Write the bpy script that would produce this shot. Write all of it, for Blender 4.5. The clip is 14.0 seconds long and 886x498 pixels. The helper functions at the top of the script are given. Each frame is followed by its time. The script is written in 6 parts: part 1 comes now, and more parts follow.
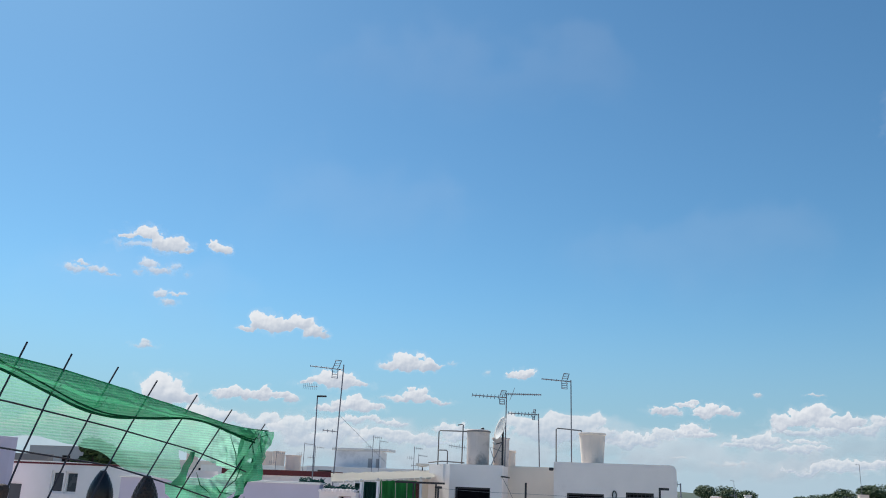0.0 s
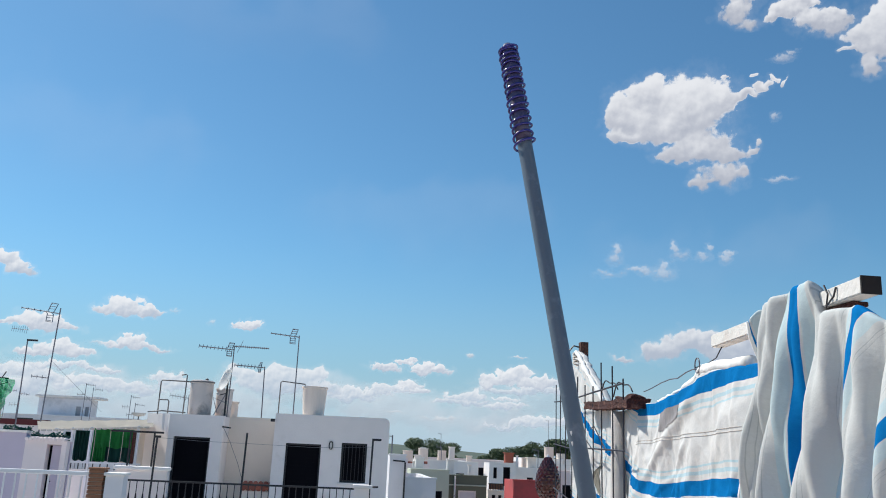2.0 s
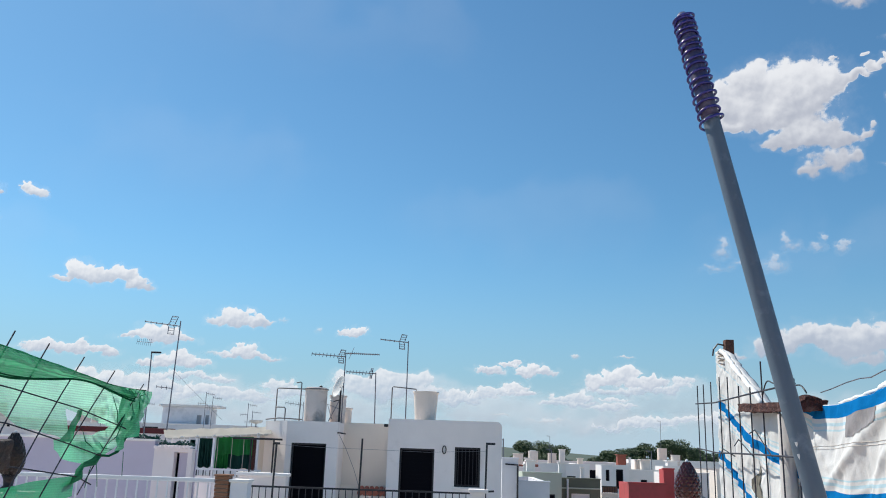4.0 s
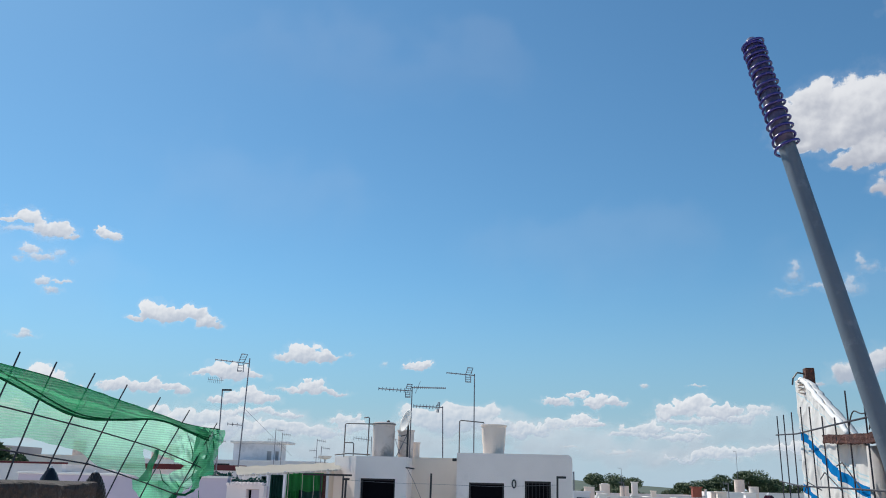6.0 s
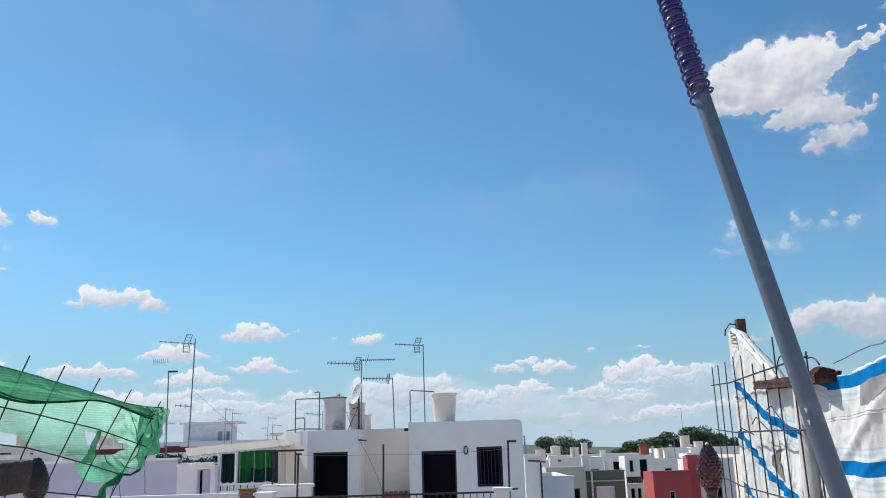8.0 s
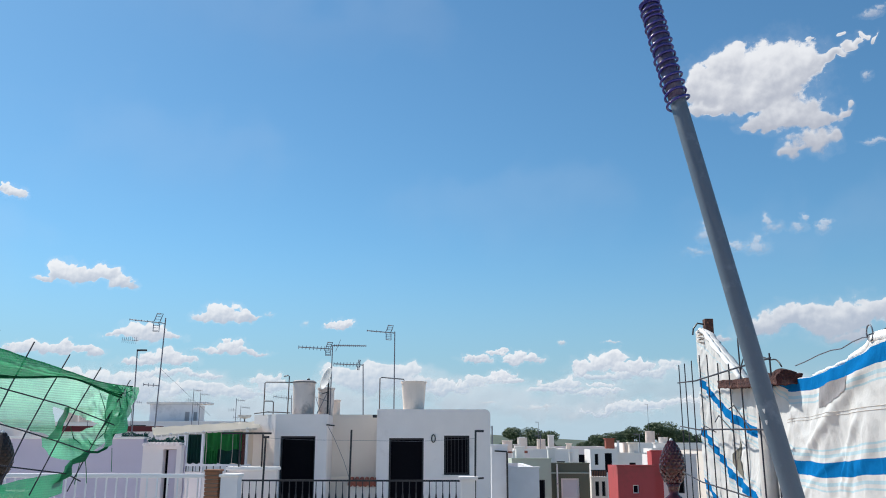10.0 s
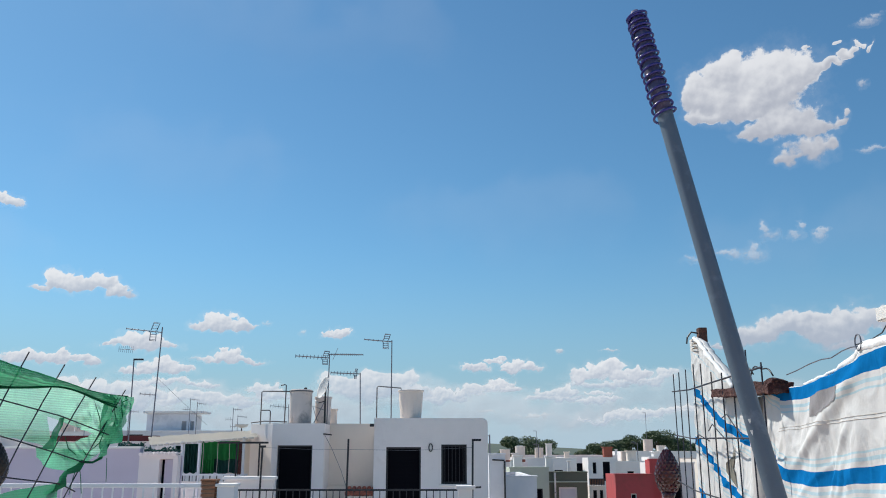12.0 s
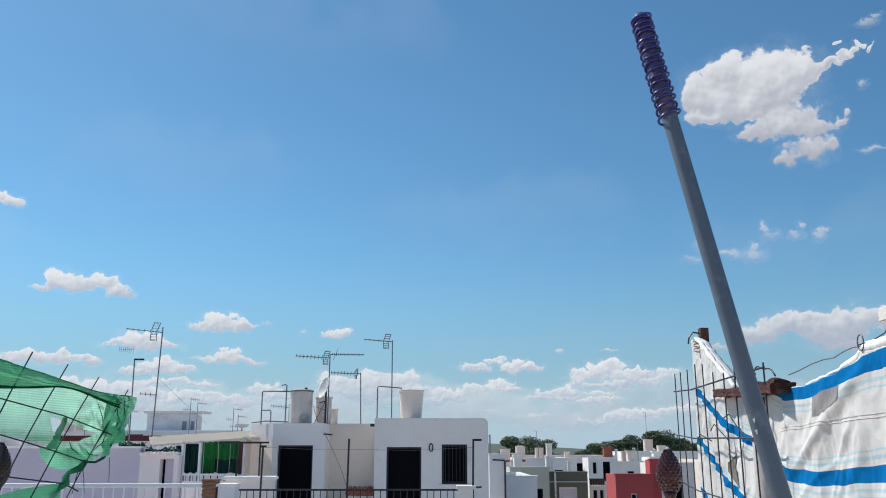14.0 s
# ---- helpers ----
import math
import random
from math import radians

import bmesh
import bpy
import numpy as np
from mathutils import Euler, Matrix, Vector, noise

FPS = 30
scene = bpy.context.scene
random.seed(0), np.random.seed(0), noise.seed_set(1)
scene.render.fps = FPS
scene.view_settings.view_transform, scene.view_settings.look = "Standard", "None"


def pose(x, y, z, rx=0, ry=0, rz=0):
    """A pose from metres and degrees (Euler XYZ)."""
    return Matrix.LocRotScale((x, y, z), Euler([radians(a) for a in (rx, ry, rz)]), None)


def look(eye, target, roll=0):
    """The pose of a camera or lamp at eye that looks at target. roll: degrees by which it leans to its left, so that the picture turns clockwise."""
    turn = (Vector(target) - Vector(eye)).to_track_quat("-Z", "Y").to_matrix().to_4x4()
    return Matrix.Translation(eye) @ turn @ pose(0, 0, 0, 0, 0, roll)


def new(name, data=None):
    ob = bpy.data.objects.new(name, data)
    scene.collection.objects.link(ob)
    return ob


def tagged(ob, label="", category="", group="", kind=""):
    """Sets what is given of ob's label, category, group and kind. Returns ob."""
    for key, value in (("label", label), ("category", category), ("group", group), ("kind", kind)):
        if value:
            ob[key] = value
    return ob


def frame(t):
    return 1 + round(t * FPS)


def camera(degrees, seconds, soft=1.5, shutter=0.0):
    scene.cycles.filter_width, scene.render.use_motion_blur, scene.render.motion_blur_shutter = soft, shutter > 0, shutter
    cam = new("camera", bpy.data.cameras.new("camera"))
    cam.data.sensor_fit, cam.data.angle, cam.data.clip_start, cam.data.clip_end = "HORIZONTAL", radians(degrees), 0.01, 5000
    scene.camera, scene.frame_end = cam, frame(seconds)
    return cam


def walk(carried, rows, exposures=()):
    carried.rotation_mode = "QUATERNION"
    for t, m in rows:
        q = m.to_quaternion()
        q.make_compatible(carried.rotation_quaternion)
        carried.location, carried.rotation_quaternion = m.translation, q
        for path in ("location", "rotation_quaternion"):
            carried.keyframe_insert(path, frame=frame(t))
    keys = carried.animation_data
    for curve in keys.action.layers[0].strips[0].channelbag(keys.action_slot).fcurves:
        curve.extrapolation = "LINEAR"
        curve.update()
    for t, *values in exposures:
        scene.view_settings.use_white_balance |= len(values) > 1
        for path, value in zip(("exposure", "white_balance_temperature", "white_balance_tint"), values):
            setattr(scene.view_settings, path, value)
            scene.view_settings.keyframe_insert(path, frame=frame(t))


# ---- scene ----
cam = camera(55.79, 14.0, soft=1.0)
PATH = [
    (0, pose(0.121, 0.581, 1.633, 105.93, -2.18, 12.29)),
    (0.2, pose(0.126, 0.522, 1.631, 105.60, -2.18, 13.70)),
    (0.5, pose(0.135, 0.420, 1.627, 105.58, -2.18, 12.21)),
    (0.7, pose(0.133, 0.343, 1.639, 105.32, -2.28, 8.61)),
    (1, pose(0.096, 0.257, 1.629, 105.83, -2.57, 2.87)),
    (1.2, pose(0.076, 0.197, 1.629, 105.81, -2.71, -0.41)),
    (1.5, pose(0.080, 0.084, 1.632, 104.63, -2.64, -3.78)),
    (1.7, pose(0.100, -0.005, 1.612, 104.04, -2.51, -5.13)),
    (2, pose(0.112, -0.078, 1.603, 103.58, -2.50, -6.33)),
    (2.2, pose(0.119, -0.093, 1.617, 103.56, -3.14, -6.74)),
    (2.5, pose(0.102, -0.074, 1.629, 104.20, -3.31, -6.47)),
    (3, pose(0.060, 0.019, 1.622, 104.00, -2.26, -5.16)),
    (3.5, pose(0.033, 0.051, 1.600, 102.87, -1.40, -3.00)),
    (4, pose(-0.017, 0.056, 1.617, 103.50, -1.85, 0.83)),
    (6.5, pose(-0.033, 0.058, 1.627, 106.22, -1.33, 5.40)),
    (6.7, pose(-0.024, 0.066, 1.626, 106.46, -1.13, 5.09)),
    (7, pose(0.035, 0.078, 1.625, 106.22, -0.93, 3.55)),
    (7.5, pose(0.041, 0.032, 1.609, 104.95, 0.41, 1.95)),
    (8, pose(-0.001, 0.054, 1.598, 103.63, 1.67, 2.31)),
    (10.5, pose(-0.004, 0.010, 1.599, 102.82, -0.32, -0.11)),
    (11, pose(-0.004, 0.001, 1.602, 103.01, -0.27, -0.08)),
    (11.5, pose(0.002, 0.011, 1.602, 103.37, -0.03, -0.01)),
    (12, pose(0.011, 0.011, 1.601, 103.40, 0.01, -0.00)),
    (12.5, pose(0.010, 0.012, 1.599, 103.41, 0.01, -0.01)),
    (13, pose(0.015, 0.007, 1.598, 103.41, -0.00, -0.00)),
    (13.5, pose(0.008, 0.002, 1.599, 103.40, 0.01, -0.00)),
    (14, pose(0.000, -0.000, 1.600, 103.40, 0.00, -0.00)),
]
EXPOSURES = [(0, -0.06), (0.5, 0.05), (1, -0.07), (2, 0.0), (3, 0.0), (3.5, 0.09), (4, 0.02), (6.5, -0.1), (7, -0.14), (7.5, -0.09), (8, 0.04), (10.5, 0.04), (11, 0.03), (11.5, -0.09), (12.5, -0.09), (13, 0.05), (13.5, -0.09), (14, -0.09)]
walk(cam, PATH, EXPOSURES)

# ---------------------------------------------------------------- light
SUN_EL, SUN_AZ = 50.0, -50.0          # degrees; azimuth from +y towards +x
world = bpy.data.worlds.new("sky")
scene.world = world
world.use_nodes = True
wn = world.node_tree
wn.nodes.clear()
w_out = wn.nodes.new("ShaderNodeOutputWorld")
w_bg = wn.nodes.new("ShaderNodeBackground")
w_sky = wn.nodes.new("ShaderNodeTexSky")
w_sky.sky_type = "NISHITA"
w_sky.sun_disc = False
w_sky.sun_elevation = radians(SUN_EL)
w_sky.sun_rotation = radians(SUN_AZ)
w_sky.altitude = 50
w_sky.air_density = 1.0
w_sky.dust_density = 0.36
w_sky.ozone_density = 3.0
w_bg.inputs["Strength"].default_value = 0.112
w_tint = wn.nodes.new("ShaderNodeMix")          # clear dry air: a bluer zenith than the model's
w_tint.data_type, w_tint.blend_type = "RGBA", "MULTIPLY"
w_tint.inputs["Factor"].default_value = 1.0
w_tint.inputs["B"].default_value = (0.61, 0.955, 1.04, 1)
wn.links.new(w_sky.outputs[0], w_tint.inputs["A"])
w_tc = wn.nodes.new("ShaderNodeTexCoord")
w_sep = wn.nodes.new("ShaderNodeSeparateXYZ")
w_haze = wn.nodes.new("ShaderNodeMapRange")      # pale haze low over the horizon
w_haze.interpolation_type = "SMOOTHERSTEP"
w_haze.inputs["From Min"].default_value, w_haze.inputs["From Max"].default_value = 0.27, -0.03
w_haze.inputs["To Max"].default_value = 0.79
wn.links.new(w_tc.outputs["Generated"], w_sep.inputs[0])
wn.links.new(w_sep.outputs["Z"], w_haze.inputs["Value"])
w_mix = wn.nodes.new("ShaderNodeMix")
w_mix.data_type = "RGBA"
w_mix.inputs["B"].default_value = (2.8, 4.08, 5.22, 1)
wn.links.new(w_haze.outputs["Result"], w_mix.inputs["Factor"])
wn.links.new(w_tint.outputs["Result"], w_mix.inputs["A"])
w_low = wn.nodes.new("ShaderNodeMapRange")       # whiter just above the hills
w_low.interpolation_type = "SMOOTHSTEP"
w_low.inputs["From Min"].default_value, w_low.inputs["From Max"].default_value = 0.1, 0.0
w_low.inputs["To Max"].default_value = 0.68
wn.links.new(w_sep.outputs["Z"], w_low.inputs["Value"])
w_mix2 = wn.nodes.new("ShaderNodeMix")
w_mix2.data_type = "RGBA"
w_mix2.inputs["B"].default_value = (4.6, 5.8, 6.9, 1)
wn.links.new(w_low.outputs["Result"], w_mix2.inputs["Factor"])
wn.links.new(w_mix.outputs["Result"], w_mix2.inputs["A"])
wn.links.new(w_mix2.outputs["Result"], w_bg.inputs[0])
wn.links.new(w_bg.outputs[0], w_out.inputs[0])

sun_data = bpy.data.lights.new("sun", "SUN")
sun_data.energy = 5.0
sun_data.angle = radians(0.53)
sun_data.color = (1.0, 0.95, 0.87)
sun = new("sun", sun_data)
sd = Vector((math.cos(radians(SUN_EL)) * math.sin(radians(SUN_AZ)), math.cos(radians(SUN_EL)) * math.cos(radians(SUN_AZ)), math.sin(radians(SUN_EL))))
sun.matrix_world = look(tuple(sd * 100), (0, 0, 0))


# ---------------------------------------------------------------- materials
def nodes_of(name):
    m = bpy.data.materials.new(name)
    m.use_nodes = True
    nt = m.node_tree
    nt.nodes.clear()
    return m, nt, nt.nodes.new("ShaderNodeOutputMaterial")


def mat(name, col, rough=0.75, metal=0.0, var=0.12, scale=2.5, bump=0.15, bscale=45.0, dirt=None, dirt_scale=1.5, dirt_at=0.6, spread=0.06):
    """A painted, plastered or bare surface: two scales of colour change, stains, fine relief; small change from object to object."""
    m, nt, out = nodes_of(name)
    L, N = nt.links.new, nt.nodes.new
    p = N("ShaderNodeBsdfPrincipled")
    tc = N("ShaderNodeTexCoord")
    big = N("ShaderNodeTexNoise")
    big.inputs["Scale"].default_value = scale
    big.inputs["Detail"].default_value = 6
    fine = N("ShaderNodeTexNoise")
    fine.inputs["Scale"].default_value = bscale
    fine.inputs["Detail"].default_value = 5
    L(tc.outputs["Object"], big.inputs["Vector"])
    L(tc.outputs["Object"], fine.inputs["Vector"])
    mix = N("ShaderNodeMix")
    mix.data_type = "RGBA"
    mix.inputs["A"].default_value = (*[c * (1 - var) for c in col], 1)
    mix.inputs["B"].default_value = (*[min(1, c * (1 + var)) for c in col], 1)
    L(big.outputs["Fac"], mix.inputs["Factor"])
    last = mix.outputs["Result"]
    grain = N("ShaderNodeMix")
    grain.data_type, grain.blend_type = "RGBA", "OVERLAY"
    grain.inputs["Factor"].default_value = var
    L(last, grain.inputs["A"])
    L(fine.outputs["Color"], grain.inputs["B"])
    hs = N("ShaderNodeHueSaturation")
    oi = N("ShaderNodeObjectInfo")
    mr = N("ShaderNodeMapRange")
    mr.inputs["To Min"].default_value, mr.inputs["To Max"].default_value = 1 - spread, 1 + spread
    L(oi.outputs["Random"], mr.inputs["Value"])
    L(mr.outputs["Result"], hs.inputs["Value"])
    bw = N("ShaderNodeMix")
    bw.data_type = "RGBA"
    bw.inputs["Factor"].default_value = 0.35
    L(last, bw.inputs["A"])
    L(grain.outputs["Result"], bw.inputs["B"])
    last = bw.outputs["Result"]
    if dirt:
        dn = N("ShaderNodeTexNoise")
        dn.inputs["Scale"].default_value = dirt_scale
        dn.inputs["Detail"].default_value = 9
        dn.inputs["Roughness"].default_value = 0.65
        L(tc.outputs["Object"], dn.inputs["Vector"])
        dm = N("ShaderNodeMapRange")
        dm.inputs["From Min"].default_value, dm.inputs["From Max"].default_value = dirt_at - 0.08, dirt_at + 0.12
        L(dn.outputs["Fac"], dm.inputs["Value"])
        dx = N("ShaderNodeMix")
        dx.data_type = "RGBA"
        dx.inputs["B"].default_value = (*dirt, 1)
        L(dm.outputs["Result"], dx.inputs["Factor"])
        L(last, dx.inputs["A"])
        last = dx.outputs["Result"]
    L(last, hs.inputs["Color"])
    L(hs.outputs["Color"], p.inputs["Base Color"])
    p.inputs["Metallic"].default_value = metal
    rr = N("ShaderNodeMapRange")
    rr.inputs["To Min"].default_value, rr.inputs["To Max"].default_value = max(0.03, rough - 0.1), min(1, rough + 0.1)
    L(big.outputs["Fac"], rr.inputs["Value"])
    L(rr.outputs["Result"], p.inputs["Roughness"])
    if bump:
        b = N("ShaderNodeBump")
        b.inputs["Strength"].default_value = bump
        b.inputs["Distance"].default_value = 0.02
        L(fine.outputs["Fac"], b.inputs["Height"])
        L(b.outputs["Normal"], p.inputs["Normal"])
    L(p.outputs[0], out.inputs["Surface"])
    return m


M_white = mat("white_plaster", (0.86, 0.8, 0.77), 0.85, var=0.06, dirt=(0.62, 0.56, 0.52), dirt_scale=0.8, dirt_at=0.67, bump=0.25, bscale=30)
M_white2 = mat("whitewash", (0.86, 0.83, 0.8), 0.85, var=0.06, dirt=(0.6, 0.58, 0.55), dirt_scale=0.5, dirt_at=0.68)
M_cream = mat("cream_plaster", (0.85, 0.76, 0.67), 0.85, var=0.06, dirt=(0.55, 0.5, 0.45), dirt_scale=0.7, dirt_at=0.66)
M_lilac = mat("lilac_plaster", (0.6, 0.53, 0.63), 0.85, var=0.06, dirt=(0.45, 0.42, 0.5), dirt_scale=0.6, dirt_at=0.68)
M_pink = mat("pale_pink_plaster", (0.86, 0.76, 0.75), 0.85, var=0.06)
M_greyblue = mat("grey_blue_plaster", (0.74, 0.74, 0.77), 0.85, var=0.08, dirt=(0.4, 0.42, 0.46), dirt_scale=0.5, dirt_at=0.62)
M_olive = mat("olive_green_render", (0.15, 0.165, 0.115), 0.8, var=0.12, scale=0.6)
M_palegreen = mat("pale_green_render", (0.5, 0.55, 0.45), 0.85, var=0.06)
M_red = mat("red_render", (0.48, 0.075, 0.075), 0.8, var=0.1, scale=0.6, dirt=(0.28, 0.07, 0.06), dirt_scale=0.7, dirt_at=0.6)
M_grey = mat("grey_render", (0.42, 0.42, 0.44), 0.85, var=0.1, scale=0.5)
M_terracotta = mat("terracotta", (0.34, 0.1, 0.065), 0.8, var=0.2, scale=6)
M_redcap = mat("dark_red_paint", (0.13, 0.025, 0.028), 0.8, var=0.2)
M_brick = mat("brown_brick", (0.27, 0.13, 0.075), 0.85, var=0.2, scale=8)
M_mortar = mat("mortar", (0.42, 0.37, 0.32), 0.9, var=0.1)
M_roof = mat("flat_roof_tiles", (0.5, 0.36, 0.28), 0.85, var=0.15, scale=1)
# near-black for the navy doors, and painted in for unlit rooms behind openings
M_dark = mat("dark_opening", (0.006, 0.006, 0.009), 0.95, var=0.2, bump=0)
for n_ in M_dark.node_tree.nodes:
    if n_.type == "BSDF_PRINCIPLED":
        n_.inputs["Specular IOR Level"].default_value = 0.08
M_bars = mat("black_iron", (0.03, 0.03, 0.035), 0.5, metal=0.3, var=0.2, bump=0.1)
M_mast = mat("weathered_mast_steel", (0.2, 0.2, 0.23), 0.55, metal=0.4, var=0.2, scale=8)
M_alu = mat("aluminium", (0.22, 0.23, 0.26), 0.45, metal=0.7, var=0.1)
M_rail = mat("white_painted_rail", (0.75, 0.76, 0.78), 0.5, var=0.05)
M_tank = mat("fibre_cement", (0.72, 0.65, 0.61), 0.9, var=0.12, scale=3, dirt=(0.26, 0.23, 0.21), dirt_scale=2.2, dirt_at=0.58)
M_tank2 = mat("pale_tank", (0.8, 0.7, 0.62), 0.85, var=0.08, scale=3, dirt=(0.5, 0.45, 0.4), dirt_scale=2, dirt_at=0.64)
M_dish = mat("dish_paint", (0.62, 0.62, 0.6), 0.5, var=0.06, dirt=(0.45, 0.42, 0.38), dirt_scale=4, dirt_at=0.62)
M_pvc = mat("grey_pipe", (0.2, 0.19, 0.19), 0.6, var=0.15)
M_awning = mat("awning_sheet", (0.56, 0.53, 0.47), 0.8, var=0.08, scale=1.5)
M_greencloth = mat("dark_green_cloth", (0.02, 0.26, 0.06), 0.8, var=0.3, scale=4)
M_tealcloth = mat("dark_teal_cloth", (0.008, 0.075, 0.06), 0.8, var=0.3, scale=4)
M_rebar = mat("rusty_bar", (0.022, 0.025, 0.04), 0.7, metal=0.1, var=0.3, scale=30, dirt=(0.06, 0.035, 0.025), dirt_scale=20, dirt_at=0.62)
M_rust = mat("rusted_iron", (0.09, 0.04, 0.03), 0.85, var=0.35, scale=30, dirt=(0.2, 0.09, 0.05), dirt_scale=18, dirt_at=0.58, bump=0.4, bscale=120)
M_wood = mat("weathered_wood", (0.06, 0.016, 0.012), 0.9, var=0.6, scale=30, dirt=(0.2, 0.1, 0.07), dirt_scale=34, dirt_at=0.6, bump=0.8, bscale=120)
M_greywood = mat("grey_post", (0.42, 0.4, 0.39), 0.85, var=0.2, scale=14)
M_beam = mat("flaking_white_paint", (0.72, 0.7, 0.66), 0.7, var=0.08, scale=20, dirt=(0.33, 0.2, 0.12), dirt_scale=6, dirt_at=0.62, bump=0.15, bscale=90)
M_beamend = mat("dark_batten_end", (0.015, 0.013, 0.013), 0.9, var=0.3, scale=60)
M_pole = mat("blue_grey_pole_paint", (0.105, 0.14, 0.18), 0.45, metal=0.1, var=0.08, scale=10, dirt=(0.19, 0.23, 0.27), dirt_scale=30, dirt_at=0.62, bump=0.06, bscale=200)
M_pane = mat("dusty_window_pane", (0.05, 0.065, 0.07), 0.25, var=0.2, scale=3, bump=0)
M_chip = mat("chipped_paint", (0.7, 0.72, 0.72), 0.7)
M_coil = mat("violet_plastic_wire", (0.03, 0.028, 0.2), 0.22, var=0.25, scale=60, bump=0)
M_coilunder = mat("violet_wrapped_sleeve", (0.06, 0.055, 0.12), 0.4, var=0.2, scale=40)
M_cone_r = mat("red_brown_glaze", (0.06, 0.008, 0.009), 0.14, metal=0.0, var=0.4, scale=9, bump=0.1)
for n_ in M_cone_r.node_tree.nodes:
    if n_.type == "BSDF_PRINCIPLED":
        n_.inputs["Coat Weight"].default_value = 0.25
        n_.inputs["Coat Roughness"].default_value = 0.06
M_cone_n = mat("navy_glaze", (0.005, 0.006, 0.014), 0.35, metal=0.0, var=0.3, scale=9, bump=0.1)
M_cone_b = mat("brown_glaze", (0.02, 0.011, 0.009), 0.4, metal=0.0, var=0.4, scale=9, bump=0.2)
M_lichen = mat("lichen_covered_coping", (0.055, 0.042, 0.036), 0.95, var=0.5, scale=9, dirt=(0.27, 0.24, 0.2), dirt_scale=26, dirt_at=0.66, bump=0.9, bscale=60)
M_ground = mat("dry_ground", (0.36, 0.32, 0.27), 0.95, var=0.25, scale=0.02, bump=0)
M_hill = mat("wooded_hill", (0.06, 0.085, 0.06), 0.95, var=0.4, scale=0.03, dirt=(0.14, 0.14, 0.09), dirt_scale=0.012, dirt_at=0.6, bump=0)
M_trunk = mat("bark", (0.08, 0.06, 0.045), 0.9, var=0.3, scale=4)
M_wire = mat("black_wire", (0.02, 0.02, 0.025), 0.5, var=0.2)
M_greywire = mat("grey_wire", (0.16, 0.17, 0.2), 0.5, metal=0.4, var=0.2)
M_rope = mat("pale_rope", (0.55, 0.5, 0.45), 0.9, var=0.2, scale=60)


def leaf_mat(name, a, b):
    m, nt, out = nodes_of(name)
    L, N = nt.links.new, nt.nodes.new
    p = N("ShaderNodeBsdfPrincipled")
    g = N("ShaderNodeNewGeometry")
    mix = N("ShaderNodeMix")
    mix.data_type = "RGBA"
    mix.inputs["A"].default_value, mix.inputs["B"].default_value = (*a, 1), (*b, 1)
    L(g.outputs["Random Per Island"], mix.inputs["Factor"])
    L(mix.outputs["Result"], p.inputs["Base Color"])
    p.inputs["Roughness"].default_value = 0.7
    L(p.outputs[0], out.inputs["Surface"])
    return m


M_leaf = leaf_mat("pine_leaves", (0.022, 0.05, 0.018), (0.075, 0.12, 0.04))


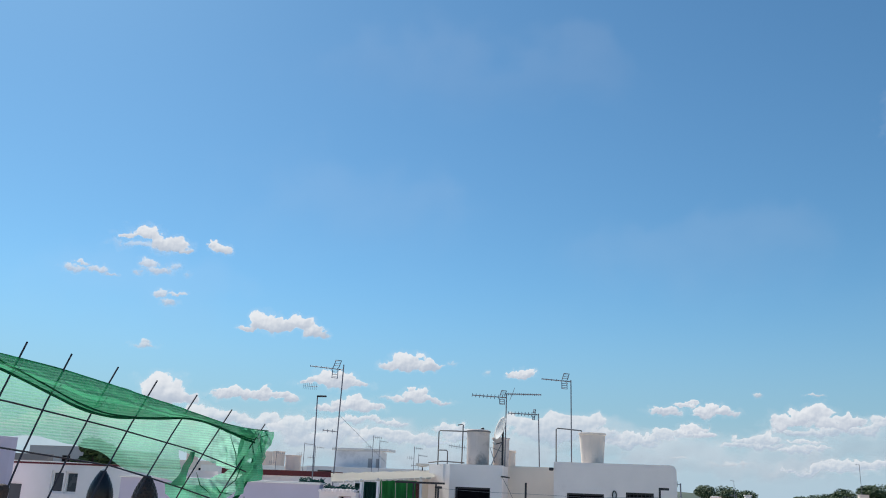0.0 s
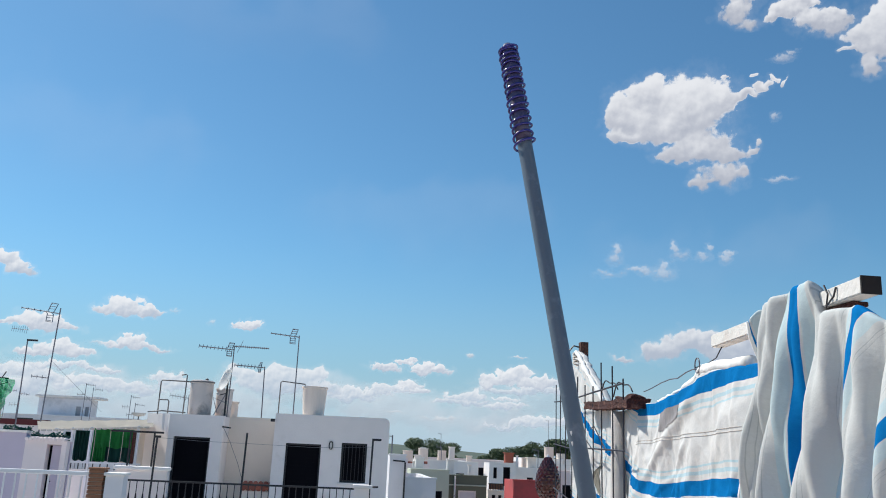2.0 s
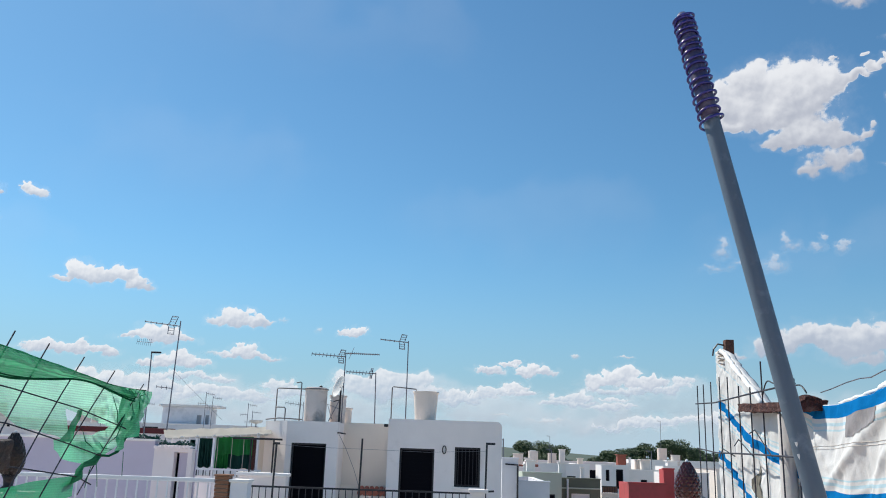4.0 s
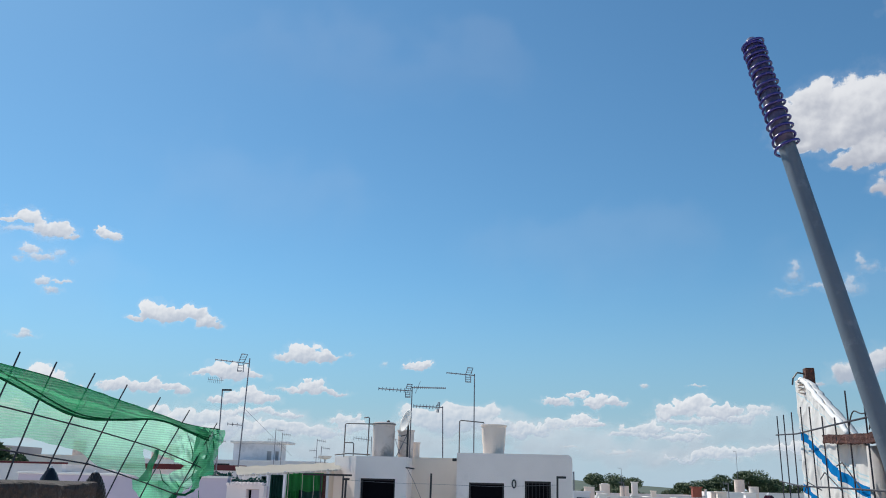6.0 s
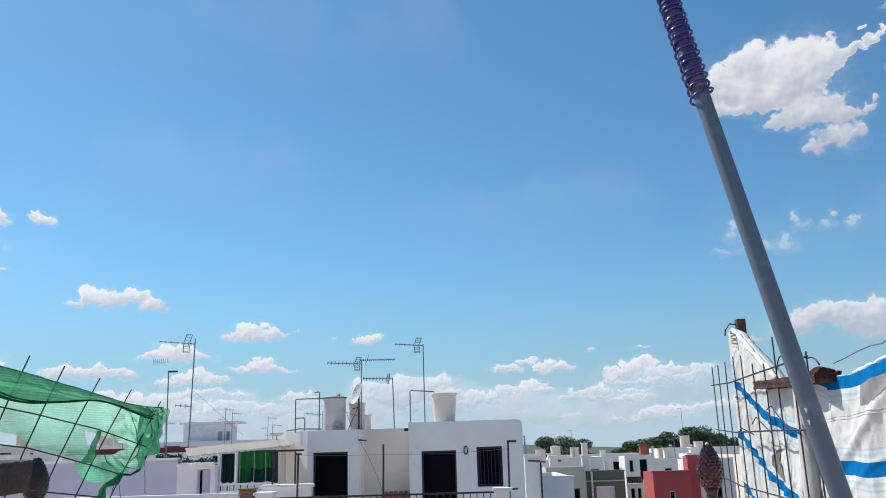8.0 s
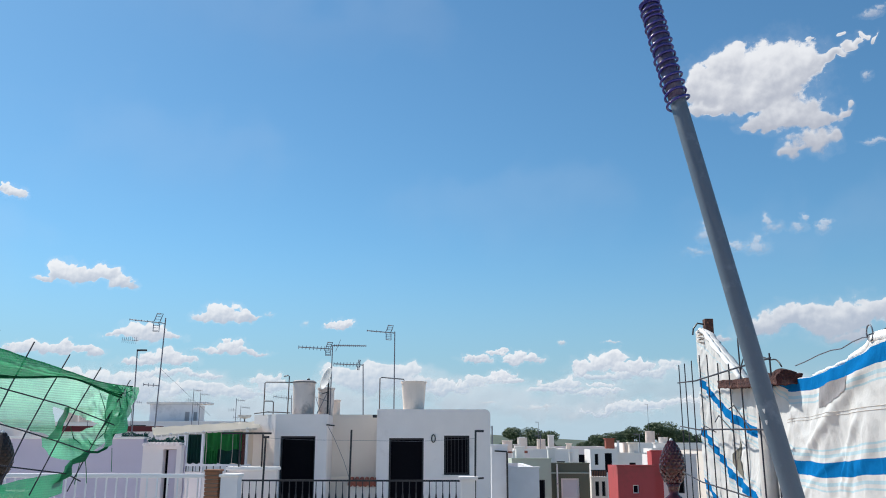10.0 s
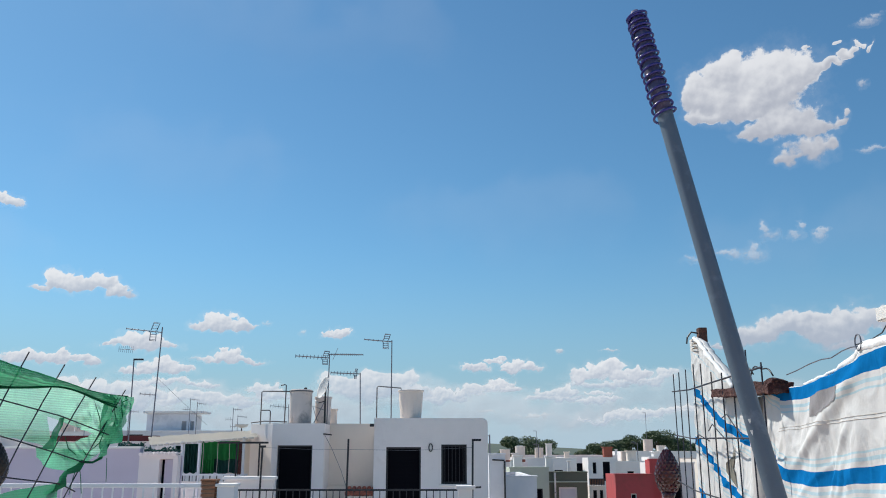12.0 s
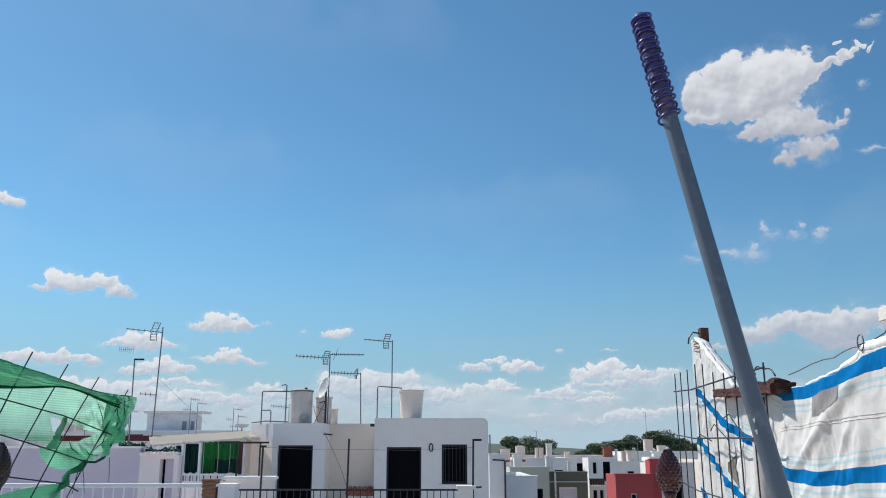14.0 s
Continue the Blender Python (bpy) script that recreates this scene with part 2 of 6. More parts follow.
def cloud_mat(name, most=1.0, low=0.0, high=0.3, ragged=0.5, fine=0.4, vapour=0.16, white=(0.86, 0.87, 0.89), grey=(0.5, 0.52, 0.6), core=1.0):
    """Cumulus on the far backdrop: the mesh carries how thick it is and which side is lit, noise frays its rim."""
    m, nt, out = nodes_of(name)
    L, N = nt.links.new, nt.nodes.new

    def noise_tex(scale, detail, rough, at):
        n = N("ShaderNodeTexNoise")
        n.inputs["Scale"].default_value = scale
        n.inputs["Detail"].default_value = detail
        n.inputs["Roughness"].default_value = rough
        L(at, n.inputs["Vector"])
        return n.outputs["Fac"]

    def madd(x, k, c):
        q = N("ShaderNodeMath")
        q.operation = "MULTIPLY_ADD"
        L(x, q.inputs[0])
        q.inputs[1].default_value = k
        if isinstance(c, float):
            q.inputs[2].default_value = c
        else:
            L(c, q.inputs[2])
        return q.outputs[0]

    def ramp(x, a, b, lo, hi):
        q = N("ShaderNodeMapRange")
        q.interpolation_type = "SMOOTHSTEP"
        q.inputs["From Min"].default_value, q.inputs["From Max"].default_value = a, b
        q.inputs["To Min"].default_value, q.inputs["To Max"].default_value = lo, hi
        L(x, q.inputs["Value"])
        return q.outputs["Result"]

    tc = N("ShaderNodeTexCoord")
    oi = N("ShaderNodeObjectInfo")
    sc = N("ShaderNodeVectorMath")
    sc.operation = "SCALE"
    sc.inputs[0].default_value = (900, 500, 700)
    L(oi.outputs["Random"], sc.inputs["Scale"])
    add = N("ShaderNodeVectorMath")
    L(tc.outputs["Object"], add.inputs[0])
    L(sc.outputs[0], add.inputs[1])
    place = add.outputs[0]
    thick = N("ShaderNodeAttribute")
    thick.attribute_name = "thick"
    crisp = N("ShaderNodeAttribute")
    crisp.attribute_name = "crisp"
    shade = N("ShaderNodeAttribute")
    shade.attribute_name = "depth"
    n1 = noise_tex(0.014, 7, 0.6, place)
    n4 = noise_tex(0.06, 8, 0.68, place)
    val = madd(n1, 2.4 * ragged, madd(n4, 2.4 * fine, -1.2 * (ragged + fine)))
    both = N("ShaderNodeMath")
    L(val, both.inputs[0])
    L(thick.outputs["Fac"], both.inputs[1])
    sharp = N("ShaderNodeMath")
    sharp.operation = "MULTIPLY"
    L(both.outputs[0], sharp.inputs[0])
    L(crisp.outputs["Fac"], sharp.inputs[1])
    body = ramp(sharp.outputs[0], low, high, 0.0, most)
    mist = ramp(both.outputs[0], -1.1, 0.9, 0.0, vapour)
    alpha = N("ShaderNodeMath")
    alpha.operation = "MAXIMUM"
    L(body, alpha.inputs[0])
    L(mist, alpha.inputs[1])
    off = N("ShaderNodeVectorMath")                # towards the sun, for the lit side of each puff
    off.inputs[1].default_value = (-9, 0, 14)
    L(place, off.inputs[0])
    n2 = noise_tex(0.016, 3, 0.5, place)
    n3 = noise_tex(0.016, 3, 0.5, off.outputs[0])
    df = N("ShaderNodeMath")
    df.operation = "SUBTRACT"
    L(n3, df.inputs[0])
    L(n2, df.inputs[1])
    dark = ramp(madd(df.outputs[0], 0.8, shade.outputs["Fac"]), 0.05, core, 0.0, 1.0)
    mix = N("ShaderNodeMix")
    mix.data_type = "RGBA"
    mix.inputs["A"].default_value = (*white, 1)
    mix.inputs["B"].default_value = (*grey, 1)
    L(dark, mix.inputs["Factor"])
    em = N("ShaderNodeEmission")
    L(mix.outputs["Result"], em.inputs["Color"])
    tr = N("ShaderNodeBsdfTransparent")
    ms = N("ShaderNodeMixShader")
    L(alpha.outputs[0], ms.inputs[0])
    L(tr.outputs[0], ms.inputs[1])
    L(em.outputs[0], ms.inputs[2])
    L(ms.outputs[0], out.inputs["Surface"])
    return m


M_large = cloud_mat("large_cloud", ragged=0.5, fine=0.6, high=0.75, vapour=0.12, white=(0.8, 0.82, 0.86), grey=(0.44, 0.475, 0.56), core=0.88)
M_cloud = cloud_mat("cloud", ragged=0.5, fine=0.62, high=0.65, vapour=0.16, white=(0.84, 0.87, 0.91), grey=(0.48, 0.55, 0.66), core=1.0)
M_greycloud = cloud_mat("grey_cloud", ragged=0.45, fine=0.55, high=0.8, most=0.93, vapour=0.14, white=(0.78, 0.8, 0.84), grey=(0.46, 0.51, 0.61), core=0.75)
M_bank = cloud_mat("bank_cloud", ragged=0.5, fine=0.6, high=0.8, most=0.9, vapour=0.2, white=(0.82, 0.85, 0.89), grey=(0.46, 0.55, 0.67), core=0.95)
M_wisp = cloud_mat("cloud_wisp", ragged=0.6, fine=0.8, low=-0.1, high=1.4, most=0.74, vapour=0.12)
M_faint = cloud_mat("faint_wisp", ragged=0.6, fine=0.9, low=0.0, high=1.8, most=0.48, vapour=0.1)
M_haze = cloud_mat("hazy_cloud", most=0.3, low=-0.4, high=1.4, ragged=0.5, fine=0.15, vapour=0.0, white=(0.72, 0.77, 0.84))
M_veil = cloud_mat("thin_veil", most=0.055, low=-0.6, high=2.2, ragged=0.9, fine=0.1, vapour=0.0)


def cloth_mat(name, period, bands):
    """White canvas with bright blue bands and pale blue pinstripes, read along the mesh's own 'across' measure."""
    m, nt, out = nodes_of(name)
    L, N = nt.links.new, nt.nodes.new
    tc = N("ShaderNodeTexCoord")
    at = N("ShaderNodeAttribute")
    at.attribute_name = "across"
    wob = N("ShaderNodeTexNoise")
    wob.inputs["Scale"].default_value = 14
    L(tc.outputs["Object"], wob.inputs["Vector"])
    wadd = N("ShaderNodeMath")
    wadd.operation = "MULTIPLY_ADD"
    wadd.inputs[1].default_value = 0.004
    L(wob.outputs["Fac"], wadd.inputs[0])
    L(at.outputs["Fac"], wadd.inputs[2])
    pp = N("ShaderNodeMath")
    pp.operation = "PINGPONG"
    pp.inputs[1].default_value = period / 2
    L(wadd.outputs[0], pp.inputs[0])
    ramp = N("ShaderNodeValToRGB")
    nrm = N("ShaderNodeMath")
    nrm.operation = "DIVIDE"
    nrm.inputs[1].default_value = period / 2
    L(pp.outputs[0], nrm.inputs[0])
    L(nrm.outputs[0], ramp.inputs["Fac"])
    el = ramp.color_ramp.elements
    ramp.color_ramp.interpolation = "CONSTANT"
    el[0].position, el[0].color = 0, (*bands[0][1], 1)
    el[1].position, el[1].color = bands[1][0], (*bands[1][1], 1)
    for pos, colr in bands[2:]:
        e = el.new(pos)
        e.color = (*colr, 1)
    st = N("ShaderNodeTexNoise")
    st.inputs["Scale"].default_value = 5
    st.inputs["Detail"].default_value = 8
    L(tc.outputs["Object"], st.inputs["Vector"])
    sm = N("ShaderNodeMapRange")
    sm.inputs["From Min"].default_value, sm.inputs["From Max"].default_value = 0.55, 0.8
    sm.inputs["To Max"].default_value = 0.3
    L(st.outputs["Fac"], sm.inputs["Value"])
    mix = N("ShaderNodeMix")
    mix.data_type, mix.blend_type = "RGBA", "MULTIPLY"
    mix.inputs["B"].default_value = (0.6, 0.55, 0.48, 1)
    L(sm.outputs["Result"], mix.inputs["Factor"])
    L(ramp.outputs["Color"], mix.inputs["A"])
    fine = N("ShaderNodeTexNoise")
    fine.inputs["Scale"].default_value = 90
    fine.inputs["Detail"].default_value = 6
    L(tc.outputs["Object"], fine.inputs["Vector"])
    b = N("ShaderNodeBump")
    b.inputs["Strength"].default_value = 0.25
    b.inputs["Distance"].default_value = 0.004
    L(fine.outputs["Fac"], b.inputs["Height"])
    d = N("ShaderNodeBsdfDiffuse")
    t = N("ShaderNodeBsdfTranslucent")
    for s in (d, t):
        L(mix.outputs["Result"], s.inputs["Color"])
        L(b.outputs["Normal"], s.inputs["Normal"])
    ms = N("ShaderNodeMixShader")
    ms.inputs[0].default_value = 0.22
    L(d.outputs[0], ms.inputs[1])
    L(t.outputs[0], ms.inputs[2])
    L(ms.outputs[0], out.inputs["Surface"])
    return m


WHITE_C, BLUE_C, PALE_C = (0.78, 0.78, 0.765), (0.008, 0.2, 0.52), (0.55, 0.72, 0.78)
M_canvas = cloth_mat("striped_canvas", 0.235, [(0, BLUE_C), (0.16, WHITE_C), (0.27, PALE_C), (0.34, WHITE_C), (0.42, PALE_C), (0.46, WHITE_C)])
DRAPE_C = (0.66, 0.68, 0.67)
M_drape = cloth_mat("striped_drape", 0.23, [(0, BLUE_C), (0.14, DRAPE_C), (0.17, (0.56, 0.68, 0.71)), (0.38, DRAPE_C), (0.5, (0.5, 0.53, 0.53)), (0.51, DRAPE_C), (0.56, (0.5, 0.53, 0.53)), (0.57, DRAPE_C)])


def net_mat(name, solid, col=(0.05, 0.4, 0.14), rib=0.4):
    """Woven plastic shade netting: fine ribs, holes between them."""
    m, nt, out = nodes_of(name)
    L, N = nt.links.new, nt.nodes.new
    tc = N("ShaderNodeTexCoord")
    wv = N("ShaderNodeTexWave")
    wv.bands_direction = "Z"
    wv.inputs["Scale"].default_value = 27
    wv.inputs["Distortion"].default_value = 1.2
    wv.inputs["Detail"].default_value = 2
    L(tc.outputs["Object"], wv.inputs["Vector"])
    no = N("ShaderNodeTexNoise")
    no.inputs["Scale"].default_value = 7
    no.inputs["Detail"].default_value = 7
    L(tc.outputs["Object"], no.inputs["Vector"])
    s = N("ShaderNodeMath")
    s.operation = "MULTIPLY_ADD"
    s.inputs[1].default_value = rib
    s.inputs[2].default_value = solid - 0.05 - rib / 2
    L(wv.outputs["Fac"], s.inputs[0])
    s2 = N("ShaderNodeMath")
    s2.operation = "MULTIPLY_ADD"
    s2.inputs[1].default_value = 0.25
    L(no.outputs["Fac"], s2.inputs[0])
    L(s.outputs[0], s2.inputs[2])
    sub = N("ShaderNodeMath")
    sub.operation = "SUBTRACT"
    sub.use_clamp = True
    sub.inputs[1].default_value = 0.22
    spk = N("ShaderNodeTexNoise")
    spk.inputs["Scale"].default_value = 130
    spk.inputs["Detail"].default_value = 3
    L(tc.outputs["Object"], spk.inputs["Vector"])
    s3 = N("ShaderNodeMath")
    s3.operation = "MULTIPLY_ADD"
    s3.inputs[1].default_value = 0.45
    L(spk.outputs["Fac"], s3.inputs[0])
    L(s2.outputs[0], s3.inputs[2])
    L(s3.outputs[0], sub.inputs[0])
    mix = N("ShaderNodeMix")
    mix.data_type = "RGBA"
    mix.inputs["A"].default_value = (*[c * 0.7 for c in col], 1)
    mix.inputs["B"].default_value = (*[min(1, c * 1.35) for c in col], 1)
    L(no.outputs["Fac"], mix.inputs["Factor"])
    d = N("ShaderNodeBsdfDiffuse")
    t = N("ShaderNodeBsdfTranslucent")
    L(mix.outputs["Result"], d.inputs["Color"])
    L(mix.outputs["Result"], t.inputs["Color"])
    ms = N("ShaderNodeMixShader")
    ms.inputs[0].default_value = 0.65
    L(d.outputs[0], ms.inputs[1])
    L(t.outputs[0], ms.inputs[2])
    tr = N("ShaderNodeBsdfTransparent")
    mx = N("ShaderNodeMixShader")
    L(sub.outputs[0], mx.inputs[0])
    L(tr.outputs[0], mx.inputs[1])
    L(ms.outputs[0], mx.inputs[2])
    L(mx.outputs[0], out.inputs["Surface"])
    return m


M_net = net_mat("green_netting", 0.66, (0.28, 0.64, 0.44), 0.34)
# same net in deeper greens: the darkening of folded layers is put into the colour
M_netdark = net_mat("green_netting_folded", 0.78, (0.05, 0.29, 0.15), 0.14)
M_crumple = net_mat("green_netting_crumpled", 0.74, (0.13, 0.47, 0.28), 0.2)
M_hem = net_mat("green_netting_rolled", 1.0, (0.025, 0.19, 0.09))


# ---------------------------------------------------------------- mesh helpers
def root_of(ob):
    while ob.parent:
        ob = ob.parent
    return ob


def thing(name, loc, label, category, group="", kind=""):
    ob = new(name)
    ob.empty_display_size = 0.1
    ob.location = loc
    return tagged(ob, label, category, group, kind)


def to_object(name, bm, material, origin, smooth):
    bmesh.ops.translate(bm, verts=bm.verts, vec=-Vector(origin))
    bmesh.ops.recalc_face_normals(bm, faces=bm.faces)
    me = bpy.data.meshes.new(name)
    bm.to_mesh(me)
    bm.free()
    if smooth:
        me.polygons.foreach_set("use_smooth", [True] * len(me.polygons))
    me.materials.append(material)
    return new(name, me)


def part(name, bm, material, parent, label="", smooth=False):
    ob = to_object(name, bm, material, root_of(parent).location, smooth)
    ob.parent = parent
    return tagged(ob, label)


def solo(name, bm, material, loc, label, category, group="", kind="", smooth=False):
    ob = to_object(name, bm, material, loc, smooth)
    ob.location = loc
    return tagged(ob, label, category, group, kind)


def bx(x0, x1, y0, y1, z0, z1, bevel=0.0, bm=None, segs=2):
    own = bm or bmesh.new()
    tmp = bmesh.new() if bm else own
    vs = [tmp.verts.new((x, y, z)) for z in (z0, z1) for y in (y0, y1) for x in (x0, x1)]
    for f in ((0, 2, 3, 1), (4, 5, 7, 6), (0, 1, 5, 4), (2, 6, 7, 3), (0, 4, 6, 2), (1, 3, 7, 5)):
        tmp.faces.new([vs[i] for i in f])
    if bevel:
        bmesh.ops.bevel(tmp, geom=tmp.edges[:], offset=bevel, segments=segs, affect="EDGES", profile=0.5)
    if bm:
        me = bpy.data.meshes.new("tmp")
        tmp.to_mesh(me)
        tmp.free()
        own.from_mesh(me)
        bpy.data.meshes.remove(me)
    return own


def tube(pts, r, n=8, bm=None, cap=True):
    """A round bar along points; r is one radius or one for each point."""
    bm = bm or bmesh.new()
    pts = [Vector(p) for p in pts]
    rs = r if isinstance(r, (list, tuple)) else [r] * len(pts)
    rings = []
    side = None
    for i, p in enumerate(pts):
        d = (pts[min(i + 1, len(pts) - 1)] - pts[max(i - 1, 0)]).normalized()
        if side is None:
            side = d.orthogonal().normalized()
        side = (side - d * side.dot(d)).normalized()
        up = d.cross(side)
        rings.append([bm.verts.new(p + (side * math.cos(a) + up * math.sin(a)) * rs[i]) for a in [2 * math.pi * k / n for k in range(n)]])
    for a, b in zip(rings, rings[1:]):
        for k in range(n):
            bm.faces.new((a[k], a[(k + 1) % n], b[(k + 1) % n], b[k]))
    if cap:
        bm.faces.new(rings[0][::-1])
        bm.faces.new(rings[-1])
    return bm


def lathe(cx, cy, profile, n=24, bm=None):
    bm = bm or bmesh.new()
    rings = [[bm.verts.new((cx + r * math.cos(2 * math.pi * k / n), cy + r * math.sin(2 * math.pi * k / n), z)) for k in range(n)] for r, z in profile]
    for a, b in zip(rings, rings[1:]):
        for k in range(n):
            bm.faces.new((a[k], a[(k + 1) % n], b[(k + 1) % n], b[k]))
    bm.faces.new(rings[0][::-1])
    bm.faces.new(rings[-1])
    return bm


def pierced(x0, x1, z0, z1, y0, y1, holes):
    """A wall with openings (x0, x1, z0, z1) that go through it."""
    bm = bmesh.new()
    xs = sorted({x0, x1, *[h[0] for h in holes], *[h[1] for h in holes]})
    zs = sorted({z0, z1, *[h[2] for h in holes], *[h[3] for h in holes]})
    xs = [x for x in xs if x0 <= x <= x1]
    zs = [z for z in zs if z0 <= z <= z1]
    gap = lambda i, k: any(h[0] <= xs[i] and xs[i + 1] <= h[1] and h[2] <= zs[k] and zs[k + 1] <= h[3] for h in holes)
    nx, nz = len(xs) - 1, len(zs) - 1
    solid = [[not gap(i, k) for k in range(nz)] for i in range(nx)]
    vert = {}

    def v(i, k, y):
        if (i, k, y) not in vert:
            vert[i, k, y] = bm.verts.new((xs[i], y, zs[k]))
        return vert[i, k, y]
    for i in range(nx):
        for k in range(nz):
            if not solid[i][k]:
                continue
            bm.faces.new((v(i, k, y0), v(i + 1, k, y0), v(i + 1, k + 1, y0), v(i, k + 1, y0)))
            bm.faces.new((v(i, k, y1), v(i, k + 1, y1), v(i + 1, k + 1, y1), v(i + 1, k, y1)))
            for di, dk, a, b in ((-1, 0, (0, 0), (0, 1)), (1, 0, (1, 0), (1, 1)), (0, -1, (0, 0), (1, 0)), (0, 1, (0, 1), (1, 1))):
                ii, kk = i + di, k + dk
                if not (0 <= ii < nx and 0 <= kk < nz and solid[ii][kk]):
                    bm.faces.new((v(i + a[0], k + a[1], y0), v(i + b[0], k + b[1], y0), v(i + b[0], k + b[1], y1), v(i + a[0], k + a[1], y1)))
    return bm


def curve(pairs, soft=0.0):
    xs, ys = zip(*sorted(pairs))
    if not soft:
        return lambda x: float(np.interp(x, xs, ys))
    return lambda x: float(np.mean(np.interp([x - soft, x - soft / 2, x, x + soft / 2, x + soft], xs, ys)))


# ---------------------------------------------------------------- ground, hills, sky backdrop
bm = bmesh.new()
R_G, N_G = 4200, 40
for i in range(N_G):
    a0, a1 = 2 * math.pi * i / N_G, 2 * math.pi * (i + 1) / N_G
    for r0, r1 in ((0, 150), (150, 800), (800, R_G)):
        q = [(r0 * math.cos(a0), r0 * math.sin(a0)), (r1 * math.cos(a0), r1 * math.sin(a0)), (r1 * math.cos(a1), r1 * math.sin(a1)), (r0 * math.cos(a1), r0 * math.sin(a1))]
        bm.faces.new([bm.verts.new((x, y, -6.4)) for x, y in (q[1:] if r0 == 0 else q)] if r0 else [bm.verts.new((0, 0, -6.4)), bm.verts.new((*q[1], -6.4)), bm.verts.new((*q[2], -6.4))])
bmesh.ops.remove_doubles(bm, verts=bm.verts, dist=0.01)
solo("ground", bm, M_ground, (0, 0, 0), "dry brown town ground reaching to the horizon", "ground", kind="structure")

bm = bmesh.new()
cols = []
for i in range(161):
    x = -1500 + i * 20
    h = 7 + 5 * noise.noise((x * 0.004, 3, 0)) + 2.0 * noise.noise((x * 0.02, 9, 0)) + 1.2 * noise.noise((x * 0.09, 5, 0))
    h += 9 * max(0, 1 - abs(x - 60) / 160)
    cols.append([bm.verts.new((x, 1400 - 500 * k + 40 * noise.noise((x * 0.01, k, 1)), -6.4 + (h, h * 0.55, -0.5)[k])) for k in range(3)] + [bm.verts.new((x, 1500, -8))])
for a, b in zip(cols, cols[1:]):
    bm.faces.new((a[0], b[0], b[1], a[1]))
    bm.faces.new((a[1], b[1], b[2], a[2]))
    bm.faces.new((a[3], b[3], b[0], a[0]))
solo("distant_hills", bm, M_hill, (0, 0, 0), "low dark green wooded hills along the horizon", "hill", kind="structure", smooth=True)

FAR = 2400.0


CLOUD_LABELS = {"large_cloud": "large bright white cumulus cloud with grey core", "cloud": "white fair-weather cumulus cloud in blue sky", "grey_cloud": "broad pale grey cumulus cloud with a bright top", "bank_cloud": "hazy white cumulus in the bank along the horizon", "cloud_wisp": "small thin wisp of white cloud in blue sky", "faint_wisp": "faint shred of dissolving white cloud", "hazy_cloud": "soft pale haze of distant cloud low in the sky", "thin_veil": "faint high veil of thin cloud"}


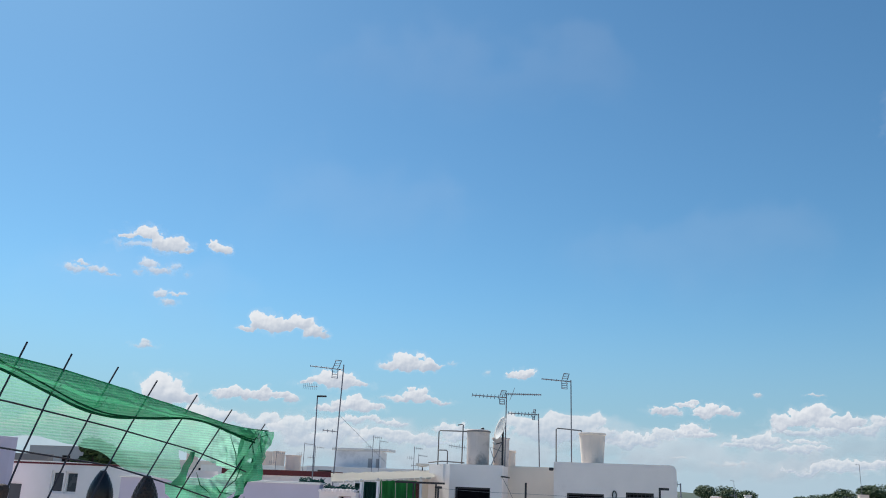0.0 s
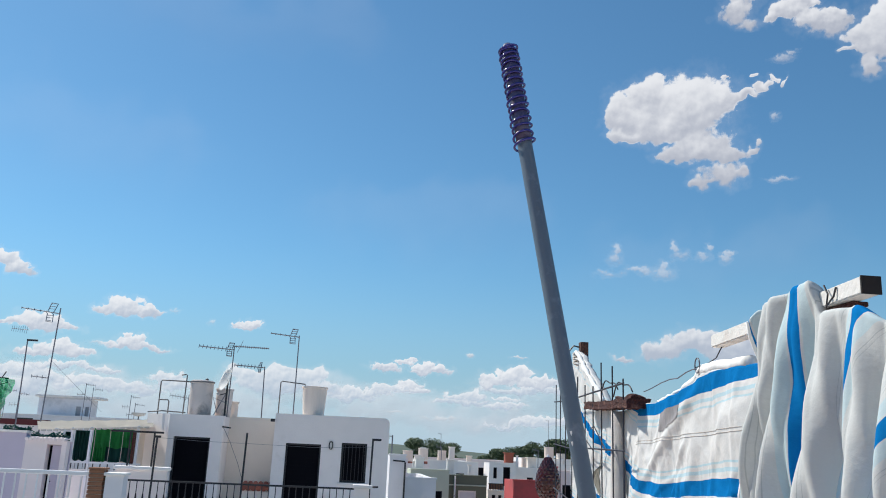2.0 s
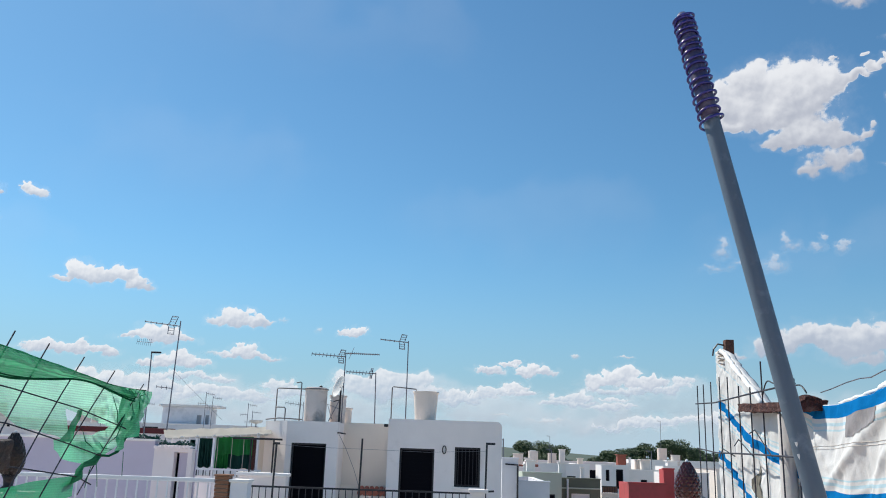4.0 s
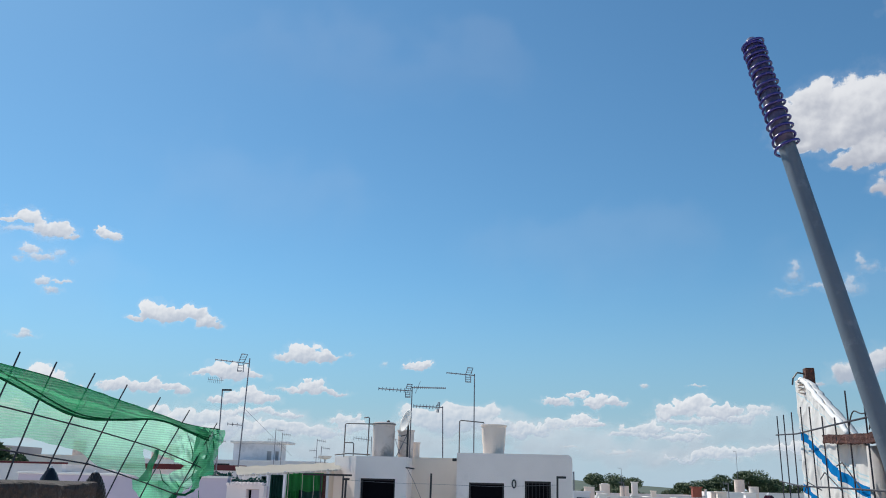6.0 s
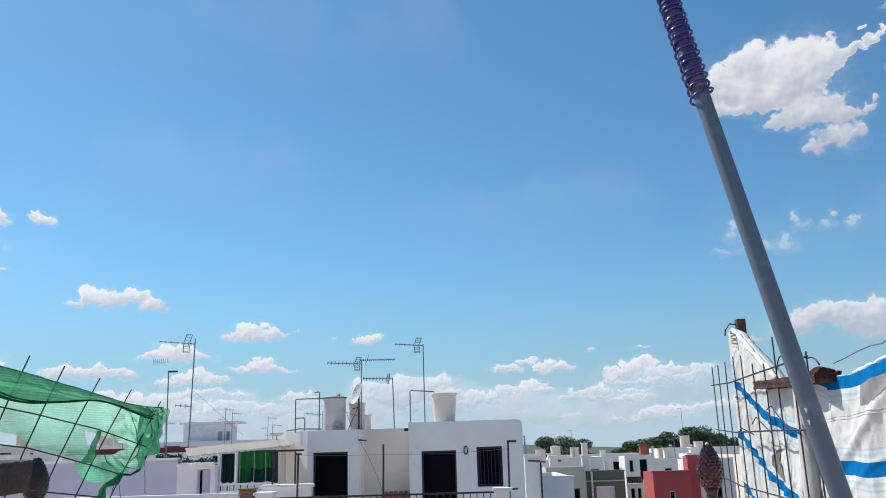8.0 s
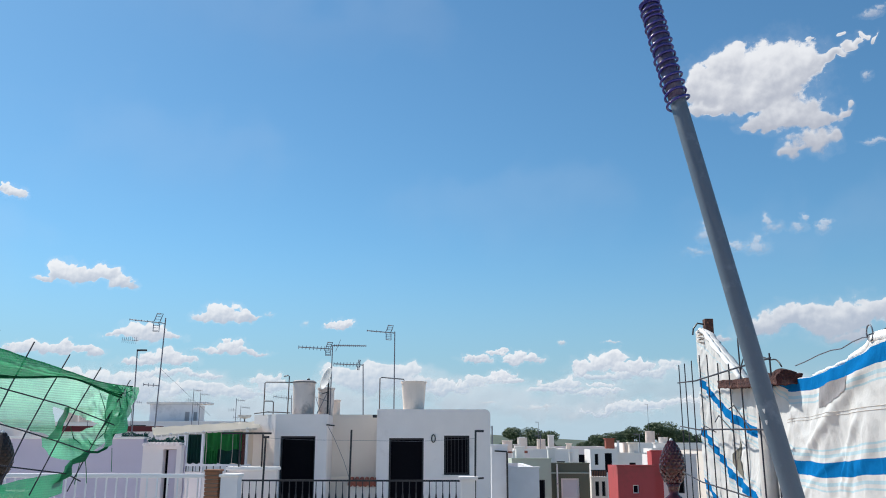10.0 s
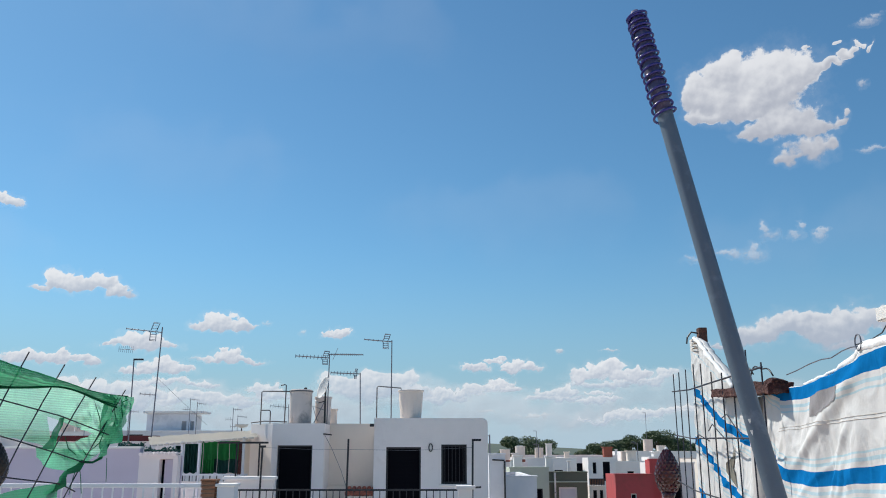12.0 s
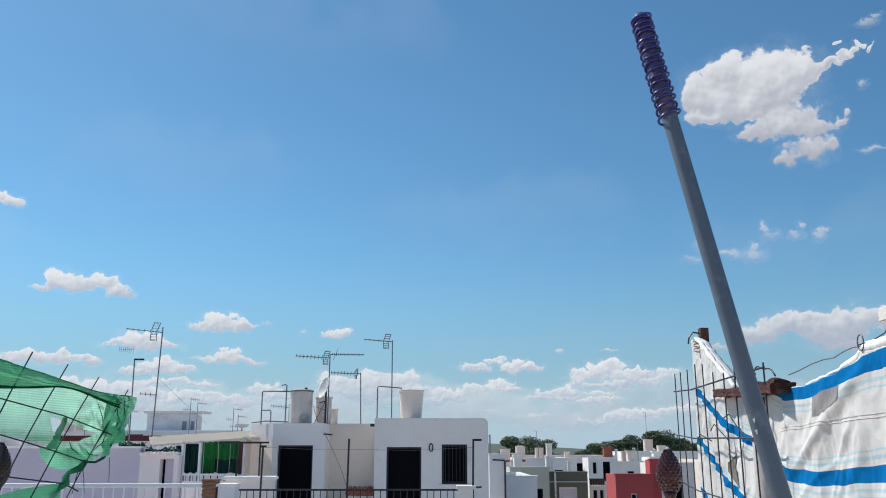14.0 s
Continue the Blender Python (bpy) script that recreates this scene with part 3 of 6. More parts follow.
def cloud(az, el, material, seed, lobes, coarse=1.0):
    """One cumulus far off. Its lobes are (across, up, half width, half height) in degrees from its middle."""
    deg = radians(1) * FAR
    grow = 1.75
    swell = 1.0 if material.name in ("large_cloud", "grey_cloud", "thin_veil", "hazy_cloud") else 1.14
    lobes = [(a, b, c * swell, e * swell) for a, b, c, e in lobes]
    x0, x1 = min(a - c * grow for a, b, c, e in lobes), max(a + c * grow for a, b, c, e in lobes)
    z0, z1 = min(b - e * grow for a, b, c, e in lobes), max(b + e * grow for a, b, c, e in lobes)
    small = min(0.5 * (z1 - z0), 1.2 * max(e for a, b, c, e in lobes)) * deg
    grain = coarse * max(0.16, min(0.8, (small / 110) ** 0.8))        # small clouds are finer in texture
    step = max(0.035, 0.22 * min(min(c, e) for a, b, c, e in lobes), ((x1 - x0) * (z1 - z0) / (16000 if material.name == "large_cloud" else 5000)) ** 0.5)
    nx, nz = max(10, int((x1 - x0) / step)), max(10, int((z1 - z0) / step))
    X, Z = np.meshgrid(np.linspace(x0, x1, nx + 1), np.linspace(z0, z1, nz + 1))
    XW, ZW = X.copy(), Z.copy()                                        # billows of three sizes push the outline about
    mean = float(np.mean([(c * e) ** 0.5 for a, b, c, e in lobes]))
    for size, push in ((1.5, 0.34), (0.6, 0.2), (0.28, 0.11)):
        if step < size * mean * 0.8:
            f = 1 / (size * mean)
            bumps = [noise.noise_vector((x * f, z * f, seed * 7.3 + size)) for x, z in zip(X.ravel(), Z.ravel())]
            bumps = np.array(bumps).reshape(*X.shape, 3)
            XW += bumps[..., 0] * push * mean * 2
            ZW += bumps[..., 1] * push * mean * 1.6
    base = min(b - e for a, b, c, e in lobes)
    top = max(b + e for a, b, c, e in lobes)
    D, S, W = np.full(X.shape, -9.0), np.zeros(X.shape), np.zeros(X.shape)
    for a, b, c, e in lobes:
        p, q = (XW - a) / c, (ZW - b) / e
        d = 1 - p ** 2 - np.where(q < 0, 1.5, 1.0) * q ** 2
        D = np.maximum(D, d)
        w = np.exp(4.0 * np.clip(d, -3, 1))
        S += w * (0.52 - 0.5 * q + 0.12 * p)
        W += w
    low = (Z - base) / (top - base)
    D = np.clip(D * np.where(D > 0, 1.9, 0.85), -2.2, 2)
    D[0, :] = D[-1, :] = D[:, 0] = D[:, -1] = -2.2
    S = (0.75 * S / W + 0.35 * (1 - low)) * np.clip((D + 0.05) / 0.75, 0, 1)
    crisp = np.clip(0.4 + 1.0 * low, 0.4, 1.15)
    verts = np.stack([X * deg / grain, 0 * X, Z * deg / grain], axis=-1).reshape(-1, 3)
    flat = D.ravel()
    faces = []
    for k in range(nz):
        for i in range(nx):
            a = k * (nx + 1) + i
            if max(flat[a], flat[a + 1], flat[a + nx + 1], flat[a + nx + 2]) > -1.9:
                faces.append((a, a + 1, a + nx + 2, a + nx + 1))
    me = bpy.data.meshes.new("cloud")
    me.from_pydata(verts.tolist(), [], faces)
    for name, field in (("thick", D), ("crisp", crisp), ("depth", S)):
        me.attributes.new(name, "FLOAT", "POINT").data.foreach_set("value", field.ravel().astype(np.float32))
    me.materials.append(material)
    ob = new("cloud", me)
    far = FAR + 6 * seed
    ob.matrix_world = Matrix.Translation((far * math.cos(radians(el)) * math.sin(radians(az)), far * math.cos(radians(el)) * math.cos(radians(az)), 1.6 + far * math.sin(radians(el)))) @ Euler((radians(el), 0, radians(-az))).to_matrix().to_4x4() @ Matrix.Diagonal((grain * far / FAR, grain, grain * far / FAR, 1))
    return tagged(ob, CLOUD_LABELS[material.name], "cloud", "clouds in the sky", "structure")


cloud(23.26, 21.58, M_large, 1, [(-3.2, 0.6, 1.3, 1.2), (-0.24, 1.15, 2.74, 2.28), (-4.74, 1.11, 1.32, 1.43), (-2.98, 2.26, 1.62, 1.34), (1.53, 1.55, 1.46, 1.43), (-4.63, -0.19, 1.25, 0.58), (-1.51, 0.01, 3.02, 1.20), (2.95, 1.88, 0.94, 0.41), (3.96, 2.32, 0.62, 0.30), (4.76, 2.71, 0.46, 0.23), (5.66, 2.61, 0.24, 0.30), (3.54, 2.93, 0.22, 0.20), (1.79, 3.09, 0.29, 0.17), (0.36, -1.24, 2.32, 1.15), (-1.51, -1.71, 1.20, 0.60), (1.93, -1.86, 1.39, 0.76), (3.47, -1.64, 0.62, 0.34), (1.49, -3.21, 1.47, 1.01), (0.20, -3.67, 0.91, 0.39), (2.62, -3.08, 0.69, 0.49)])
cloud(28.4, 21.87, M_faint, 2, [(0.00, 0.00, 0.27, 0.30)])
cloud(28.55, 17.88, M_faint, 3, [(0.02, 0.06, 0.78, 0.17), (-0.44, 0.04, 0.37, 0.20)])
cloud(27.21, 29.58, M_large, 4, [(-0.22, 0.25, 1.38, 1.08), (-1.00, -0.92, 1.07, 0.86), (-0.12, -1.54, 0.73, 0.48), (0.40, 1.11, 1.62, 0.83)])
cloud(30.84, 27.75, M_large, 5, [(-1.09, 0.54, 1.34, 0.67), (0.30, -0.28, 1.25, 0.94), (1.53, -0.60, 1.11, 0.80), (-1.92, 0.13, 0.85, 0.34), (-0.12, 0.86, 0.95, 0.33)])
cloud(35.8, 25.67, M_large, 6, [(-0.91, 0.17, 1.43, 1.64), (-0.19, 1.12, 1.46, 1.36), (-1.26, -1.28, 0.72, 0.93), (0.89, -0.16, 2.00, 2.41), (-2.42, -0.40, 0.68, 0.27)])
cloud(29.26, 25.52, M_faint, 7, [(-0.15, -0.12, 0.59, 0.24), (0.42, 0.15, 0.32, 0.17)])
cloud(17.68, 13.37, M_faint, 8, [(-0.00, -0.28, 0.44, 0.45), (0.18, 0.36, 0.26, 0.38)])
cloud(18.29, 12.26, M_faint, 9, [(-0.96, -0.12, 0.82, 0.23), (0.89, 0.09, 0.88, 0.26)])
cloud(20.88, 12.25, M_faint, 10, [(-0.01, -0.19, 0.72, 0.45), (0.07, 0.30, 0.43, 0.34)])
cloud(21.89, 13.57, M_faint, 11, [(0.03, -0.24, 0.50, 0.34), (-0.25, 0.21, 0.29, 0.37)])
cloud(23.51, 13.43, M_faint, 12, [(-0.06, -0.30, 0.46, 0.30), (0.31, 0.33, 0.21, 0.26)])
cloud(25.04, 13.1, M_faint, 13, [(-0.15, -0.09, 0.35, 0.33), (0.07, 0.23, 0.42, 0.18)])
cloud(24.42, 7.42, M_greycloud, 14, [(-3.81, -0.31, 1.41, 0.79), (-1.78, -0.05, 1.79, 0.92), (-1.07, 0.51, 1.10, 0.50), (0.48, -0.24, 2.25, 1.26), (2.12, 0.51, 1.68, 0.86), (3.71, 0.42, 1.49, 0.85), (1.35, -1.11, 1.91, 0.45), (4.69, 0.22, 1.61, 0.88), (-6.10, -0.82, 0.91, 0.26)])
cloud(-32.63, 14.84, M_cloud, 15, [(-0.51, 0.30, 1.03, 0.55), (-1.41, 0.13, 0.75, 0.18), (0.88, -0.18, 1.12, 0.51), (1.48, -0.43, 0.77, 0.29)])
cloud(-33.47, 14.32, M_faint, 16, [(0.00, 0.00, 1.55, 0.29)])
cloud(-28.33, 14.85, M_cloud, 17, [(0.10, -0.08, 0.61, 0.34), (-0.40, 0.20, 0.32, 0.19)])
cloud(-36.3, 12.58, M_wisp, 18, [(-0.84, -0.13, 0.71, 0.25), (0.47, -0.02, 0.66, 0.25), (1.23, -0.21, 0.40, 0.14), (-0.41, 0.32, 0.52, 0.14)])
cloud(-32.51, 13.14, M_wisp, 19, [(-0.28, 0.20, 0.55, 0.29), (0.39, -0.19, 0.90, 0.29), (-0.86, -0.42, 0.34, 0.18)])
cloud(-30.72, 13.11, M_faint, 20, [(0.50, -0.28, 0.21, 0.15), (-0.34, 0.18, 0.35, 0.26)])
cloud(-31.19, 11.27, M_wisp, 21, [(-0.53, 0.18, 0.49, 0.29), (0.40, 0.32, 0.56, 0.18), (0.02, -0.31, 0.56, 0.22)])
cloud(-32.39, 8.18, M_wisp, 22, [(0.02, -0.11, 0.75, 0.22), (0.09, 0.15, 0.31, 0.18)])
cloud(-23.85, 10.05, M_cloud, 23, [(-1.04, 0.10, 0.81, 0.64), (-2.19, -0.22, 0.66, 0.22), (0.08, -0.05, 1.57, 0.45), (1.18, 0.19, 1.05, 0.49), (2.20, -0.27, 0.75, 0.38)])
cloud(-30.62, 5.23, M_cloud, 24, [(-0.14, 0.06, 1.24, 0.86), (0.83, -0.23, 0.91, 0.65), (-0.97, -0.18, 0.68, 0.53)])
cloud(-24.98, 5.47, M_cloud, 25, [(-1.28, -0.10, 1.52, 0.37), (-1.66, 0.10, 0.79, 0.29), (0.16, -0.05, 1.31, 0.29), (0.61, 0.24, 0.33, 0.33), (1.82, -0.13, 1.03, 0.30)])
cloud(-19.86, 6.69, M_cloud, 26, [(-0.01, 0.09, 1.10, 0.54), (-0.43, -0.25, 1.58, 0.36), (1.47, -0.24, 0.87, 0.33), (-1.78, -0.23, 0.47, 0.21)])
cloud(-14.87, 8.06, M_cloud, 27, [(-0.04, 0.06, 1.02, 0.56), (-0.57, -0.22, 1.30, 0.41), (1.24, -0.16, 0.66, 0.26)])
cloud(-12.03, 8.14, M_faint, 28, [(0.00, -0.00, 0.37, 0.15)])
cloud(-9.56, 7.56, M_faint, 29, [(0.00, -0.00, 0.23, 0.19)])
cloud(-13.98, 5.95, M_cloud, 30, [(-0.26, 0.03, 0.87, 0.41), (-0.79, -0.24, 1.23, 0.30), (0.67, -0.39, 1.39, 0.22), (-0.54, 0.43, 0.29, 0.19)])
cloud(-7.35, 7.58, M_cloud, 31, [(0.26, 0.02, 0.68, 0.34), (-0.03, -0.17, 0.91, 0.19)])
cloud(-18.91, 5.12, M_cloud, 32, [(0.26, 0.16, 1.25, 0.43), (-1.08, -0.28, 1.23, 0.32), (1.33, -0.10, 1.06, 0.36)])
cloud(-16.39, 5.71, M_faint, 33, [(0.00, -0.00, 0.46, 0.15)])
cloud(-17.83, 4.14, M_bank, 34, [(-0.39, 0.03, 1.68, 0.25), (1.02, -0.08, 1.06, 0.18)])
cloud(-15.58, 3.97, M_bank, 35, [(-0.16, 0.04, 0.64, 0.22), (0.38, -0.10, 0.43, 0.15)])
cloud(-21.22, 3.22, M_bank, 36, [(-0.68, 0.37, 1.00, 0.63), (-1.47, -0.07, 1.38, 0.49), (0.87, 0.54, 1.22, 0.53), (1.89, 0.07, 1.03, 0.53), (0.22, -0.49, 2.37, 0.56)])
cloud(-15.26, 3.18, M_bank, 37, [(-1.16, 0.38, 0.88, 0.33), (-1.83, -0.06, 1.27, 0.47), (0.64, -0.03, 2.02, 0.40), (-0.27, 0.25, 1.07, 0.29), (1.74, -0.37, 1.45, 0.33)])
cloud(-11.47, 3.62, M_bank, 38, [(-0.46, 0.16, 1.03, 0.37), (0.18, -0.28, 1.33, 0.41), (-0.91, 0.37, 0.55, 0.30)])
cloud(-4.48, 4.17, M_bank, 39, [(-2.05, 0.04, 1.51, 0.64), (-2.25, 0.41, 0.76, 0.41), (0.22, 0.05, 1.91, 0.79), (0.02, 0.65, 0.84, 0.42), (-0.91, -0.48, 3.04, 0.60), (1.74, 0.33, 1.07, 0.38), (2.44, -0.39, 1.53, 0.49)])
cloud(0.62, 3.52, M_bank, 40, [(2.00, 0.41, 1.33, 0.23), (0.17, 0.07, 1.90, 0.30), (-1.05, -0.30, 2.28, 0.34), (0.86, 0.26, 1.14, 0.19)])
cloud(4.25, 4.09, M_cloud, 41, [(-0.36, 0.13, 0.76, 0.34), (-0.71, -0.13, 0.53, 0.23), (0.47, -0.25, 0.76, 0.23)])
cloud(2.7, 5.55, M_cloud, 42, [(-0.56, -0.22, 1.07, 0.27), (0.71, 0.15, 0.57, 0.19), (1.21, 0.37, 0.42, 0.11)])
cloud(5.17, 5.4, M_cloud, 43, [(-0.42, 0.14, 0.84, 0.34), (0.41, -0.17, 0.95, 0.30), (-0.69, -0.16, 0.68, 0.19)])
cloud(11.11, 4.95, M_cloud, 44, [(0.03, 0.24, 1.10, 0.52), (-0.90, -0.08, 1.66, 0.41), (-1.73, -0.33, 1.19, 0.22), (0.99, -0.45, 1.74, 0.33), (1.91, -0.20, 0.94, 0.30)])
cloud(12.05, 4.49, M_bank, 45, [(2.71, 0.33, 0.93, 0.29), (1.79, -0.09, 1.65, 0.26), (-0.77, -0.34, 2.90, 0.33)])
cloud(7.46, 3.52, M_bank, 46, [(0.83, 0.22, 0.97, 0.30), (0.08, 0.04, 1.34, 0.26), (-1.06, -0.29, 1.12, 0.19), (0.44, -0.30, 1.71, 0.22)])
cloud(10.26, 3.22, M_bank, 47, [(0.14, 0.31, 1.03, 0.15), (-0.43, -0.24, 1.10, 0.22), (0.79, -0.03, 0.73, 0.15)])
cloud(16.93, 2.18, M_bank, 48, [(-3.57, 0.01, 2.13, 0.29), (-5.41, -0.30, 2.03, 0.26), (-2.06, 0.17, 1.41, 0.25), (-6.97, -0.54, 1.33, 0.15), (0.33, 0.35, 2.05, 0.32), (2.71, 0.25, 2.00, 0.32), (5.71, 0.35, 1.93, 0.31)])
cloud(7.93, 6.4, M_wisp, 49, [(0.00, 0.00, 0.30, 0.15)])
cloud(11.27, 6.38, M_wisp, 50, [(0.00, -0.00, 0.48, 0.11)])
cloud(2.99, 2.39, M_faint, 51, [(-0.00, 0.00, 0.68, 0.11)])
cloud(6, 2.09, M_faint, 52, [(-0.00, -0.00, 1.35, 0.15)])
cloud(-26.46, 3.8, M_bank, 53, [(-0.72, 0.07, 2.14, 0.61), (1.81, -0.08, 2.19, 0.55), (-2.45, -0.28, 1.40, 0.54)])
cloud(-36.07, 3.14, M_bank, 54, [(2.74, 0.22, 2.36, 0.77), (-0.13, -0.18, 2.58, 0.68), (-2.94, -0.16, 1.84, 0.80)])

for i_, (az_, el_, w_, h_) in enumerate(((-33, 2.4, 13, 3.2), (-24, 2.2, 12, 3.6), (-17, 2.6, 12, 4.0), (-10, 2.2, 10, 3.2), (-3, 2.9, 13, 3.6), (5, 2.4, 12, 3.4), (12, 3.0, 14, 4.4), (20, 2.6, 12, 3.6), (28, 3.0, 12, 3.6))):
    cloud(az_, el_, M_haze, 70 + i_, [(0, 0, w_ * 0.45, h_ * 0.4), (w_ * 0.3, -h_ * 0.1, w_ * 0.3, h_ * 0.3), (-w_ * 0.3, -h_ * 0.1, w_ * 0.3, h_ * 0.3)])
for i_, (az_, el_, w_, h_) in enumerate(((-20, 18, 17, 9), (-12, 28, 20, 7), (4, 15, 16, 8), (-33, 11, 16, 7), (24, 13, 16, 7))):
    cloud(az_, el_, M_veil, 90 + i_, [(0, 0, w_ * 0.5, h_ * 0.45), (w_ * 0.25, h_ * 0.1, w_ * 0.3, h_ * 0.3)], 3.0)


# ---------------------------------------------------------------- town
def opening(parent, x0, x1, z0, z1, y, bars=0, rim=0.05, label="", leaf=M_dark, rim_mat=None):
    """A window set back in its opening: frame, pane and, where it has them, iron bars."""
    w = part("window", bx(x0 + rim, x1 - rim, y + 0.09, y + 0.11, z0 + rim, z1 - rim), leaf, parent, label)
    b = bmesh.new()
    for q in ((x0, x0 + rim, z0, z1), (x1 - rim, x1, z0, z1), (x0 + rim, x1 - rim, z1 - rim, z1), (x0 + rim, x1 - rim, z0, z0 + rim)):
        bx(q[0], q[1], y + 0.06, y + 0.13, q[2], q[3], bm=b)
    part("window_frame", b, rim_mat or M_bars, w)
    for i in range(bars):
        x = x0 + (i + 1) * (x1 - x0) / (bars + 1)
        part("bar", tube([(x, y + 0.02, z0), (x, y + 0.02, z1)], 0.008, 6), M_bars, w)
    return w


def house(x0, x1, y0, y1, top, wall_mat, label, holes=(), bottom=-6.4, bars=0, chimneys=(), coping=0.1, rim_mat=None, leaf=M_dark, coping_mat=None, rim=0.05):
    """A flat-roofed terrace house: front wall with real openings, side and back walls, roof below a parapet, coping."""
    h = thing("house", ((x0 + x1) / 2, (y0 + y1) / 2, bottom), label, "house", "town houses")
    part("front_wall", pierced(x0, x1, bottom, top, y0, y0 + 0.2, holes), wall_mat, h)
    part("side_wall", bx(x0, x0 + 0.2, y0 + 0.2, y1 - 0.2, bottom, top), wall_mat, h)
    part("side_wall", bx(x1 - 0.2, x1, y0 + 0.2, y1 - 0.2, bottom, top), wall_mat, h)
    part("back_wall", bx(x0, x1, y1 - 0.2, y1, bottom, top), wall_mat, h)
    part("roof", bx(x0 + 0.2, x1 - 0.2, y0 + 0.2, y1 - 0.2, top - 0.55, top - 0.4), M_roof, h)
    part("coping", bx(x0 - 0.03, x1 + 0.03, y0 - 0.03, y0 + 0.23, top, top + coping * 0.5, 0.01), coping_mat or wall_mat, h)
    for q in holes:
        opening(h, *q, y0, bars=bars, rim=rim, rim_mat=rim_mat, leaf=leaf)
    for cx, cy, cw, ch, cm in chimneys:
        c = part("chimney", bx(cx - cw / 2, cx + cw / 2, cy - cw / 2, cy + cw / 2, top - 0.45, top + ch, 0.015), cm, h, "square rendered chimney stack")
        part("chimney_cap", bx(cx - cw * 0.62, cx + cw * 0.62, cy - cw * 0.62, cy + cw * 0.62, top + ch, top + ch + 0.06, 0.01), cm, c)
    return h


# right-hand streets
house(1.5, 2.02, 28, 31, 1.4, M_greyblue, "narrow pale grey house side behind the roof terrace")
house(2.1, 3.2, 29.5, 36, 0.65, M_greyblue, "grey blue plastered house with a bare parapet")
house(3.1, 4.9, 40, 42.5, 0.72, M_palegreen, "pale green house with a low parapet", holes=[(4.2, 4.6, -1.2, -0.2)], chimneys=[(3.6, 41.5, 0.4, 0.5, M_white2)])
house(5.03, 7.0, 42, 44.5, 0.46, M_olive, "dark olive green house with a white-framed window", holes=[(5.61, 6.49, -1.2, -0.22)], rim_mat=M_white2, leaf=M_greyblue, rim=0.08, chimneys=[(5.35, 43.5, 0.35, 0.7, M_white2)])
house(7.75, 8.6, 46, 48, -0.36, M_cream, "cream house with small shuttered windows", holes=[(7.95, 8.15, -1.3, -0.55), (8.3, 8.48, -1.3, -0.55)])
house(7.16, 8.7, 36, 38.1, 0.53, M_red, "brick red rendered house with a plain front", holes=[(7.78, 8.02, -0.56, -0.22)], rim_mat=M_white2, rim=0.035)
house(8.85, 9.3, 37, 37.8, 1.12, M_red, "tall dark red party wall", chimneys=())
house(10.1, 12.0, 60, 62.5, 0.95, M_white2, "white house with a dark balcony door", holes=[(10.4, 10.65, -0.1, 0.65), (11.1, 11.6, -0.6, 0.7)], chimneys=[(11.75, 61.5, 0.6, 0.7, M_terracotta)])
house(12.1, 14.2, 60.5, 62.5, 0.68, M_white2, "white house with a small square window", holes=[(12.9, 13.35, -0.5, 0.05)], chimneys=[(13.3, 61, 0.6, 0.7, M_cream)])
house(14.5, 16.5, 60.5, 63, 1.0, M_white2, "white house with a shaded terrace", holes=[(14.8, 15.6, -0.6, 0.3)], chimneys=[(15.3, 61.5, 0.7, 0.35, M_white2)])
house(9.35, 11.2, 38.5, 41, 0.95, M_white, "white rendered house in a narrow street", holes=[(9.9, 10.6, -0.7, 0.35)])
house(16.5, 22, 55, 66, 0.9, M_cream, "long cream house with a flat roof", holes=[(17.5, 18.3, -0.7, 0.2), (19.5, 20.3, -0.7, 0.2)])
house(5.2, 9.6, 62, 72, 0.9, M_white2, "long white house with chimneys on its roof", holes=[(6.2, 6.8, -0.8, 0.1), (8.0, 8.6, -0.8, 0.1)], chimneys=[(5.9, 66, 0.36, 0.85, M_white2), (8.0, 65, 0.42, 1.0, M_white2), (9.2, 64, 0.36, 0.4, M_cream)])
house(2.2, 5.1, 52, 60, 0.75, M_pink, "pale pink house with a cluttered flat roof", chimneys=[(3.5, 56, 0.4, 0.45, M_terracotta), (4.6, 55, 0.4, 0.5, M_white2)])
house(18, 30, 84, 96, 1.3, M_white2, "distant white apartment block with dark windows", holes=[(20, 21.2, -0.8, 0.5), (23, 24.2, -0.8, 0.5), (26, 27.2, -0.8, 0.5)])
house(8, 17, 84, 96, 0.9, M_pink, "distant pink house row", holes=[(10, 11, -0.8, 0.2), (13, 14, -0.8, 0.2)])

olive_pipe = thing("drainpipe", (5.42, 41.95, -6.4), "white drainpipe down the olive green house", "pipe")
part("pipe", tube([(5.42, 41.93, -6.4), (5.42, 41.93, 0.46)], 0.045, 8), M_white2, olive_pipe)
for z in (-1.6, -0.5):
    part("clip", bx(5.36, 5.48, 41.88, 42.0, z, z + 0.05), M_grey, olive_pipe)
solo("facade_band", bx(5.05, 6.98, 41.93, 42.0, 0.0, 0.06, 0.01), M_palegreen, (6.0, 41.97, 0.0), "pale green moulding along the olive house", "moulding")
house(-19.6, -15.95, 18.0, 20.6, 2.5, M_lilac, "pale lilac rooftop room with a plain wall")
house(-23.0, -19.0, 26.0, 29.0, 2.0, M_white2, "white house under a dark tiled roof edge", coping=0.45, coping_mat=M_pvc)

